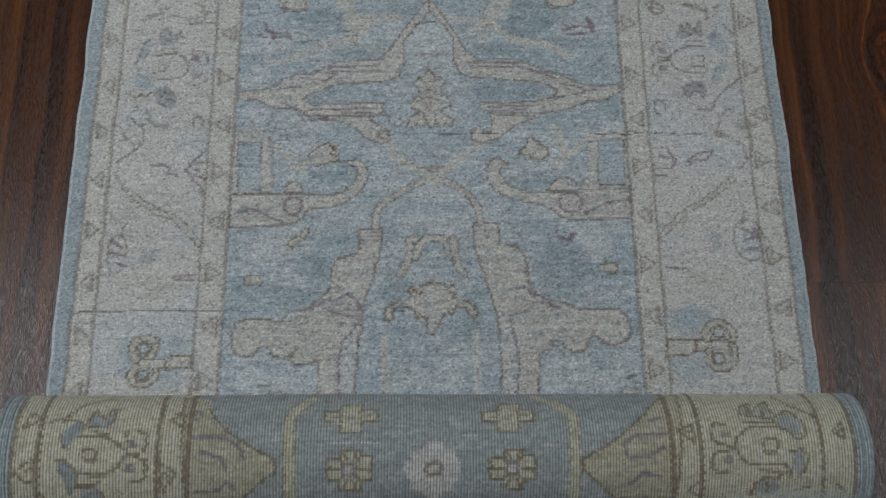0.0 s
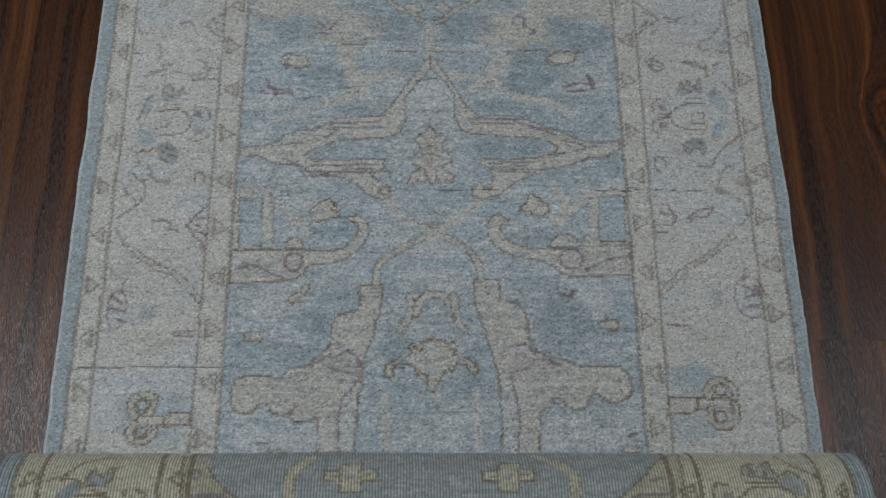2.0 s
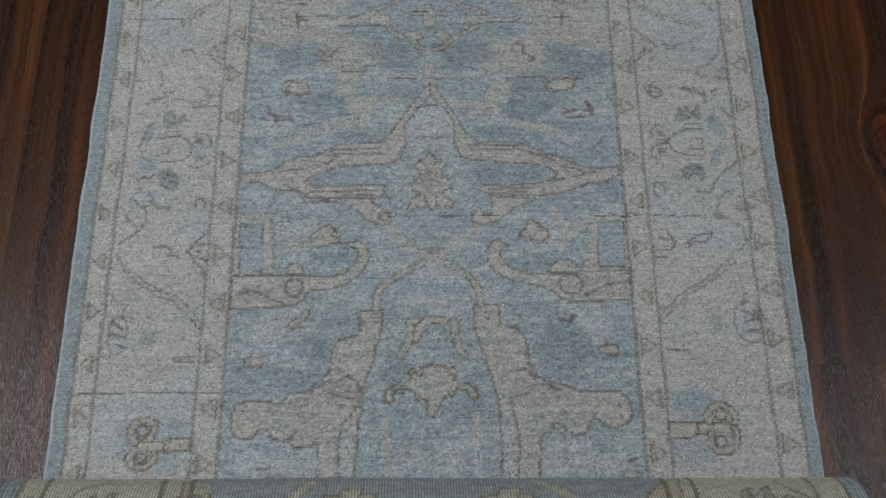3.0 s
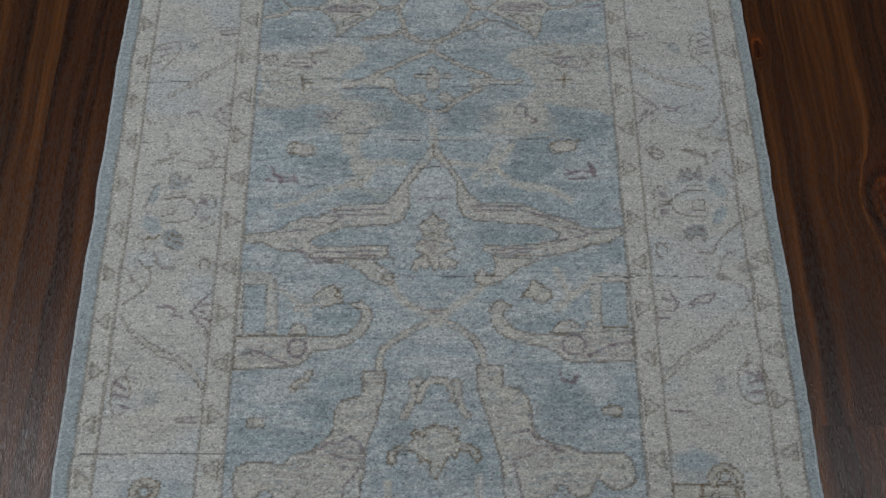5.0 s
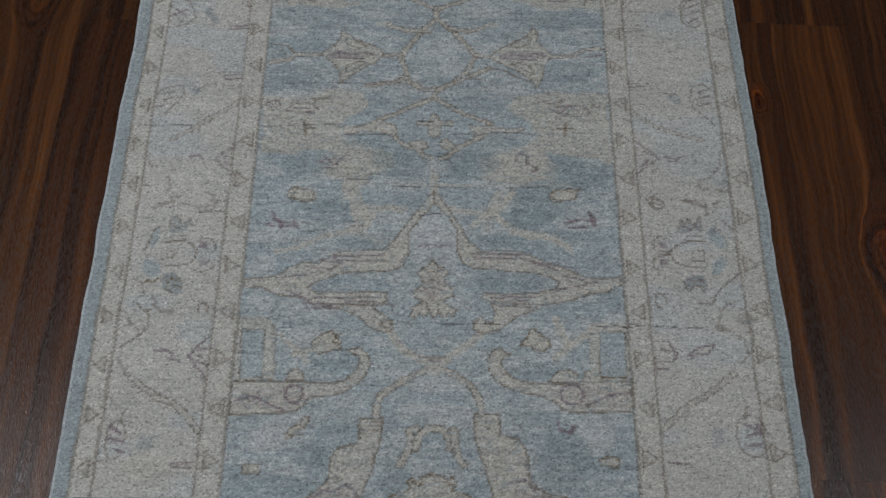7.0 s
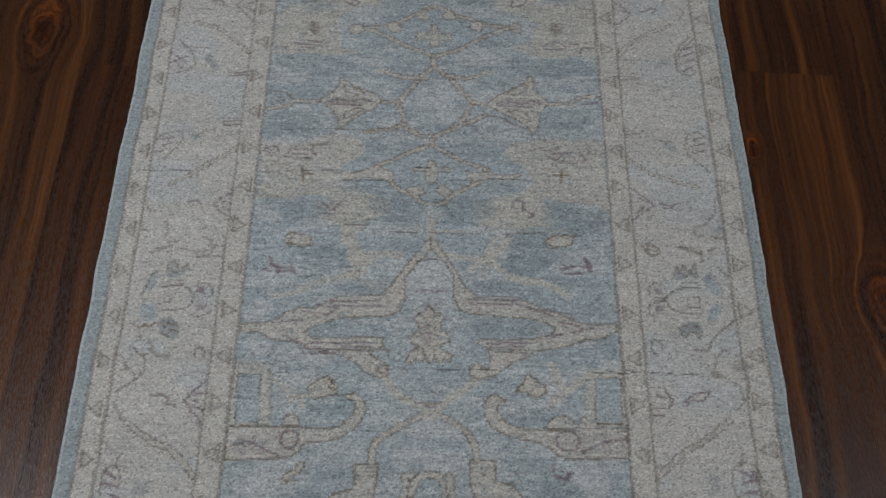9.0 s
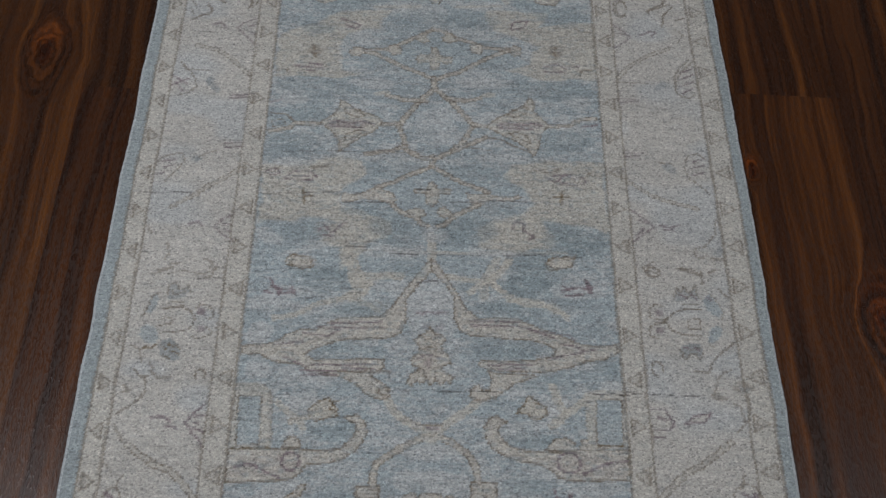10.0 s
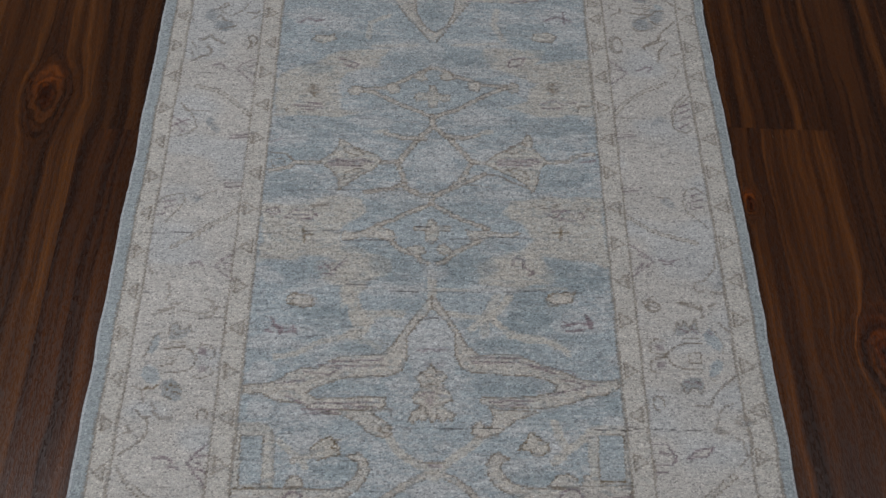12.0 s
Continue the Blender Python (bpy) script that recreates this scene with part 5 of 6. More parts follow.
rug.fill(loop_pts(-179, 1251, 10, 11), "umber", 0.50, soft=4.0)
rug.stroke([(-181, 1261), (-178, 1238)], "brown", 4.0, 0.3, 0.60)
rug.fill(loop_pts(178, 1271, 11, 11), "umber", 0.50, soft=4.0)
rug.stroke([(177, 1281), (177, 1257)], "brown", 4.0, 0.3, 0.60)
rug.stroke([(-206, 1218), (-186, 1217), (-165, 1216)], "mauve", 3.4, 0.3, 0.70)
rug.stroke([(-189, 1210), (-176, 1209)], "mauve", 3.4, 0.3, 0.70)
rug.stroke([(-186, 1224), (-167, 1222)], "mauve", 3.4, 0.3, 0.70)
rug.stroke([(159, 1237), (178, 1247), (190, 1238)], "mauve", 3.4, 0.3, 0.70)
rug.stroke([(160, 1230), (187, 1231)], "mauve", 3.4, 0.3, 0.70)
rug.stroke([(198, 1241), (210, 1244)], "mauve", 3.4, 0.3, 0.70)
rug.stroke([(-145, 1318), (-132, 1314), (-115, 1306), (-121, 1298), (-138, 1307)], "mauve", 3.0, 0.3, 0.70)
rug.stroke([(-134, 1300), (-126, 1303)], "mauve", 3.0, 0.3, 0.70)
rug.stroke([(111, 1313), (116, 1328), (139, 1334), (132, 1319), (114, 1311)], "mauve", 3.0, 0.3, 0.80)
rug.stroke([(-235, 1208), (-217, 1210), (-215, 1202)], "umber", 2.4, 0.3, 0.70)
rug.stroke([(212, 1223), (217, 1237), (234, 1238)], "umber", 2.4, 0.3, 0.70)
rug.stroke([(210, 1321), (218, 1314), (234, 1316)], "umber", 2.6, 0.3, 0.60)
# far lotus
rug.fill([(-63, 1450), (-41, 1413), (-3, 1358), (34, 1417), (56, 1457), (32, 1456), (30, 1427), (18, 1394), (-1, 1380), (-16, 1394), (-28, 1421), (-30, 1452)], "tan", 0.95, soft=2.0)
rug.stroke([(-59, 1440), (-42, 1410), (-22, 1383), (-7, 1359)], "umber", 2.8, 0.3, 0.80)
rug.stroke([(-31, 1452), (-29, 1421), (-16, 1393), (-1, 1380), (18, 1394), (30, 1427), (32, 1456)], "umber", 2.8, 0.3, 0.80)
rug.stroke([(54, 1449), (34, 1415), (16, 1384), (2, 1359)], "umber", 2.8, 0.3, 0.80)
rug.shape([(-188, 1355), (-181, 1365), (-163, 1363), (-155, 1369), (-151, 1357), (-171, 1348)], "cream", "umber", 2.4)
rug.shape([(150, 1374), (156, 1386), (177, 1390), (189, 1381), (181, 1368), (158, 1369)], "cream", "umber", 2.4)
rug.stroke([(-210, 1391), (-198, 1401), (-184, 1395), (-174, 1398)], "mauve", 4.0, 0.3, 0.70)
rug.stroke([(171, 1415), (192, 1426), (214, 1418)], "mauve", 4.0, 0.3, 0.70)
rug.stroke([(202, 1437), (203, 1412)], "mauve", 4.0, 0.3, 0.70)
rug.stroke([(-102, 1364), (-100, 1397), (-71, 1414)], "cream", 9.0, 0.0, 0.60)
rug.stroke([(98, 1434), (91, 1402), (106, 1369)], "cream", 10.0, 0.0, 0.60)
rug.stroke([(-95, 1345), (-26, 1352)], "cream", 6.0, 0.0, 0.60)
rug.stroke([(26, 1354), (97, 1361)], "cream", 6.0, 0.0, 0.60)
# far borders
rug.cord([(-264, 1025), (-289, 1004), (-303, 994), (-317, 982)], "guard", 4.4, "umber", 1.4)
rug.cord([(-317, 980), (-336, 966), (-350, 955)], "guard", 4.4, "umber", 1.2)
rug.stroke([(-265, 949), (-282, 937), (-290, 926), (-277, 914), (-264, 905)], "mauve", 2.6, 0.3, 0.60)
rug.stroke([(-279, 930), (-267, 932)], "mauve", 2.6, 0.3, 0.60)
rug.stroke([(-276, 922), (-267, 919)], "mauve", 2.6, 0.3, 0.60)
rug.stroke([(-323, 928), (-312, 934), (-306, 927)], "mauve", 3.4, 0.3, 0.60)
rug.fill(loop_pts(-327, 1038, 7, 5), "slate", 0.60, soft=4.0)
rug.stroke([(-290, 1067), (-265, 1070)], "mauve", 2.4, 0.3, 0.70)
rug.stroke([(-289, 1060), (-264, 1063)], "mauve", 2.4, 0.3, 0.70)
rug.stroke([(-399, 976), (-356, 979), (-326, 980)], "ink", 1.6, 0.3, 0.60)
rug.stroke([(-393, 985), (-378, 986)], "ink", 1.5, 0.3, 0.50)
rug.stroke([(-412, 882), (-387, 885)], "ink", 2.0, 0.3, 0.60)
rug.stroke([(-378, 882), (-369, 880)], "ink", 2.5, 0.3, 0.60)
rug.stroke([(-347, 898), (-342, 881), (-348, 872)], "umber", 3.0, 0.3, 0.50)
rug.stroke([(-377, 924), (-369, 911)], "umber", 3.0, 0.3, 0.50)
rug.stroke([(-341, 863), (-328, 867)], "umber", 3.0, 0.3, 0.50)
rug.stroke([(-296, 875), (-285, 870), (-287, 861)], "umber", 3.0, 0.3, 0.50)
rug.fill(loop_pts(-324, 1181, 6, 7), "slate", 0.60, soft=4.0)
rug.stroke([(-319, 1166), (-308, 1165)], "slate", 3.0, 0.3, 0.50)
rug.stroke([(-292, 1155), (-267, 1159)], "mauve", 2.6, 0.3, 0.70)
rug.stroke([(-292, 1150), (-268, 1153)], "mauve", 2.6, 0.3, 0.70)
rug.cord([(-351, 1248), (-321, 1242), (-298, 1225), (-269, 1195)], "guard", 4.4, "umber", 1.3)
rug.stroke([(-271, 1308), (-287, 1299), (-296, 1287), (-281, 1271), (-268, 1256)], "mauve", 2.6, 0.3, 0.60)
rug.stroke([(-281, 1292), (-271, 1295)], "mauve", 2.6, 0.3, 0.60)
rug.stroke([(-278, 1281), (-269, 1276)], "mauve", 2.6, 0.3, 0.60)
rug.stroke([(-333, 1292), (-322, 1297), (-311, 1286), (-322, 1285)], "mauve", 2.8, 0.3, 0.70)
rug.stroke([(-361, 1347), (-339, 1351), (-320, 1340)], "umber", 2.8, 0.3, 0.50)
rug.stroke([(-345, 1336), (-336, 1320), (-355, 1309)], "umber", 2.8, 0.3, 0.50)
rug.stroke([(-370, 1212), (-360, 1199), (-351, 1204)], "umber", 2.8, 0.3, 0.50)
rug.stroke([(-335, 1371), (-315, 1385)], "umber", 3.4, 0.3, 0.50)
rug.stroke([(-283, 1349), (-278, 1333)], "umber", 3.4, 0.3, 0.50)
rug.stroke([(-394, 1274), (-328, 1277)], "ink", 1.2, 0.3, 0.40)
rug.stroke([(-352, 1200), (-326, 1201)], "umber", 1.6, 0.3, 0.50)
rug.stroke([(267, 1082), (295, 1085)], "mauve", 2.4, 0.3, 0.70)
rug.stroke([(267, 1076), (288, 1079)], "mauve", 2.4, 0.3, 0.70)
rug.stroke([(317, 1068), (334, 1066)], "umber", 2.4, 0.3, 0.60)
rug.cord([(262, 1035), (280, 1024), (300, 1009), (323, 1000), (361, 990)], "guard", 4.4, "umber", 1.3)
rug.stroke([(267, 985), (285, 970), (298, 957), (283, 944), (268, 930)], "mauve", 2.8, 0.3, 0.65)
rug.stroke([(279, 966), (290, 961)], "mauve", 2.8, 0.3, 0.65)
rug.stroke([(273, 941), (285, 953)], "mauve", 2.8, 0.3, 0.65)
rug.stroke([(306, 960), (321, 956), (333, 961)], "mauve", 3.0, 0.3, 0.65)
rug.stroke([(313, 952), (325, 951)], "mauve", 3.0, 0.3, 0.65)
rug.stroke([(386, 974), (381, 948), (369, 932), (359, 924)], "umber", 2.8, 0.3, 0.60)
rug.stroke(loop_pts(357, 917, 7, 9, 90, 330), "umber", 2.8, 0.3, 0.60)
rug.fill(loop_pts(383, 918, 8, 6), "slate", 0.50, soft=4.0)
rug.stroke([(371, 908), (388, 907)], "umber", 3.0, 0.3, 0.50)
rug.stroke([(279, 890), (291, 899)], "umber", 3.0, 0.3, 0.60)
rug.stroke([(277, 887), (295, 881)], "umber", 3.0, 0.3, 0.60)
rug.stroke([(328, 891), (343, 889), (354, 881)], "umber", 3.0, 0.3, 0.60)
rug.cord([(268, 1224), (285, 1247), (315, 1271), (353, 1290)], "guard", 4.4, "umber", 1.3)
rug.stroke([(267, 1336), (282, 1322), (294, 1309), (281, 1296), (266, 1284)], "mauve", 2.6, 0.3, 0.65)
rug.stroke([(277, 1315), (290, 1313)], "mauve", 2.6, 0.3, 0.65)
rug.stroke([(309, 1314), (324, 1322), (334, 1323), (326, 1313)], "mauve", 2.8, 0.3, 0.70)
rug.stroke([(266, 1184), (292, 1185)], "mauve", 2.6, 0.3, 0.70)
rug.stroke([(267, 1177), (294, 1180)], "mauve", 2.4, 0.3, 0.60)
rug.stroke([(387, 1264), (369, 1245), (357, 1228), (354, 1202)], "umber", 2.8, 0.3, 0.60)
rug.stroke([(368, 1378), (350, 1360), (346, 1335)], "umber", 2.8, 0.3, 0.60)
rug.stroke([(323, 1366), (350, 1377), (357, 1393), (351, 1382)], "umber", 2.8, 0.3, 0.60)
rug.stroke([(367, 1330), (379, 1319), (368, 1301)], "umber", 2.8, 0.3, 0.50)
rug.stroke(loop_pts(284, 1369, 8, 15, 0, 300), "umber", 2.6, 0.3, 0.60)
rug.fill(loop_pts(340, 1412, 8, 9), "slate", 0.45, soft=4.0)
rug.fill(loop_pts(330, 1428, 9, 10), "slate", 0.45, soft=4.0)
rug.fill(loop_pts(350, 1423, 8, 9), "slate", 0.45, soft=4.0)
rug.fill(loop_pts(-335, 1377, 7, 8), "slate", 0.40, soft=4.0)
rug.fill(loop_pts(-343, 1395, 6, 8), "slate", 0.40, soft=4.0)
rug.fill(loop_pts(-323, 1374, 6, 8), "slate", 0.40, soft=4.0)
rug.stroke([(324, 1437), (339, 1448), (351, 1436), (353, 1413), (334, 1403)], "umber", 2.6, 0.3, 0.50)
rug.stroke([(-351, 1405), (-339, 1415), (-323, 1403)], "umber", 2.6, 0.3, 0.50)
rug.stroke([(261, 1217), (320, 1217)], "umber", 1.4, 0.3, 0.40)
rug.fill([(-151, 1118), (-97, 1121), (-97, 1109), (-151, 1107)], "mauve", 0.45, soft=2.0)
rug.fill([(90, 1129), (151, 1132), (151, 1119), (90, 1116)], "mauve", 0.45, soft=2.0)
# far end of the borders
rug.fill(loop_pts(-347, 1400, 9, 11), "slate", 0.75, soft=4.0)
rug.fill(loop_pts(-323, 1378, 14, 12), "slate", 0.85, soft=4.0)
rug.stroke([(-337, 1393), (-331, 1399), (-323, 1389), (-312, 1385)], "umber", 2.8, 0.3, 0.70)
rug.stroke([(-331, 1369), (-318, 1374), (-306, 1378)], "umber", 2.8, 0.3, 0.70)
rug.stroke([(-332, 1414), (-321, 1422), (-324, 1429), (-336, 1416)], "umber", 2.8, 0.3, 0.70)
rug.stroke([(-317, 1399), (-304, 1408), (-296, 1416), (-292, 1426)], "umber", 2.6, 0.3, 0.70)
rug.stroke([(-292, 1408), (-279, 1407), (-273, 1412)], "umber", 2.6, 0.3, 0.70)
rug.stroke([(-283, 1394), (-275, 1402)], "umber", 2.6, 0.3, 0.70)
rug.stroke([(-357, 1343), (-346, 1351), (-340, 1358)], "umber", 2.8, 0.3, 0.75)
rug.stroke([(-339, 1351), (-332, 1344), (-319, 1338)], "umber", 2.8, 0.3, 0.75)
rug.stroke([(-346, 1331), (-339, 1327), (-339, 1315)], "umber", 2.8, 0.3, 0.75)
rug.stroke([(-367, 1299), (-355, 1309), (-339, 1313)], "umber", 2.8, 0.3, 0.75)
rug.stroke([(-283, 1330), (-279, 1342), (-285, 1354), (-279, 1359), (-271, 1350), (-273, 1338)], "umber", 3.0, 0.3, 0.75)
rug.stroke([(-381, 1401), (-374, 1386)], "umber", 2.6, 0.3, 0.55)
rug.stroke([(-371, 1340), (-363, 1330)], "umber", 2.6, 0.3, 0.55)
rug.stroke([(-370, 1323), (-365, 1311)], "umber", 2.6, 0.3, 0.55)
rug.fill(loop_pts(354, 1438, 13, 18), "slate", 0.75, soft=4.0)
rug.fill(loop_pts(326, 1415, 13, 14), "slate", 0.85, soft=4.0)
rug.stroke([(314, 1421), (323, 1429), (340, 1435), (354, 1449), (369, 1450)], "umber", 2.6, 0.3, 0.75)
rug.stroke([(312, 1408), (319, 1401), (335, 1404)], "umber", 2.6, 0.3, 0.75)
rug.stroke([(341, 1425), (353, 1418), (360, 1416)], "umber", 2.6, 0.3, 0.75)
rug.stroke([(327, 1455), (338, 1466), (346, 1459), (334, 1450)], "umber", 2.6, 0.3, 0.70)
rug.stroke([(278, 1452), (292, 1461), (296, 1445), (279, 1434)], "umber", 2.6, 0.3, 0.70)
rug.stroke([(307, 1443), (324, 1439), (348, 1439)], "umber", 2.6, 0.3, 0.70)
rug.stroke([(384, 1425), (368, 1409), (352, 1392), (353, 1380), (364, 1383)], "umber", 2.6, 0.3, 0.80)
rug.stroke([(353, 1385), (338, 1374), (324, 1366)], "umber", 2.6, 0.3, 0.80)
rug.stroke([(342, 1379), (328, 1371), (326, 1361)], "umber", 2.6, 0.3, 0.80)
rug.stroke(loop_pts(282, 1369, 10, 18, 0, 330), "umber", 2.8, 0.3, 0.70)
rug.stroke([(368, 1378), (358, 1368), (350, 1358), (348, 1340)], "umber", 2.6, 0.3, 0.70)
rug.stroke([(369, 1349), (383, 1355)], "umber", 2.6, 0.3, 0.70)
# striped leaves and buds of the far borders
rug.stroke([(-381, 1024), (-374, 1038), (-359, 1045), (-346, 1047), (-342, 1033), (-348, 1020), (-357, 1008), (-364, 996)], "umber", 2.3, 0.3, 0.65)
rug.stroke([(-373, 1031), (-353, 1035)], "mauve", 2.6, 0.3, 0.7)
rug.stroke([(-367, 1021), (-355, 1027)], "mauve", 2.6, 0.3, 0.7)
rug.stroke([(-376, 1008), (-365, 1013)], "mauve", 2.6, 0.3, 0.7)
rug.stroke([(-371, 1215), (-357, 1200), (-346, 1184), (-342, 1168), (-353, 1157), (-365, 1151)], "umber", 2.3, 0.3, 0.65)
rug.stroke([(-380, 1188), (-356, 1173)], "mauve", 2.6, 0.3, 0.7)
rug.stroke([(-374, 1176), (-361, 1159)], "mauve", 2.6, 0.3, 0.7)
rug.stroke([(-381, 1167), (-356, 1183)], "mauve", 2.6, 0.3, 0.7)
rug.fill([(-332, 1042), (-323, 1044), (-319, 1037), (-326, 1031)], "slate", 0.55, soft=2.0)
rug.stroke([(-323, 1041), (-313, 1049), (-301, 1053)], "umber", 2.0, 0.3, 0.5)
rug.fill([(-332, 1185), (-324, 1189), (-318, 1178), (-310, 1167), (-311, 1157), (-320, 1164), (-328, 1175)], "slate", 0.55, soft=2.0)
rug.stroke([(382, 1268), (365, 1251), (355, 1232), (353, 1208), (360, 1195), (374, 1191), (384, 1199)], "umber", 2.3, 0.3, 0.65)
rug.stroke([(364, 1241), (385, 1250)], "mauve", 2.6, 0.3, 0.7)
rug.stroke([(361, 1227), (385, 1239)], "mauve", 2.6, 0.3, 0.7)
rug.stroke([(362, 1214), (384, 1225)], "mauve", 2.6, 0.3, 0.7)
rug.stroke([(363, 1200), (382, 1212)], "mauve", 2.6, 0.3, 0.7)
rug.fill([(318, 1202), (327, 1215), (335, 1224), (344, 1218), (338, 1209), (327, 1205)], "slate", 0.6, soft=1.5)
rug.stroke([(383, 1079), (373, 1088), (359, 1083), (353, 1070), (352, 1054), (358, 1040), (371, 1029), (382, 1017)], "umber", 2.3, 0.3, 0.65)
rug.stroke([(364, 1072), (381, 1079)], "mauve", 2.6, 0.3, 0.7)
rug.stroke([(360, 1060), (382, 1067)], "mauve", 2.6, 0.3, 0.7)
rug.stroke([(362, 1048), (380, 1054)], "mauve", 2.6, 0.3, 0.7)
rug.fill([(317, 1061), (327, 1069), (339, 1059), (338, 1049), (327, 1050)], "slate", 0.6, soft=1.5)
rug.stroke([(315, 1068), (325, 1066)], "umber", 2.2, 0.3, 0.5)
rug.shape([(-204, 1014), (-196, 1021), (-187, 1024), (-177, 1027), (-168, 1022), (-162, 1017), (-173, 1010), (-184, 1008), (-196, 1009)], "cream", "mauve", 2.2)
rug.stroke([(-194, 1016), (-173, 1017)], "mauve", 2.4, 0.3, 0.7)
rug.stroke([(-168, 1031), (-155, 1033), (-142, 1040)], "umber", 2.2, 0.3, 0.65)
rug.stroke([(-233, 1018), (-220, 1022), (-211, 1033)], "umber", 2.0, 0.3, 0.5)
rug.shape([(171, 1029), (182, 1037), (194, 1033), (206, 1036), (210, 1025), (196, 1021), (182, 1022)], "cream", "mauve", 2.2)
rug.stroke([(212, 1222), (213, 1235), (233, 1236)], "umber", 2.2, 0.3, 0.65)
rug.stroke([(147, 1040), (163, 1043), (179, 1050)], "umber", 2.2, 0.3, 0.6)
rug.stroke([(210, 1035), (215, 1045), (229, 1046)], "umber", 2.2, 0.3, 0.6)
# the two edges of each guard stripe
for a, b in GUARDS:
    for x in (a, b):
        side = [(x + 0.5 * math.sin(k * 0.9 + x), k * 12.0) for k in range(20, 165)]
        rug.stroke(side, "umber", 3.8 if x in (-405, 422) else 3.5, 0.5, 0.60, 0.30)
# small triangles along the guard stripes, pointing in and out by turns
for n, (a, b) in enumerate(GUARDS):
    first, pitch, start, more = ((305.8, 64.1, 0, 0), (317.8, 64.2, 0, 0), (335.0, 64.2, 859.0, 62.8), (346.0, 64.2, 866.0, 62.9))[n]
    rows = [(first + pitch * k, k % 2 == (n != 0)) for k in range(24) if not start or first + pitch * k < start - 50]
    rows += [(start + more * k, k % 2 == 0) for k in range(14) if start]
    for c, outward in rows:
        flip = 1 if outward else -1
        w, mid = (b - a) / 2 - 6.0, (a + b) / 2
        tri = [(mid + flip * w, c), (mid - flip * w, c + 12), (mid - flip * w, c - 11), (mid + flip * w, c)]
        rug.fill(tri[:3], "umber", 0.12)
        rug.stroke(tri, "umber", 2.5, 0.4, 0.56, 0.25)
        rug.stroke([(mid - flip * w, c + 10), (mid - flip * w * 0.9, c - 10)], "umber", 2.4, 0.4, 0.50, 0.32)
        rug.stroke([(mid - flip * w * 0.55, c + 4), (mid - flip * w * 0.55, c - 3)], "umber", 2.8, 0.3, 0.4, 0.4)
# the far end repeats the near end, mirrored
far = vs > 1452
src = np.clip(np.searchsorted(vs, 2 * VMID - vs[far]), 0, len(vs) - 1)
rug.rgb[far], rug.high[far] = rug.rgb[src], rug.high[src]
stray_knots(rug, 120)
rug.yarn_noise(0.092, 0.095, 300)

runner = tagged(new("runner_rug"), "faded blue and ivory knotted wool runner, partly rolled, on wood", "rug")
TOP = 0.009
co = np.stack([u / 1000, v / 1000, TOP + rug.high / 1000], -1)
wave = (cloud(u, v, 900, 60, 91) - 0.5) * 0.003 + (cloud(u, v, 900, 14, 92) - 0.5) * 0.0012 - np.clip((v - 900) / 1000, 0, 1) * 0.010 * (u < 0) - np.clip((v - 880) / 560, 0, 1) * 0.008 * (u > 0)
co[..., 0] += wave * np.clip((np.abs(u) - 330) / 100, 0, 1) * np.sign(u)
lines = [U0, -405, -380, -267, -238, 238, 267, 390, 422, U1]
bands = ["selvedge", "guard_stripe", "border", "guard_stripe", "field", "guard_stripe", "border", "guard_stripe", "selvedge"]
band_label = {"selvedge": "pale blue edging band", "guard_stripe": "beige stripe with small brown triangles",
         "border": "ivory border with faded leaf motifs", "field": "light blue field with beige palmettes and vines"}
strips = {}
for name, a, b in zip(bands, lines[:-1], lines[1:]):
    i, j = np.searchsorted(us, a - 0.01), np.searchsorted(us, b - 0.01)
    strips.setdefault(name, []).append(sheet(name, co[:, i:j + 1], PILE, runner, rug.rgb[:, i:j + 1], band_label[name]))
part("backing", box_bmesh(U0 / 1000 + 0.004, V0 / 1000, 0.0005, U1 / 1000 - 0.004, V1 / 1000 - 0.002, 0.0072), GAP, runner, "woven foundation under the pile")


def edge_cord(u_edge, column):
    """The overcast cord along a long side."""
    rows, ring = len(vs), 9
    ang = np.linspace(-math.pi / 2, math.pi / 2, ring) if u_edge > 0 else np.linspace(math.pi * 1.5, math.pi / 2, ring)
    ridge = 1 + 0.03 * np.sin(vs * 2 * math.pi / 9.0)
    base = co[:, column, 0]
    out = np.zeros((rows, ring, 3))
    out[..., 0] = base[:, None] + 0.0042 * ridge[:, None] * np.cos(ang)[None]
    out[..., 1] = (vs / 1000)[:, None]
    out[..., 2] = 0.0048 + 0.0044 * ridge[:, None] * np.sin(ang)[None]
    tone = np.random.RandomState(9).uniform(0.9, 1.12, (rows, 1, 1))
    sheet("edge_cord", out, PILE, strips["selvedge"][0 if u_edge < 0 else 1], np.array((0.40, 0.44, 0.46)) * tone * np.ones((rows, ring, 1)), "pale overcast edge cord")


edge_cord(U0, 0)
edge_cord(U1, -1)

# ---- the rolled-up end, reverse side out ----
RAD, ROLL_Y = 0.070, 0.277
RU0, RU1, SLIP = -431.0, 434.0, -8.0
ru = np.arange(RU0, RU1 + 0.1, 0.69)
rs = np.concatenate([np.arange(0.0, 60.0, 4.0), np.arange(60.0, 280.0, 0.75), np.arange(280.0, 440.0, 4.0)])
roll = Cloth(ru, rs, 2.6, 15)
u, s = roll.u, roll.v
roll.rgb[:] = YARN["olive_pale"]
roll.rgb[(u > -238 + SLIP) & (u < 238 + SLIP)] = YARN["back_slate"]
for a, b in GUARDS:
    roll.rgb[(u > a + SLIP) & (u < b + SLIP)] = YARN["olive_pale"]
roll.rgb[(u < -405 + SLIP) | (u > 422 + SLIP)] = YARN["back_edge"]
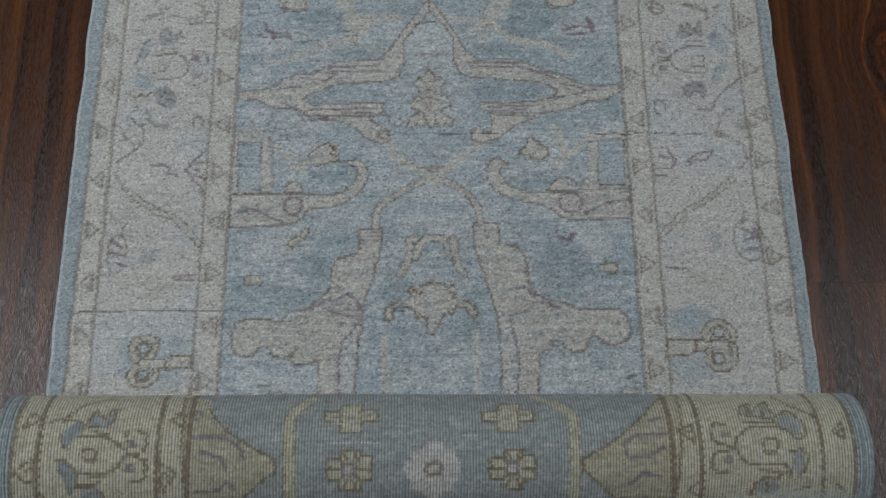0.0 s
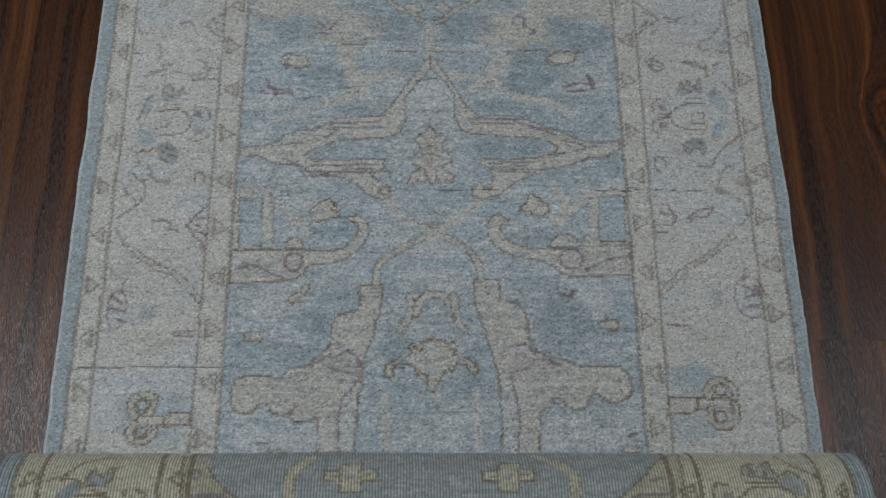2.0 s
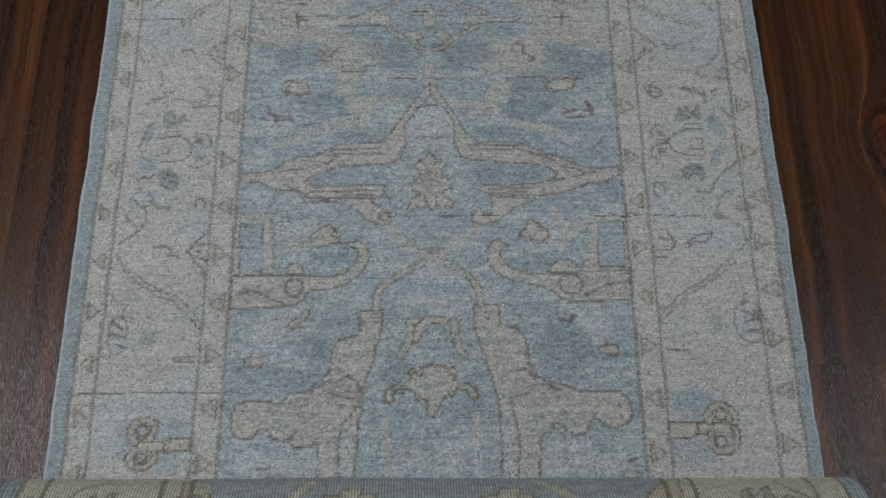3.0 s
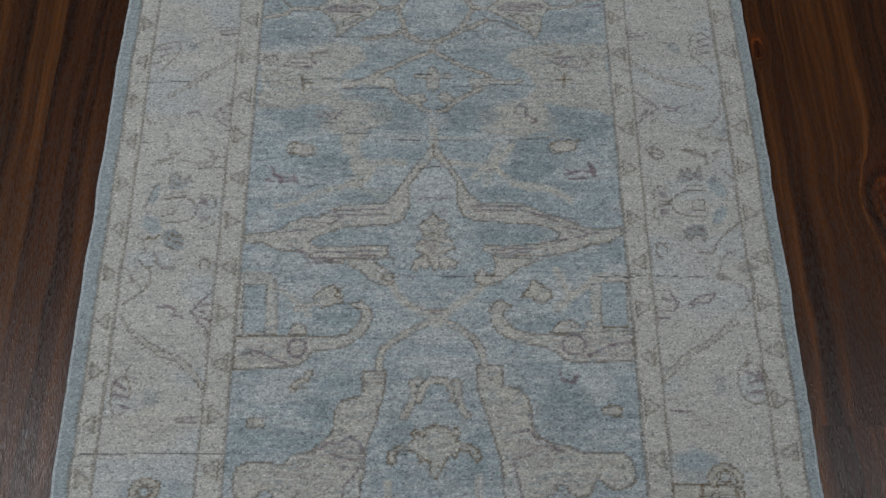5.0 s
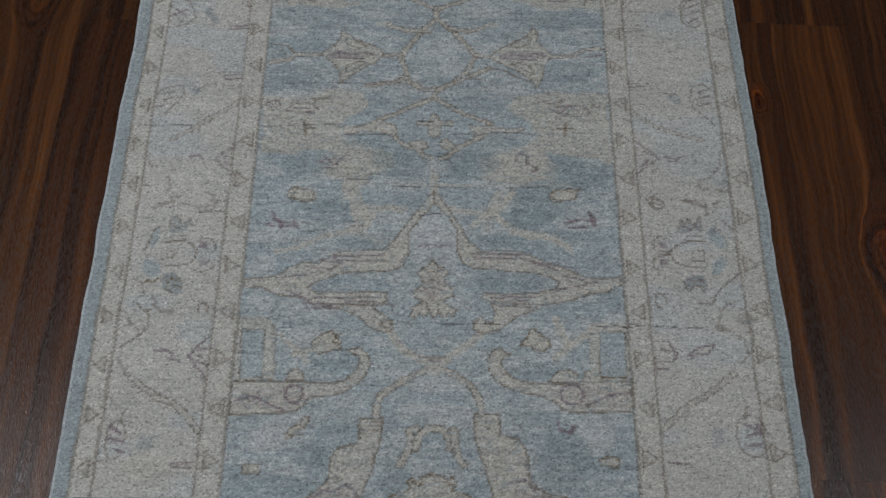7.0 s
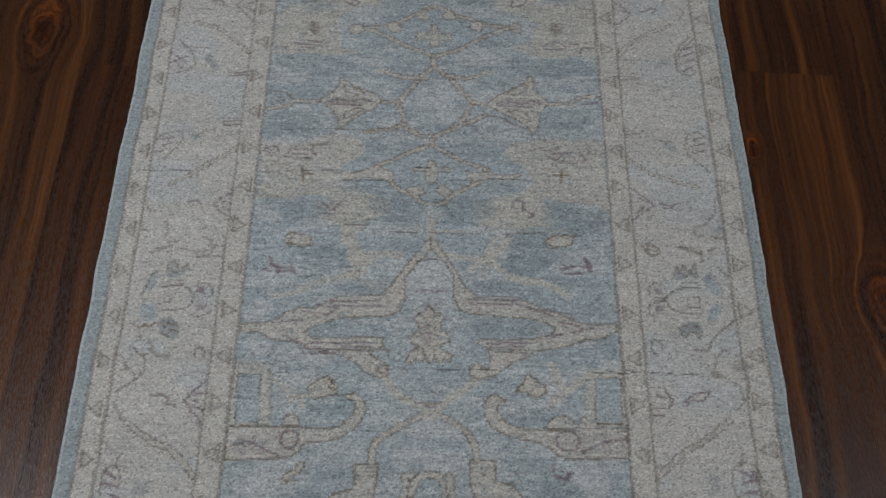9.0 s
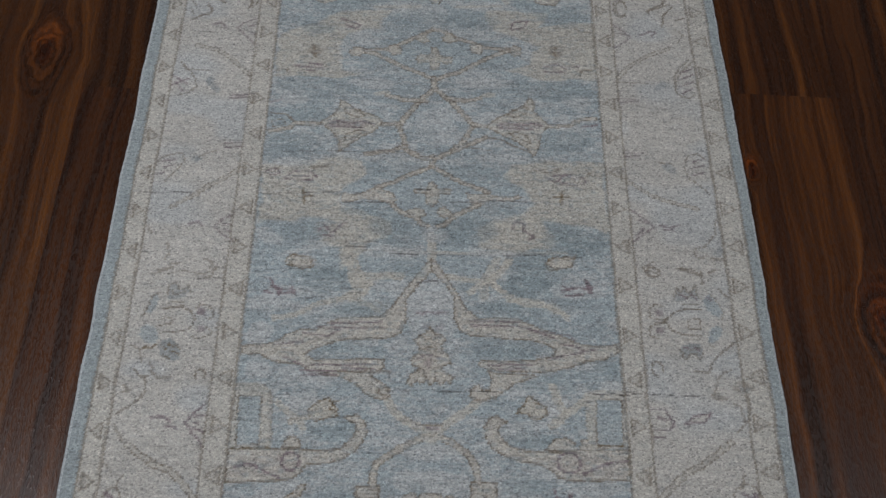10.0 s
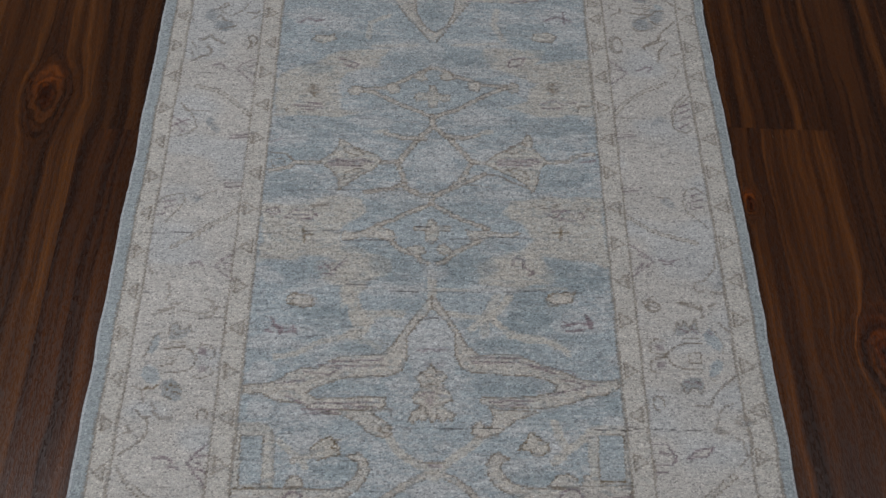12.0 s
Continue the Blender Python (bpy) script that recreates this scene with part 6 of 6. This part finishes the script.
# corner wedges of the reverse
roll.shape([(-256, 289), (-238, 290), (-223, 252), (-207, 234), (-187, 221), (-163, 208), (-160, 196), (-170, 190), (-186, 176), (-200, 158), (-247, 158)], "olive", "back_brown", 3.4)
roll.shape([(248, 302), (226, 283), (205, 255), (186, 235), (167, 221), (141, 207), (140, 196), (156, 183), (173, 165), (233, 165)], "olive", "back_brown", 3.4)
roll.stroke([(-242, 230), (-210, 230), (-195, 218), (-192, 209)], "back_mauve", 4.0, 0.3, 0.85)
roll.stroke([(-233, 216), (-214, 209), (-208, 199)], "back_mauve", 4.0, 0.3, 0.85)
roll.stroke([(-238, 176), (-216, 178), (-208, 186), (-200, 180)], "back_mauve", 4.0, 0.3, 0.85)
roll.stroke([(225, 231), (196, 231), (182, 222), (184, 210)], "back_mauve", 4.0, 0.3, 0.85)
roll.stroke([(221, 217), (206, 210), (189, 207)], "back_mauve", 4.0, 0.3, 0.85)
roll.stroke([(217, 189), (200, 192), (189, 183)], "back_mauve", 4.0, 0.3, 0.85)
roll.stroke(loop_pts(-240, 256, 4, 6, 0, 360), "back_mauve", 4.0, 0.3, 0.80)
roll.stroke([(222, 251), (210, 247)], "back_mauve", 4.0, 0.3, 0.80)
roll.stroke([(-236, 290), (-229, 269)], "olive_pale", 4.0, 0.3, 0.80)
# plain bands of the inner frame
roll.cord([(-147, 158), (-149, 239), (-148, 254), (-140, 266), (-127, 285)], "olive_pale", 10.4, "back_brown", 0.8)
roll.cord([(132, 158), (133, 251), (129, 261), (119, 270), (99, 288)], "olive_pale", 10.4, "back_brown", 0.8)
# rosettes
roll.shape([(-108, 207), (-98, 208), (-98, 216), (-79, 216), (-78, 211), (-68, 210), (-66, 198), (-69, 195), (-67, 188), (-77, 186), (-79, 176), (-98, 177), (-99, 186), (-109, 187), (-112, 196), (-109, 198), (-113, 206)], "olive_pale", "back_brown", 3.4)
roll.stroke([(-111, 197), (-98, 197)], "back_brown", 3.0, 0.3, 0.75)
roll.stroke([(-80, 197), (-67, 197)], "back_brown", 3.0, 0.3, 0.75)
roll.stroke([(-99, 208), (-96, 204)], "back_brown", 3.0, 0.3, 0.75)
roll.stroke([(-82, 205), (-79, 210)], "back_brown", 3.0, 0.3, 0.75)
roll.stroke([(-99, 187), (-95, 191)], "back_brown", 3.0, 0.3, 0.75)
roll.stroke([(-83, 190), (-78, 186)], "back_brown", 3.0, 0.3, 0.75)
roll.stroke([(-95, 214), (-92, 207)], "back_brown", 3.0, 0.3, 0.75)
roll.stroke([(-85, 207), (-82, 215)], "back_brown", 3.0, 0.3, 0.75)
roll.stroke([(-95, 177), (-92, 187)], "back_brown", 3.0, 0.3, 0.75)
roll.stroke([(-85, 187), (-82, 178)], "back_brown", 3.0, 0.3, 0.75)
roll.fill([(-97, 205), (-83, 205), (-82, 190), (-97, 190)], "back_mauve", 0.9, soft=1.0)
roll.fill([(-94, 201), (-86, 201), (-86, 193), (-94, 193)], "ivory", 1.0, soft=1.0)
roll.shape([(52, 208), (62, 209), (62, 216), (81, 216), (82, 211), (92, 210), (93, 198), (91, 196), (93, 188), (82, 186), (81, 176), (62, 178), (60, 186), (50, 187), (47, 196), (50, 198), (47, 206)], "olive_pale", "back_brown", 3.4)
roll.stroke([(48, 197), (61, 197)], "back_brown", 3.0, 0.3, 0.75)
roll.stroke([(80, 197), (93, 197)], "back_brown", 3.0, 0.3, 0.75)
roll.stroke([(61, 209), (64, 204)], "back_brown", 3.0, 0.3, 0.75)
roll.stroke([(77, 206), (81, 211)], "back_brown", 3.0, 0.3, 0.75)
roll.stroke([(61, 187), (65, 191)], "back_brown", 3.0, 0.3, 0.75)
roll.stroke([(77, 190), (81, 186)], "back_brown", 3.0, 0.3, 0.75)
roll.stroke([(65, 215), (68, 208)], "back_brown", 3.0, 0.3, 0.75)
roll.stroke([(75, 208), (78, 215)], "back_brown", 3.0, 0.3, 0.75)
roll.stroke([(65, 178), (67, 187)], "back_brown", 3.0, 0.3, 0.75)
roll.stroke([(75, 187), (78, 178)], "back_brown", 3.0, 0.3, 0.75)
roll.fill([(63, 206), (77, 206), (77, 190), (62, 190)], "back_mauve", 0.9, soft=1.0)
roll.fill([(66, 202), (74, 202), (74, 194), (66, 194)], "ivory", 1.0, soft=1.0)
roll.shape([(-115, 260), (-101, 260), (-98, 271), (-78, 272), (-78, 261), (-64, 262), (-63, 247), (-78, 246), (-79, 235), (-98, 234), (-100, 245), (-114, 246)], "olive_pale", "back_brown", 3.2)
roll.stroke([(-100, 258), (-98, 246)], "back_brown", 2.8, 0.3, 0.6)
roll.stroke([(-80, 260), (-79, 246)], "back_brown", 2.8, 0.3, 0.6)
roll.stroke([(-106, 253), (-101, 253)], "back_brown", 2.8, 0.3, 0.6)
roll.stroke([(-78, 253), (-70, 254)], "back_brown", 2.8, 0.3, 0.6)
roll.fill([(-93, 255), (-85, 255), (-85, 248), (-93, 248)], "back_mauve", 0.6, soft=1.5)
roll.shape([(42, 261), (56, 261), (61, 272), (81, 273), (79, 263), (94, 264), (93, 248), (79, 246), (76, 235), (57, 235), (55, 246), (42, 247)], "olive_pale", "back_brown", 3.2)
roll.stroke([(57, 259), (58, 247)], "back_brown", 2.8, 0.3, 0.6)
roll.stroke([(77, 261), (77, 247)], "back_brown", 2.8, 0.3, 0.6)
roll.stroke([(50, 253), (56, 253)], "back_brown", 2.8, 0.3, 0.6)
roll.stroke([(79, 254), (87, 254)], "back_brown", 2.8, 0.3, 0.6)
roll.fill([(64, 256), (72, 256), (71, 248), (63, 248)], "back_mauve", 0.6, soft=1.5)
roll.fill([(-33, 191), (-38, 198), (-35, 204), (-29, 210), (-26, 217), (-17, 216), (-14, 224), (1, 225), (4, 217), (12, 217), (15, 209), (20, 202), (19, 193), (14, 187), (12, 175), (3, 175), (-1, 168), (-14, 168), (-18, 176), (-28, 176), (-30, 186)], "ivory", 1.0, 0.1, soft=1.0)
roll.stroke([(-16, 198), (-13, 203), (-3, 204), (1, 198), (-2, 192), (-13, 192), (-16, 198)], "back_brown", 4.2, 0.3, 0.9)
# palmettes of the reversed border
roll.fill([(-344, 249), (-342, 256), (-339, 261), (-333, 254), (-327, 251), (-324, 258), (-319, 263), (-319, 253), (-323, 244), (-331, 241), (-342, 242)], "back_blue", 0.8, soft=1.0)
roll.stroke([(-345, 245), (-342, 258), (-339, 264), (-334, 255), (-327, 252), (-324, 263), (-319, 265), (-319, 251), (-324, 242), (-343, 241)], "back_brown", 3.0, 0.3, 0.85)
roll.fill([(-365, 221), (-368, 230), (-364, 239), (-359, 246), (-354, 248), (-350, 242), (-351, 233), (-357, 225), (-362, 220)], "back_blue", 0.95, soft=1.0)
roll.stroke([(-369, 248), (-363, 251), (-355, 250), (-349, 244), (-350, 231)], "back_brown", 3.0, 0.3, 0.85)
roll.stroke([(-370, 233), (-367, 225), (-364, 220)], "back_brown", 2.8, 0.3, 0.8)
roll.stroke([(-381, 247), (-369, 252), (-360, 261), (-353, 273), (-341, 280), (-328, 284)], "back_brown", 2.8, 0.3, 0.8)
roll.stroke([(-347, 231), (-332, 232), (-321, 229), (-313, 224), (-306, 218), (-304, 212), (-294, 212)], "back_brown", 3.6, 0.3, 0.9)
roll.stroke([(-349, 196), (-337, 194), (-324, 194), (-313, 200), (-308, 207), (-304, 212)], "back_brown", 3.6, 0.3, 0.9)
roll.stroke([(-351, 185), (-338, 185), (-327, 187)], "back_brown", 2.8, 0.3, 0.8)
roll.stroke([(-337, 236), (-323, 234)], "back_brown", 2.8, 0.3, 0.8)
roll.stroke([(-348, 213), (-344, 219), (-336, 219), (-332, 213), (-335, 207), (-342, 207), (-348, 213)], "back_brown", 3.4, 0.3, 0.85)
roll.fill([(-305, 228), (-297, 228), (-296, 220), (-304, 220)], "back_mauve", 0.95, soft=1.0)
roll.fill([(-304, 204), (-296, 204), (-296, 196), (-304, 196)], "back_mauve", 0.95, soft=1.0)
roll.fill([(-300, 202), (-297, 202), (-297, 198), (-300, 198)], "ivory", 0.8, soft=1.0)
roll.stroke([(-295, 238), (-287, 233), (-286, 220), (-291, 213), (-297, 211)], "back_brown", 3.0, 0.3, 0.85)
roll.stroke([(-307, 231), (-305, 236)], "back_brown", 2.8, 0.3, 0.8)
roll.stroke([(-295, 210), (-287, 208), (-285, 202), (-285, 193), (-291, 187), (-298, 187)], "back_brown", 3.0, 0.3, 0.85)
roll.fill([(-368, 207), (-360, 205), (-354, 198), (-352, 189), (-355, 175), (-358, 170), (-360, 181), (-363, 189), (-368, 197)], "back_blue", 0.95, soft=1.0)
roll.stroke([(-371, 207), (-364, 209), (-356, 202), (-350, 195), (-351, 182)], "back_brown", 2.8, 0.3, 0.8)
roll.fill([(-347, 180), (-337, 182), (-330, 178), (-326, 169), (-348, 169)], "back_blue", 0.85, soft=1.0)
roll.stroke([(-349, 182), (-335, 183), (-327, 177), (-325, 169)], "back_brown", 3.0, 0.3, 0.85)
roll.stroke([(-406, 240), (-403, 252), (-399, 260), (-391, 252), (-397, 245), (-405, 240)], "back_brown", 2.8, 0.3, 0.8)
roll.stroke([(-410, 197), (-399, 205), (-391, 209), (-392, 186), (-401, 189), (-410, 197)], "back_brown", 2.8, 0.3, 0.8)
roll.stroke([(-265, 249), (-254, 264), (-251, 241), (-265, 249)], "back_brown", 2.8, 0.3, 0.8)
roll.stroke([(-272, 205), (-256, 195), (-269, 177), (-272, 205)], "back_brown", 2.8, 0.3, 0.8)
roll.stroke([(-399, 198), (-393, 201)], "back_brown", 2.8, 0.3, 0.8)
roll.stroke([(-260, 251), (-256, 255)], "back_brown", 2.8, 0.3, 0.8)
roll.stroke([(-268, 196), (-264, 193)], "back_brown", 2.8, 0.3, 0.8)
roll.stroke([(-385, 175), (-379, 169)], "back_brown", 2.8, 0.3, 0.8)
roll.fill([(303, 254), (308, 268), (317, 273), (315, 257), (325, 270), (334, 276), (334, 263), (340, 257), (337, 248), (325, 246), (317, 250), (308, 252)], "back_blue", 0.45, soft=1.5)
roll.stroke([(303, 254), (308, 268), (316, 272), (315, 256), (326, 269), (335, 276), (334, 262), (340, 256)], "back_brown", 3.0, 0.3, 0.85)
roll.stroke([(308, 254), (323, 251), (336, 248)], "back_brown", 2.8, 0.3, 0.8)
roll.stroke([(313, 268), (310, 254)], "back_brown", 2.8, 0.3, 0.8)
roll.stroke([(329, 268), (326, 251)], "back_brown", 2.8, 0.3, 0.8)
roll.fill([(341, 247), (348, 257), (356, 253), (361, 246), (364, 236), (361, 230), (354, 231), (346, 236), (340, 241)], "back_blue", 0.75, soft=1.0)
roll.stroke([(340, 252), (352, 261), (361, 252), (367, 239), (365, 228), (357, 225)], "back_brown", 2.8, 0.3, 0.8)
roll.stroke([(340, 239), (349, 234), (357, 225)], "back_brown", 2.8, 0.3, 0.8)
roll.stroke([(345, 288), (357, 269), (369, 260), (379, 252), (383, 245)], "back_brown", 2.8, 0.3, 0.8)
roll.stroke([(340, 240), (321, 239), (309, 238), (299, 231), (294, 224), (295, 215), (298, 207), (306, 201), (316, 200), (340, 201)], "back_brown", 3.0, 0.3, 0.85)
roll.stroke([(305, 245), (339, 244)], "back_brown", 2.8, 0.3, 0.8)
roll.stroke([(316, 194), (339, 193)], "back_brown", 2.8, 0.3, 0.8)
roll.stroke([(321, 220), (324, 226), (335, 227), (338, 220), (333, 212), (323, 212), (321, 220)], "back_brown", 3.0, 0.3, 0.85)
roll.fill([(351, 212), (359, 213), (363, 205), (360, 193), (355, 190), (349, 198)], "back_blue", 0.75, soft=1.0)
roll.stroke([(348, 212), (360, 216), (367, 208), (364, 197), (358, 188)], "back_brown", 2.8, 0.3, 0.8)
roll.stroke([(342, 200), (348, 195), (347, 187)], "back_brown", 2.8, 0.3, 0.8)
roll.fill([(312, 169), (314, 181), (322, 184), (334, 184), (340, 180), (338, 169)], "back_blue", 0.6, soft=1.5)
roll.stroke([(308, 169), (313, 181), (321, 186), (336, 186), (343, 192)], "back_brown", 3.0, 0.3, 0.85)
roll.stroke([(326, 183), (326, 171)], "back_brown", 2.8, 0.3, 0.8)
roll.stroke([(354, 174), (368, 177)], "back_brown", 2.8, 0.3, 0.8)
roll.fill([(281, 234), (291, 234), (290, 227), (280, 227)], "back_mauve", 0.85, soft=1.0)
roll.fill([(282, 209), (290, 209), (290, 201), (281, 201)], "back_mauve", 0.85, soft=1.0)
roll.stroke([(285, 241), (276, 244), (270, 237), (270, 226), (278, 221), (292, 217)], "back_brown", 3.0, 0.3, 0.85)
roll.stroke([(292, 215), (277, 213), (270, 210), (269, 197), (276, 192), (285, 194)], "back_brown", 3.0, 0.3, 0.85)
roll.stroke([(394, 233), (406, 245), (407, 226), (394, 233)], "back_brown", 2.8, 0.3, 0.8)
roll.stroke([(237, 235), (253, 242), (253, 222), (237, 235)], "back_brown", 2.8, 0.3, 0.8)
roll.stroke([(245, 235), (249, 234)], "back_brown", 2.8, 0.3, 0.8)
roll.stroke([(255, 183), (246, 175), (254, 169)], "back_brown", 2.8, 0.3, 0.8)
roll.stroke([(401, 234), (405, 237)], "back_brown", 2.8, 0.3, 0.8)
roll.stroke([(395, 180), (406, 171)], "back_brown", 2.8, 0.3, 0.8)
# slubs of white weft
roll.stroke([(-119, 222), (-100, 223), (-86, 223)], "ivory", 1.6, -0.2, 0.7)
roll.stroke([(-78, 223), (-62, 223)], "ivory", 1.6, -0.2, 0.7)
roll.stroke([(-45, 242), (-32, 241)], "ivory", 1.6, -0.2, 0.7)
roll.stroke([(-19, 249), (-12, 248)], "ivory", 1.6, -0.2, 0.7)
roll.stroke([(-166, 226), (-159, 225)], "ivory", 1.6, -0.2, 0.7)
roll.stroke([(-122, 215), (-118, 215)], "ivory", 1.6, -0.2, 0.7)
roll.stroke([(-50, 214), (-42, 215)], "ivory", 1.6, -0.2, 0.7)
roll.stroke([(-20, 186), (11, 187), (17, 187)], "ivory", 1.6, -0.2, 0.7)
roll.stroke([(22, 231), (39, 230)], "ivory", 1.6, -0.2, 0.7)
roll.stroke([(92, 222), (117, 220)], "ivory", 1.6, -0.2, 0.7)
roll.stroke([(122, 187), (145, 180)], "ivory", 1.6, -0.2, 0.7)
roll.stroke([(39, 186), (61, 185)], "ivory", 1.6, -0.2, 0.7)
roll.stroke([(-106, 245), (-95, 244)], "ivory", 1.6, -0.2, 0.7)
roll.stroke([(136, 184), (146, 184)], "ivory", 1.6, -0.2, 0.7)
roll.stroke([(-193, 219), (-185, 219)], "ivory", 1.6, -0.2, 0.7)
roll.stroke([(50, 176), (67, 176)], "ivory", 1.6, -0.2, 0.7)
for a, b in GUARDS:
    for x in (a, b):
        roll.stroke([(x + SLIP, 0), (x + SLIP, 440)], "back_brown", 4.6, 0.1, 0.85, 0.2)
# the selvedge is bound in cords that run round the roll
# shade between these cords is painted as dark stripes
strand_shade = np.where((u > 415.5) | (u < -414), 1 - 0.45 * np.clip(np.cos(u * 2 * math.pi / 4.6) * 1.6 - 0.5, 0, 1), 1.0)
roll.rgb *= strand_shade[..., None]
cells = np.random.RandomState(8).rand(500, 500)
tint = cells[np.floor(u / 3.0).astype(int) % 500, np.floor(s / 2.9).astype(int) % 500]
roll.rgb *= (0.82 + 0.36 * tint)[..., None]
slub = np.clip((cloud(u, s, 3.6, 5.0, 64) - 0.74) * 5, 0, 1)[..., None] * 0.38
roll.rgb[:] = roll.rgb * (1 - slub) + np.array(YARN["pale"]) * slub
roll.yarn_noise(0.05, 0.09, 400)
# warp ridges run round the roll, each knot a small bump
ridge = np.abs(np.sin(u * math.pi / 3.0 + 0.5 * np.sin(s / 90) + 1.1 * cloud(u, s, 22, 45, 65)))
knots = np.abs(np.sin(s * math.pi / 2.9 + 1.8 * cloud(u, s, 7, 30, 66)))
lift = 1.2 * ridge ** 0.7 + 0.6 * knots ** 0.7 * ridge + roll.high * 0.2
# weft between ridges and knots, its dark colour including the groove shade
weft_shade = np.maximum(np.clip(1.4 - ridge * 2.2, 0, 1) * 0.92, np.clip(0.8 - knots * 1.8, 0, 1) * 0.34)[..., None]
roll.rgb[:] = roll.rgb * (1 - weft_shade) + np.array((0.10, 0.098, 0.085)) * weft_shade
sag = (cloud(u, s, 160, 120, 61) - 0.5) * 1.6 + (cloud(u, s, 14, 400, 62) - 0.5) * 0.5
th = s / 1000 / RAD
rr = RAD - 0.0010 - np.clip(th - 4.4, 0, 9) * 0.0035 + (lift + sag) / 1000 - 0.0004
skew = ROLL_Y + 0.002 + u / 1000 * 0.008  # rolled up a little askew
rco = np.stack([u / 1000, skew - rr * np.sin(th), RAD - rr * np.cos(th)], -1)
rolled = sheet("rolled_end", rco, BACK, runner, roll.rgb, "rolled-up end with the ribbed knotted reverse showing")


def coil():
    """The inner turns of the roll, seen at its two ends."""
    th = np.linspace(2 * math.pi, 2 * math.pi * 6.5, 240)
    r = RAD - 0.004 - 0.0088 * (th / (2 * math.pi) - 1)
    out = np.zeros((len(th), 12, 3))
    out[..., 0] = np.linspace(RU0 / 1000 + 0.002, RU1 / 1000 - 0.002, 12)[None]
    out[..., 1] = (ROLL_Y - r * np.sin(th))[:, None]
    out[..., 2] = (RAD - r * np.cos(th))[:, None]
    ob = sheet("inner_coil", out, PILE, rolled, np.array(YARN["edge"]) * np.ones((len(th), 12, 1)), "inner turns of the rolled end")
    thick = ob.modifiers.new("thickness", "SOLIDIFY")
    thick.thickness, thick.offset = 0.007, 0.0


coil()


# ---- floor planks ----
PW, PG = 0.184, 0.00002
plank_meshes = {}
tones = random.Random(12)
for col in range(-14, 20):
    x0, x1 = max(-0.505 + PW * col, RX0), min(-0.505 + PW * (col + 1), RX1)
    if x1 - x0 < 0.02:
        continue
    length = 0.703 if col == 5 else 1.406
    start = {-1: 1.95, 0: 1.167, 5: 1.214, 6: 1.86}.get(col, 0.9 + length * ((col * 0.37) % 1.0))
    edge = start - length * math.ceil((start - RY0) / length)
    while edge < RY1:
        y0, y1 = max(edge, RY0), min(edge + length, RY1)
        edge += length
        if y1 - y0 < 0.02:
            continue
        w, h = (x1 - x0) / 2 - PG, (y1 - y0) / 2 - PG
        key = (round(w, 4), round(h, 4))
        if key not in plank_meshes:
            ob = part("plank", box_bmesh(-w, -h, -0.0129, w, h, 0.0, 0.0001), WOOD, floor)
            plank_meshes[key] = ob.data
        else:
            ob = new("plank", plank_meshes[key])
            ob.parent = floor
        ob.location = ((x0 + x1) / 2, (y0 + y1) / 2, 0)
        shade = tones.uniform(0.74, 1.12) if col not in (5, 6) else 1.02
        ob.color = (shade, shade * tones.uniform(0.94, 1.0), shade * tones.uniform(0.88, 1.0), 1)


def glint_marks():
    """Three tiny pale marks that stand in for a lamp's glint on the boards."""
    bm = bmesh.new()
    for x, y, w, h in ((-0.004, 0.001, 0.0011, 0.0045), (0.0, -0.001, 0.0014, 0.0060), (0.0042, 0.002, 0.0010, 0.0038)):
        ring = [bm.verts.new((x + w * math.cos(a), y + h * math.sin(a) + 0.3 * w * math.sin(5 * a), 0.0004))
                for a in (2 * math.pi * k / 10 for k in range(10))]
        top = bm.verts.new((x, y, 0.0007))
        for k in range(10):
            bm.faces.new((ring[k], ring[(k + 1) % 10], top))
    # this scuff object only paints a lamp's reflection on the boards
    ob = part("scuff", bm, GLINT)
    ob.location = (-0.462, 0.489, 0)
    return tagged(ob, "tiny pale marks painted as a lamp glint on the dark wooden floor", "scuff")


glint_marks()
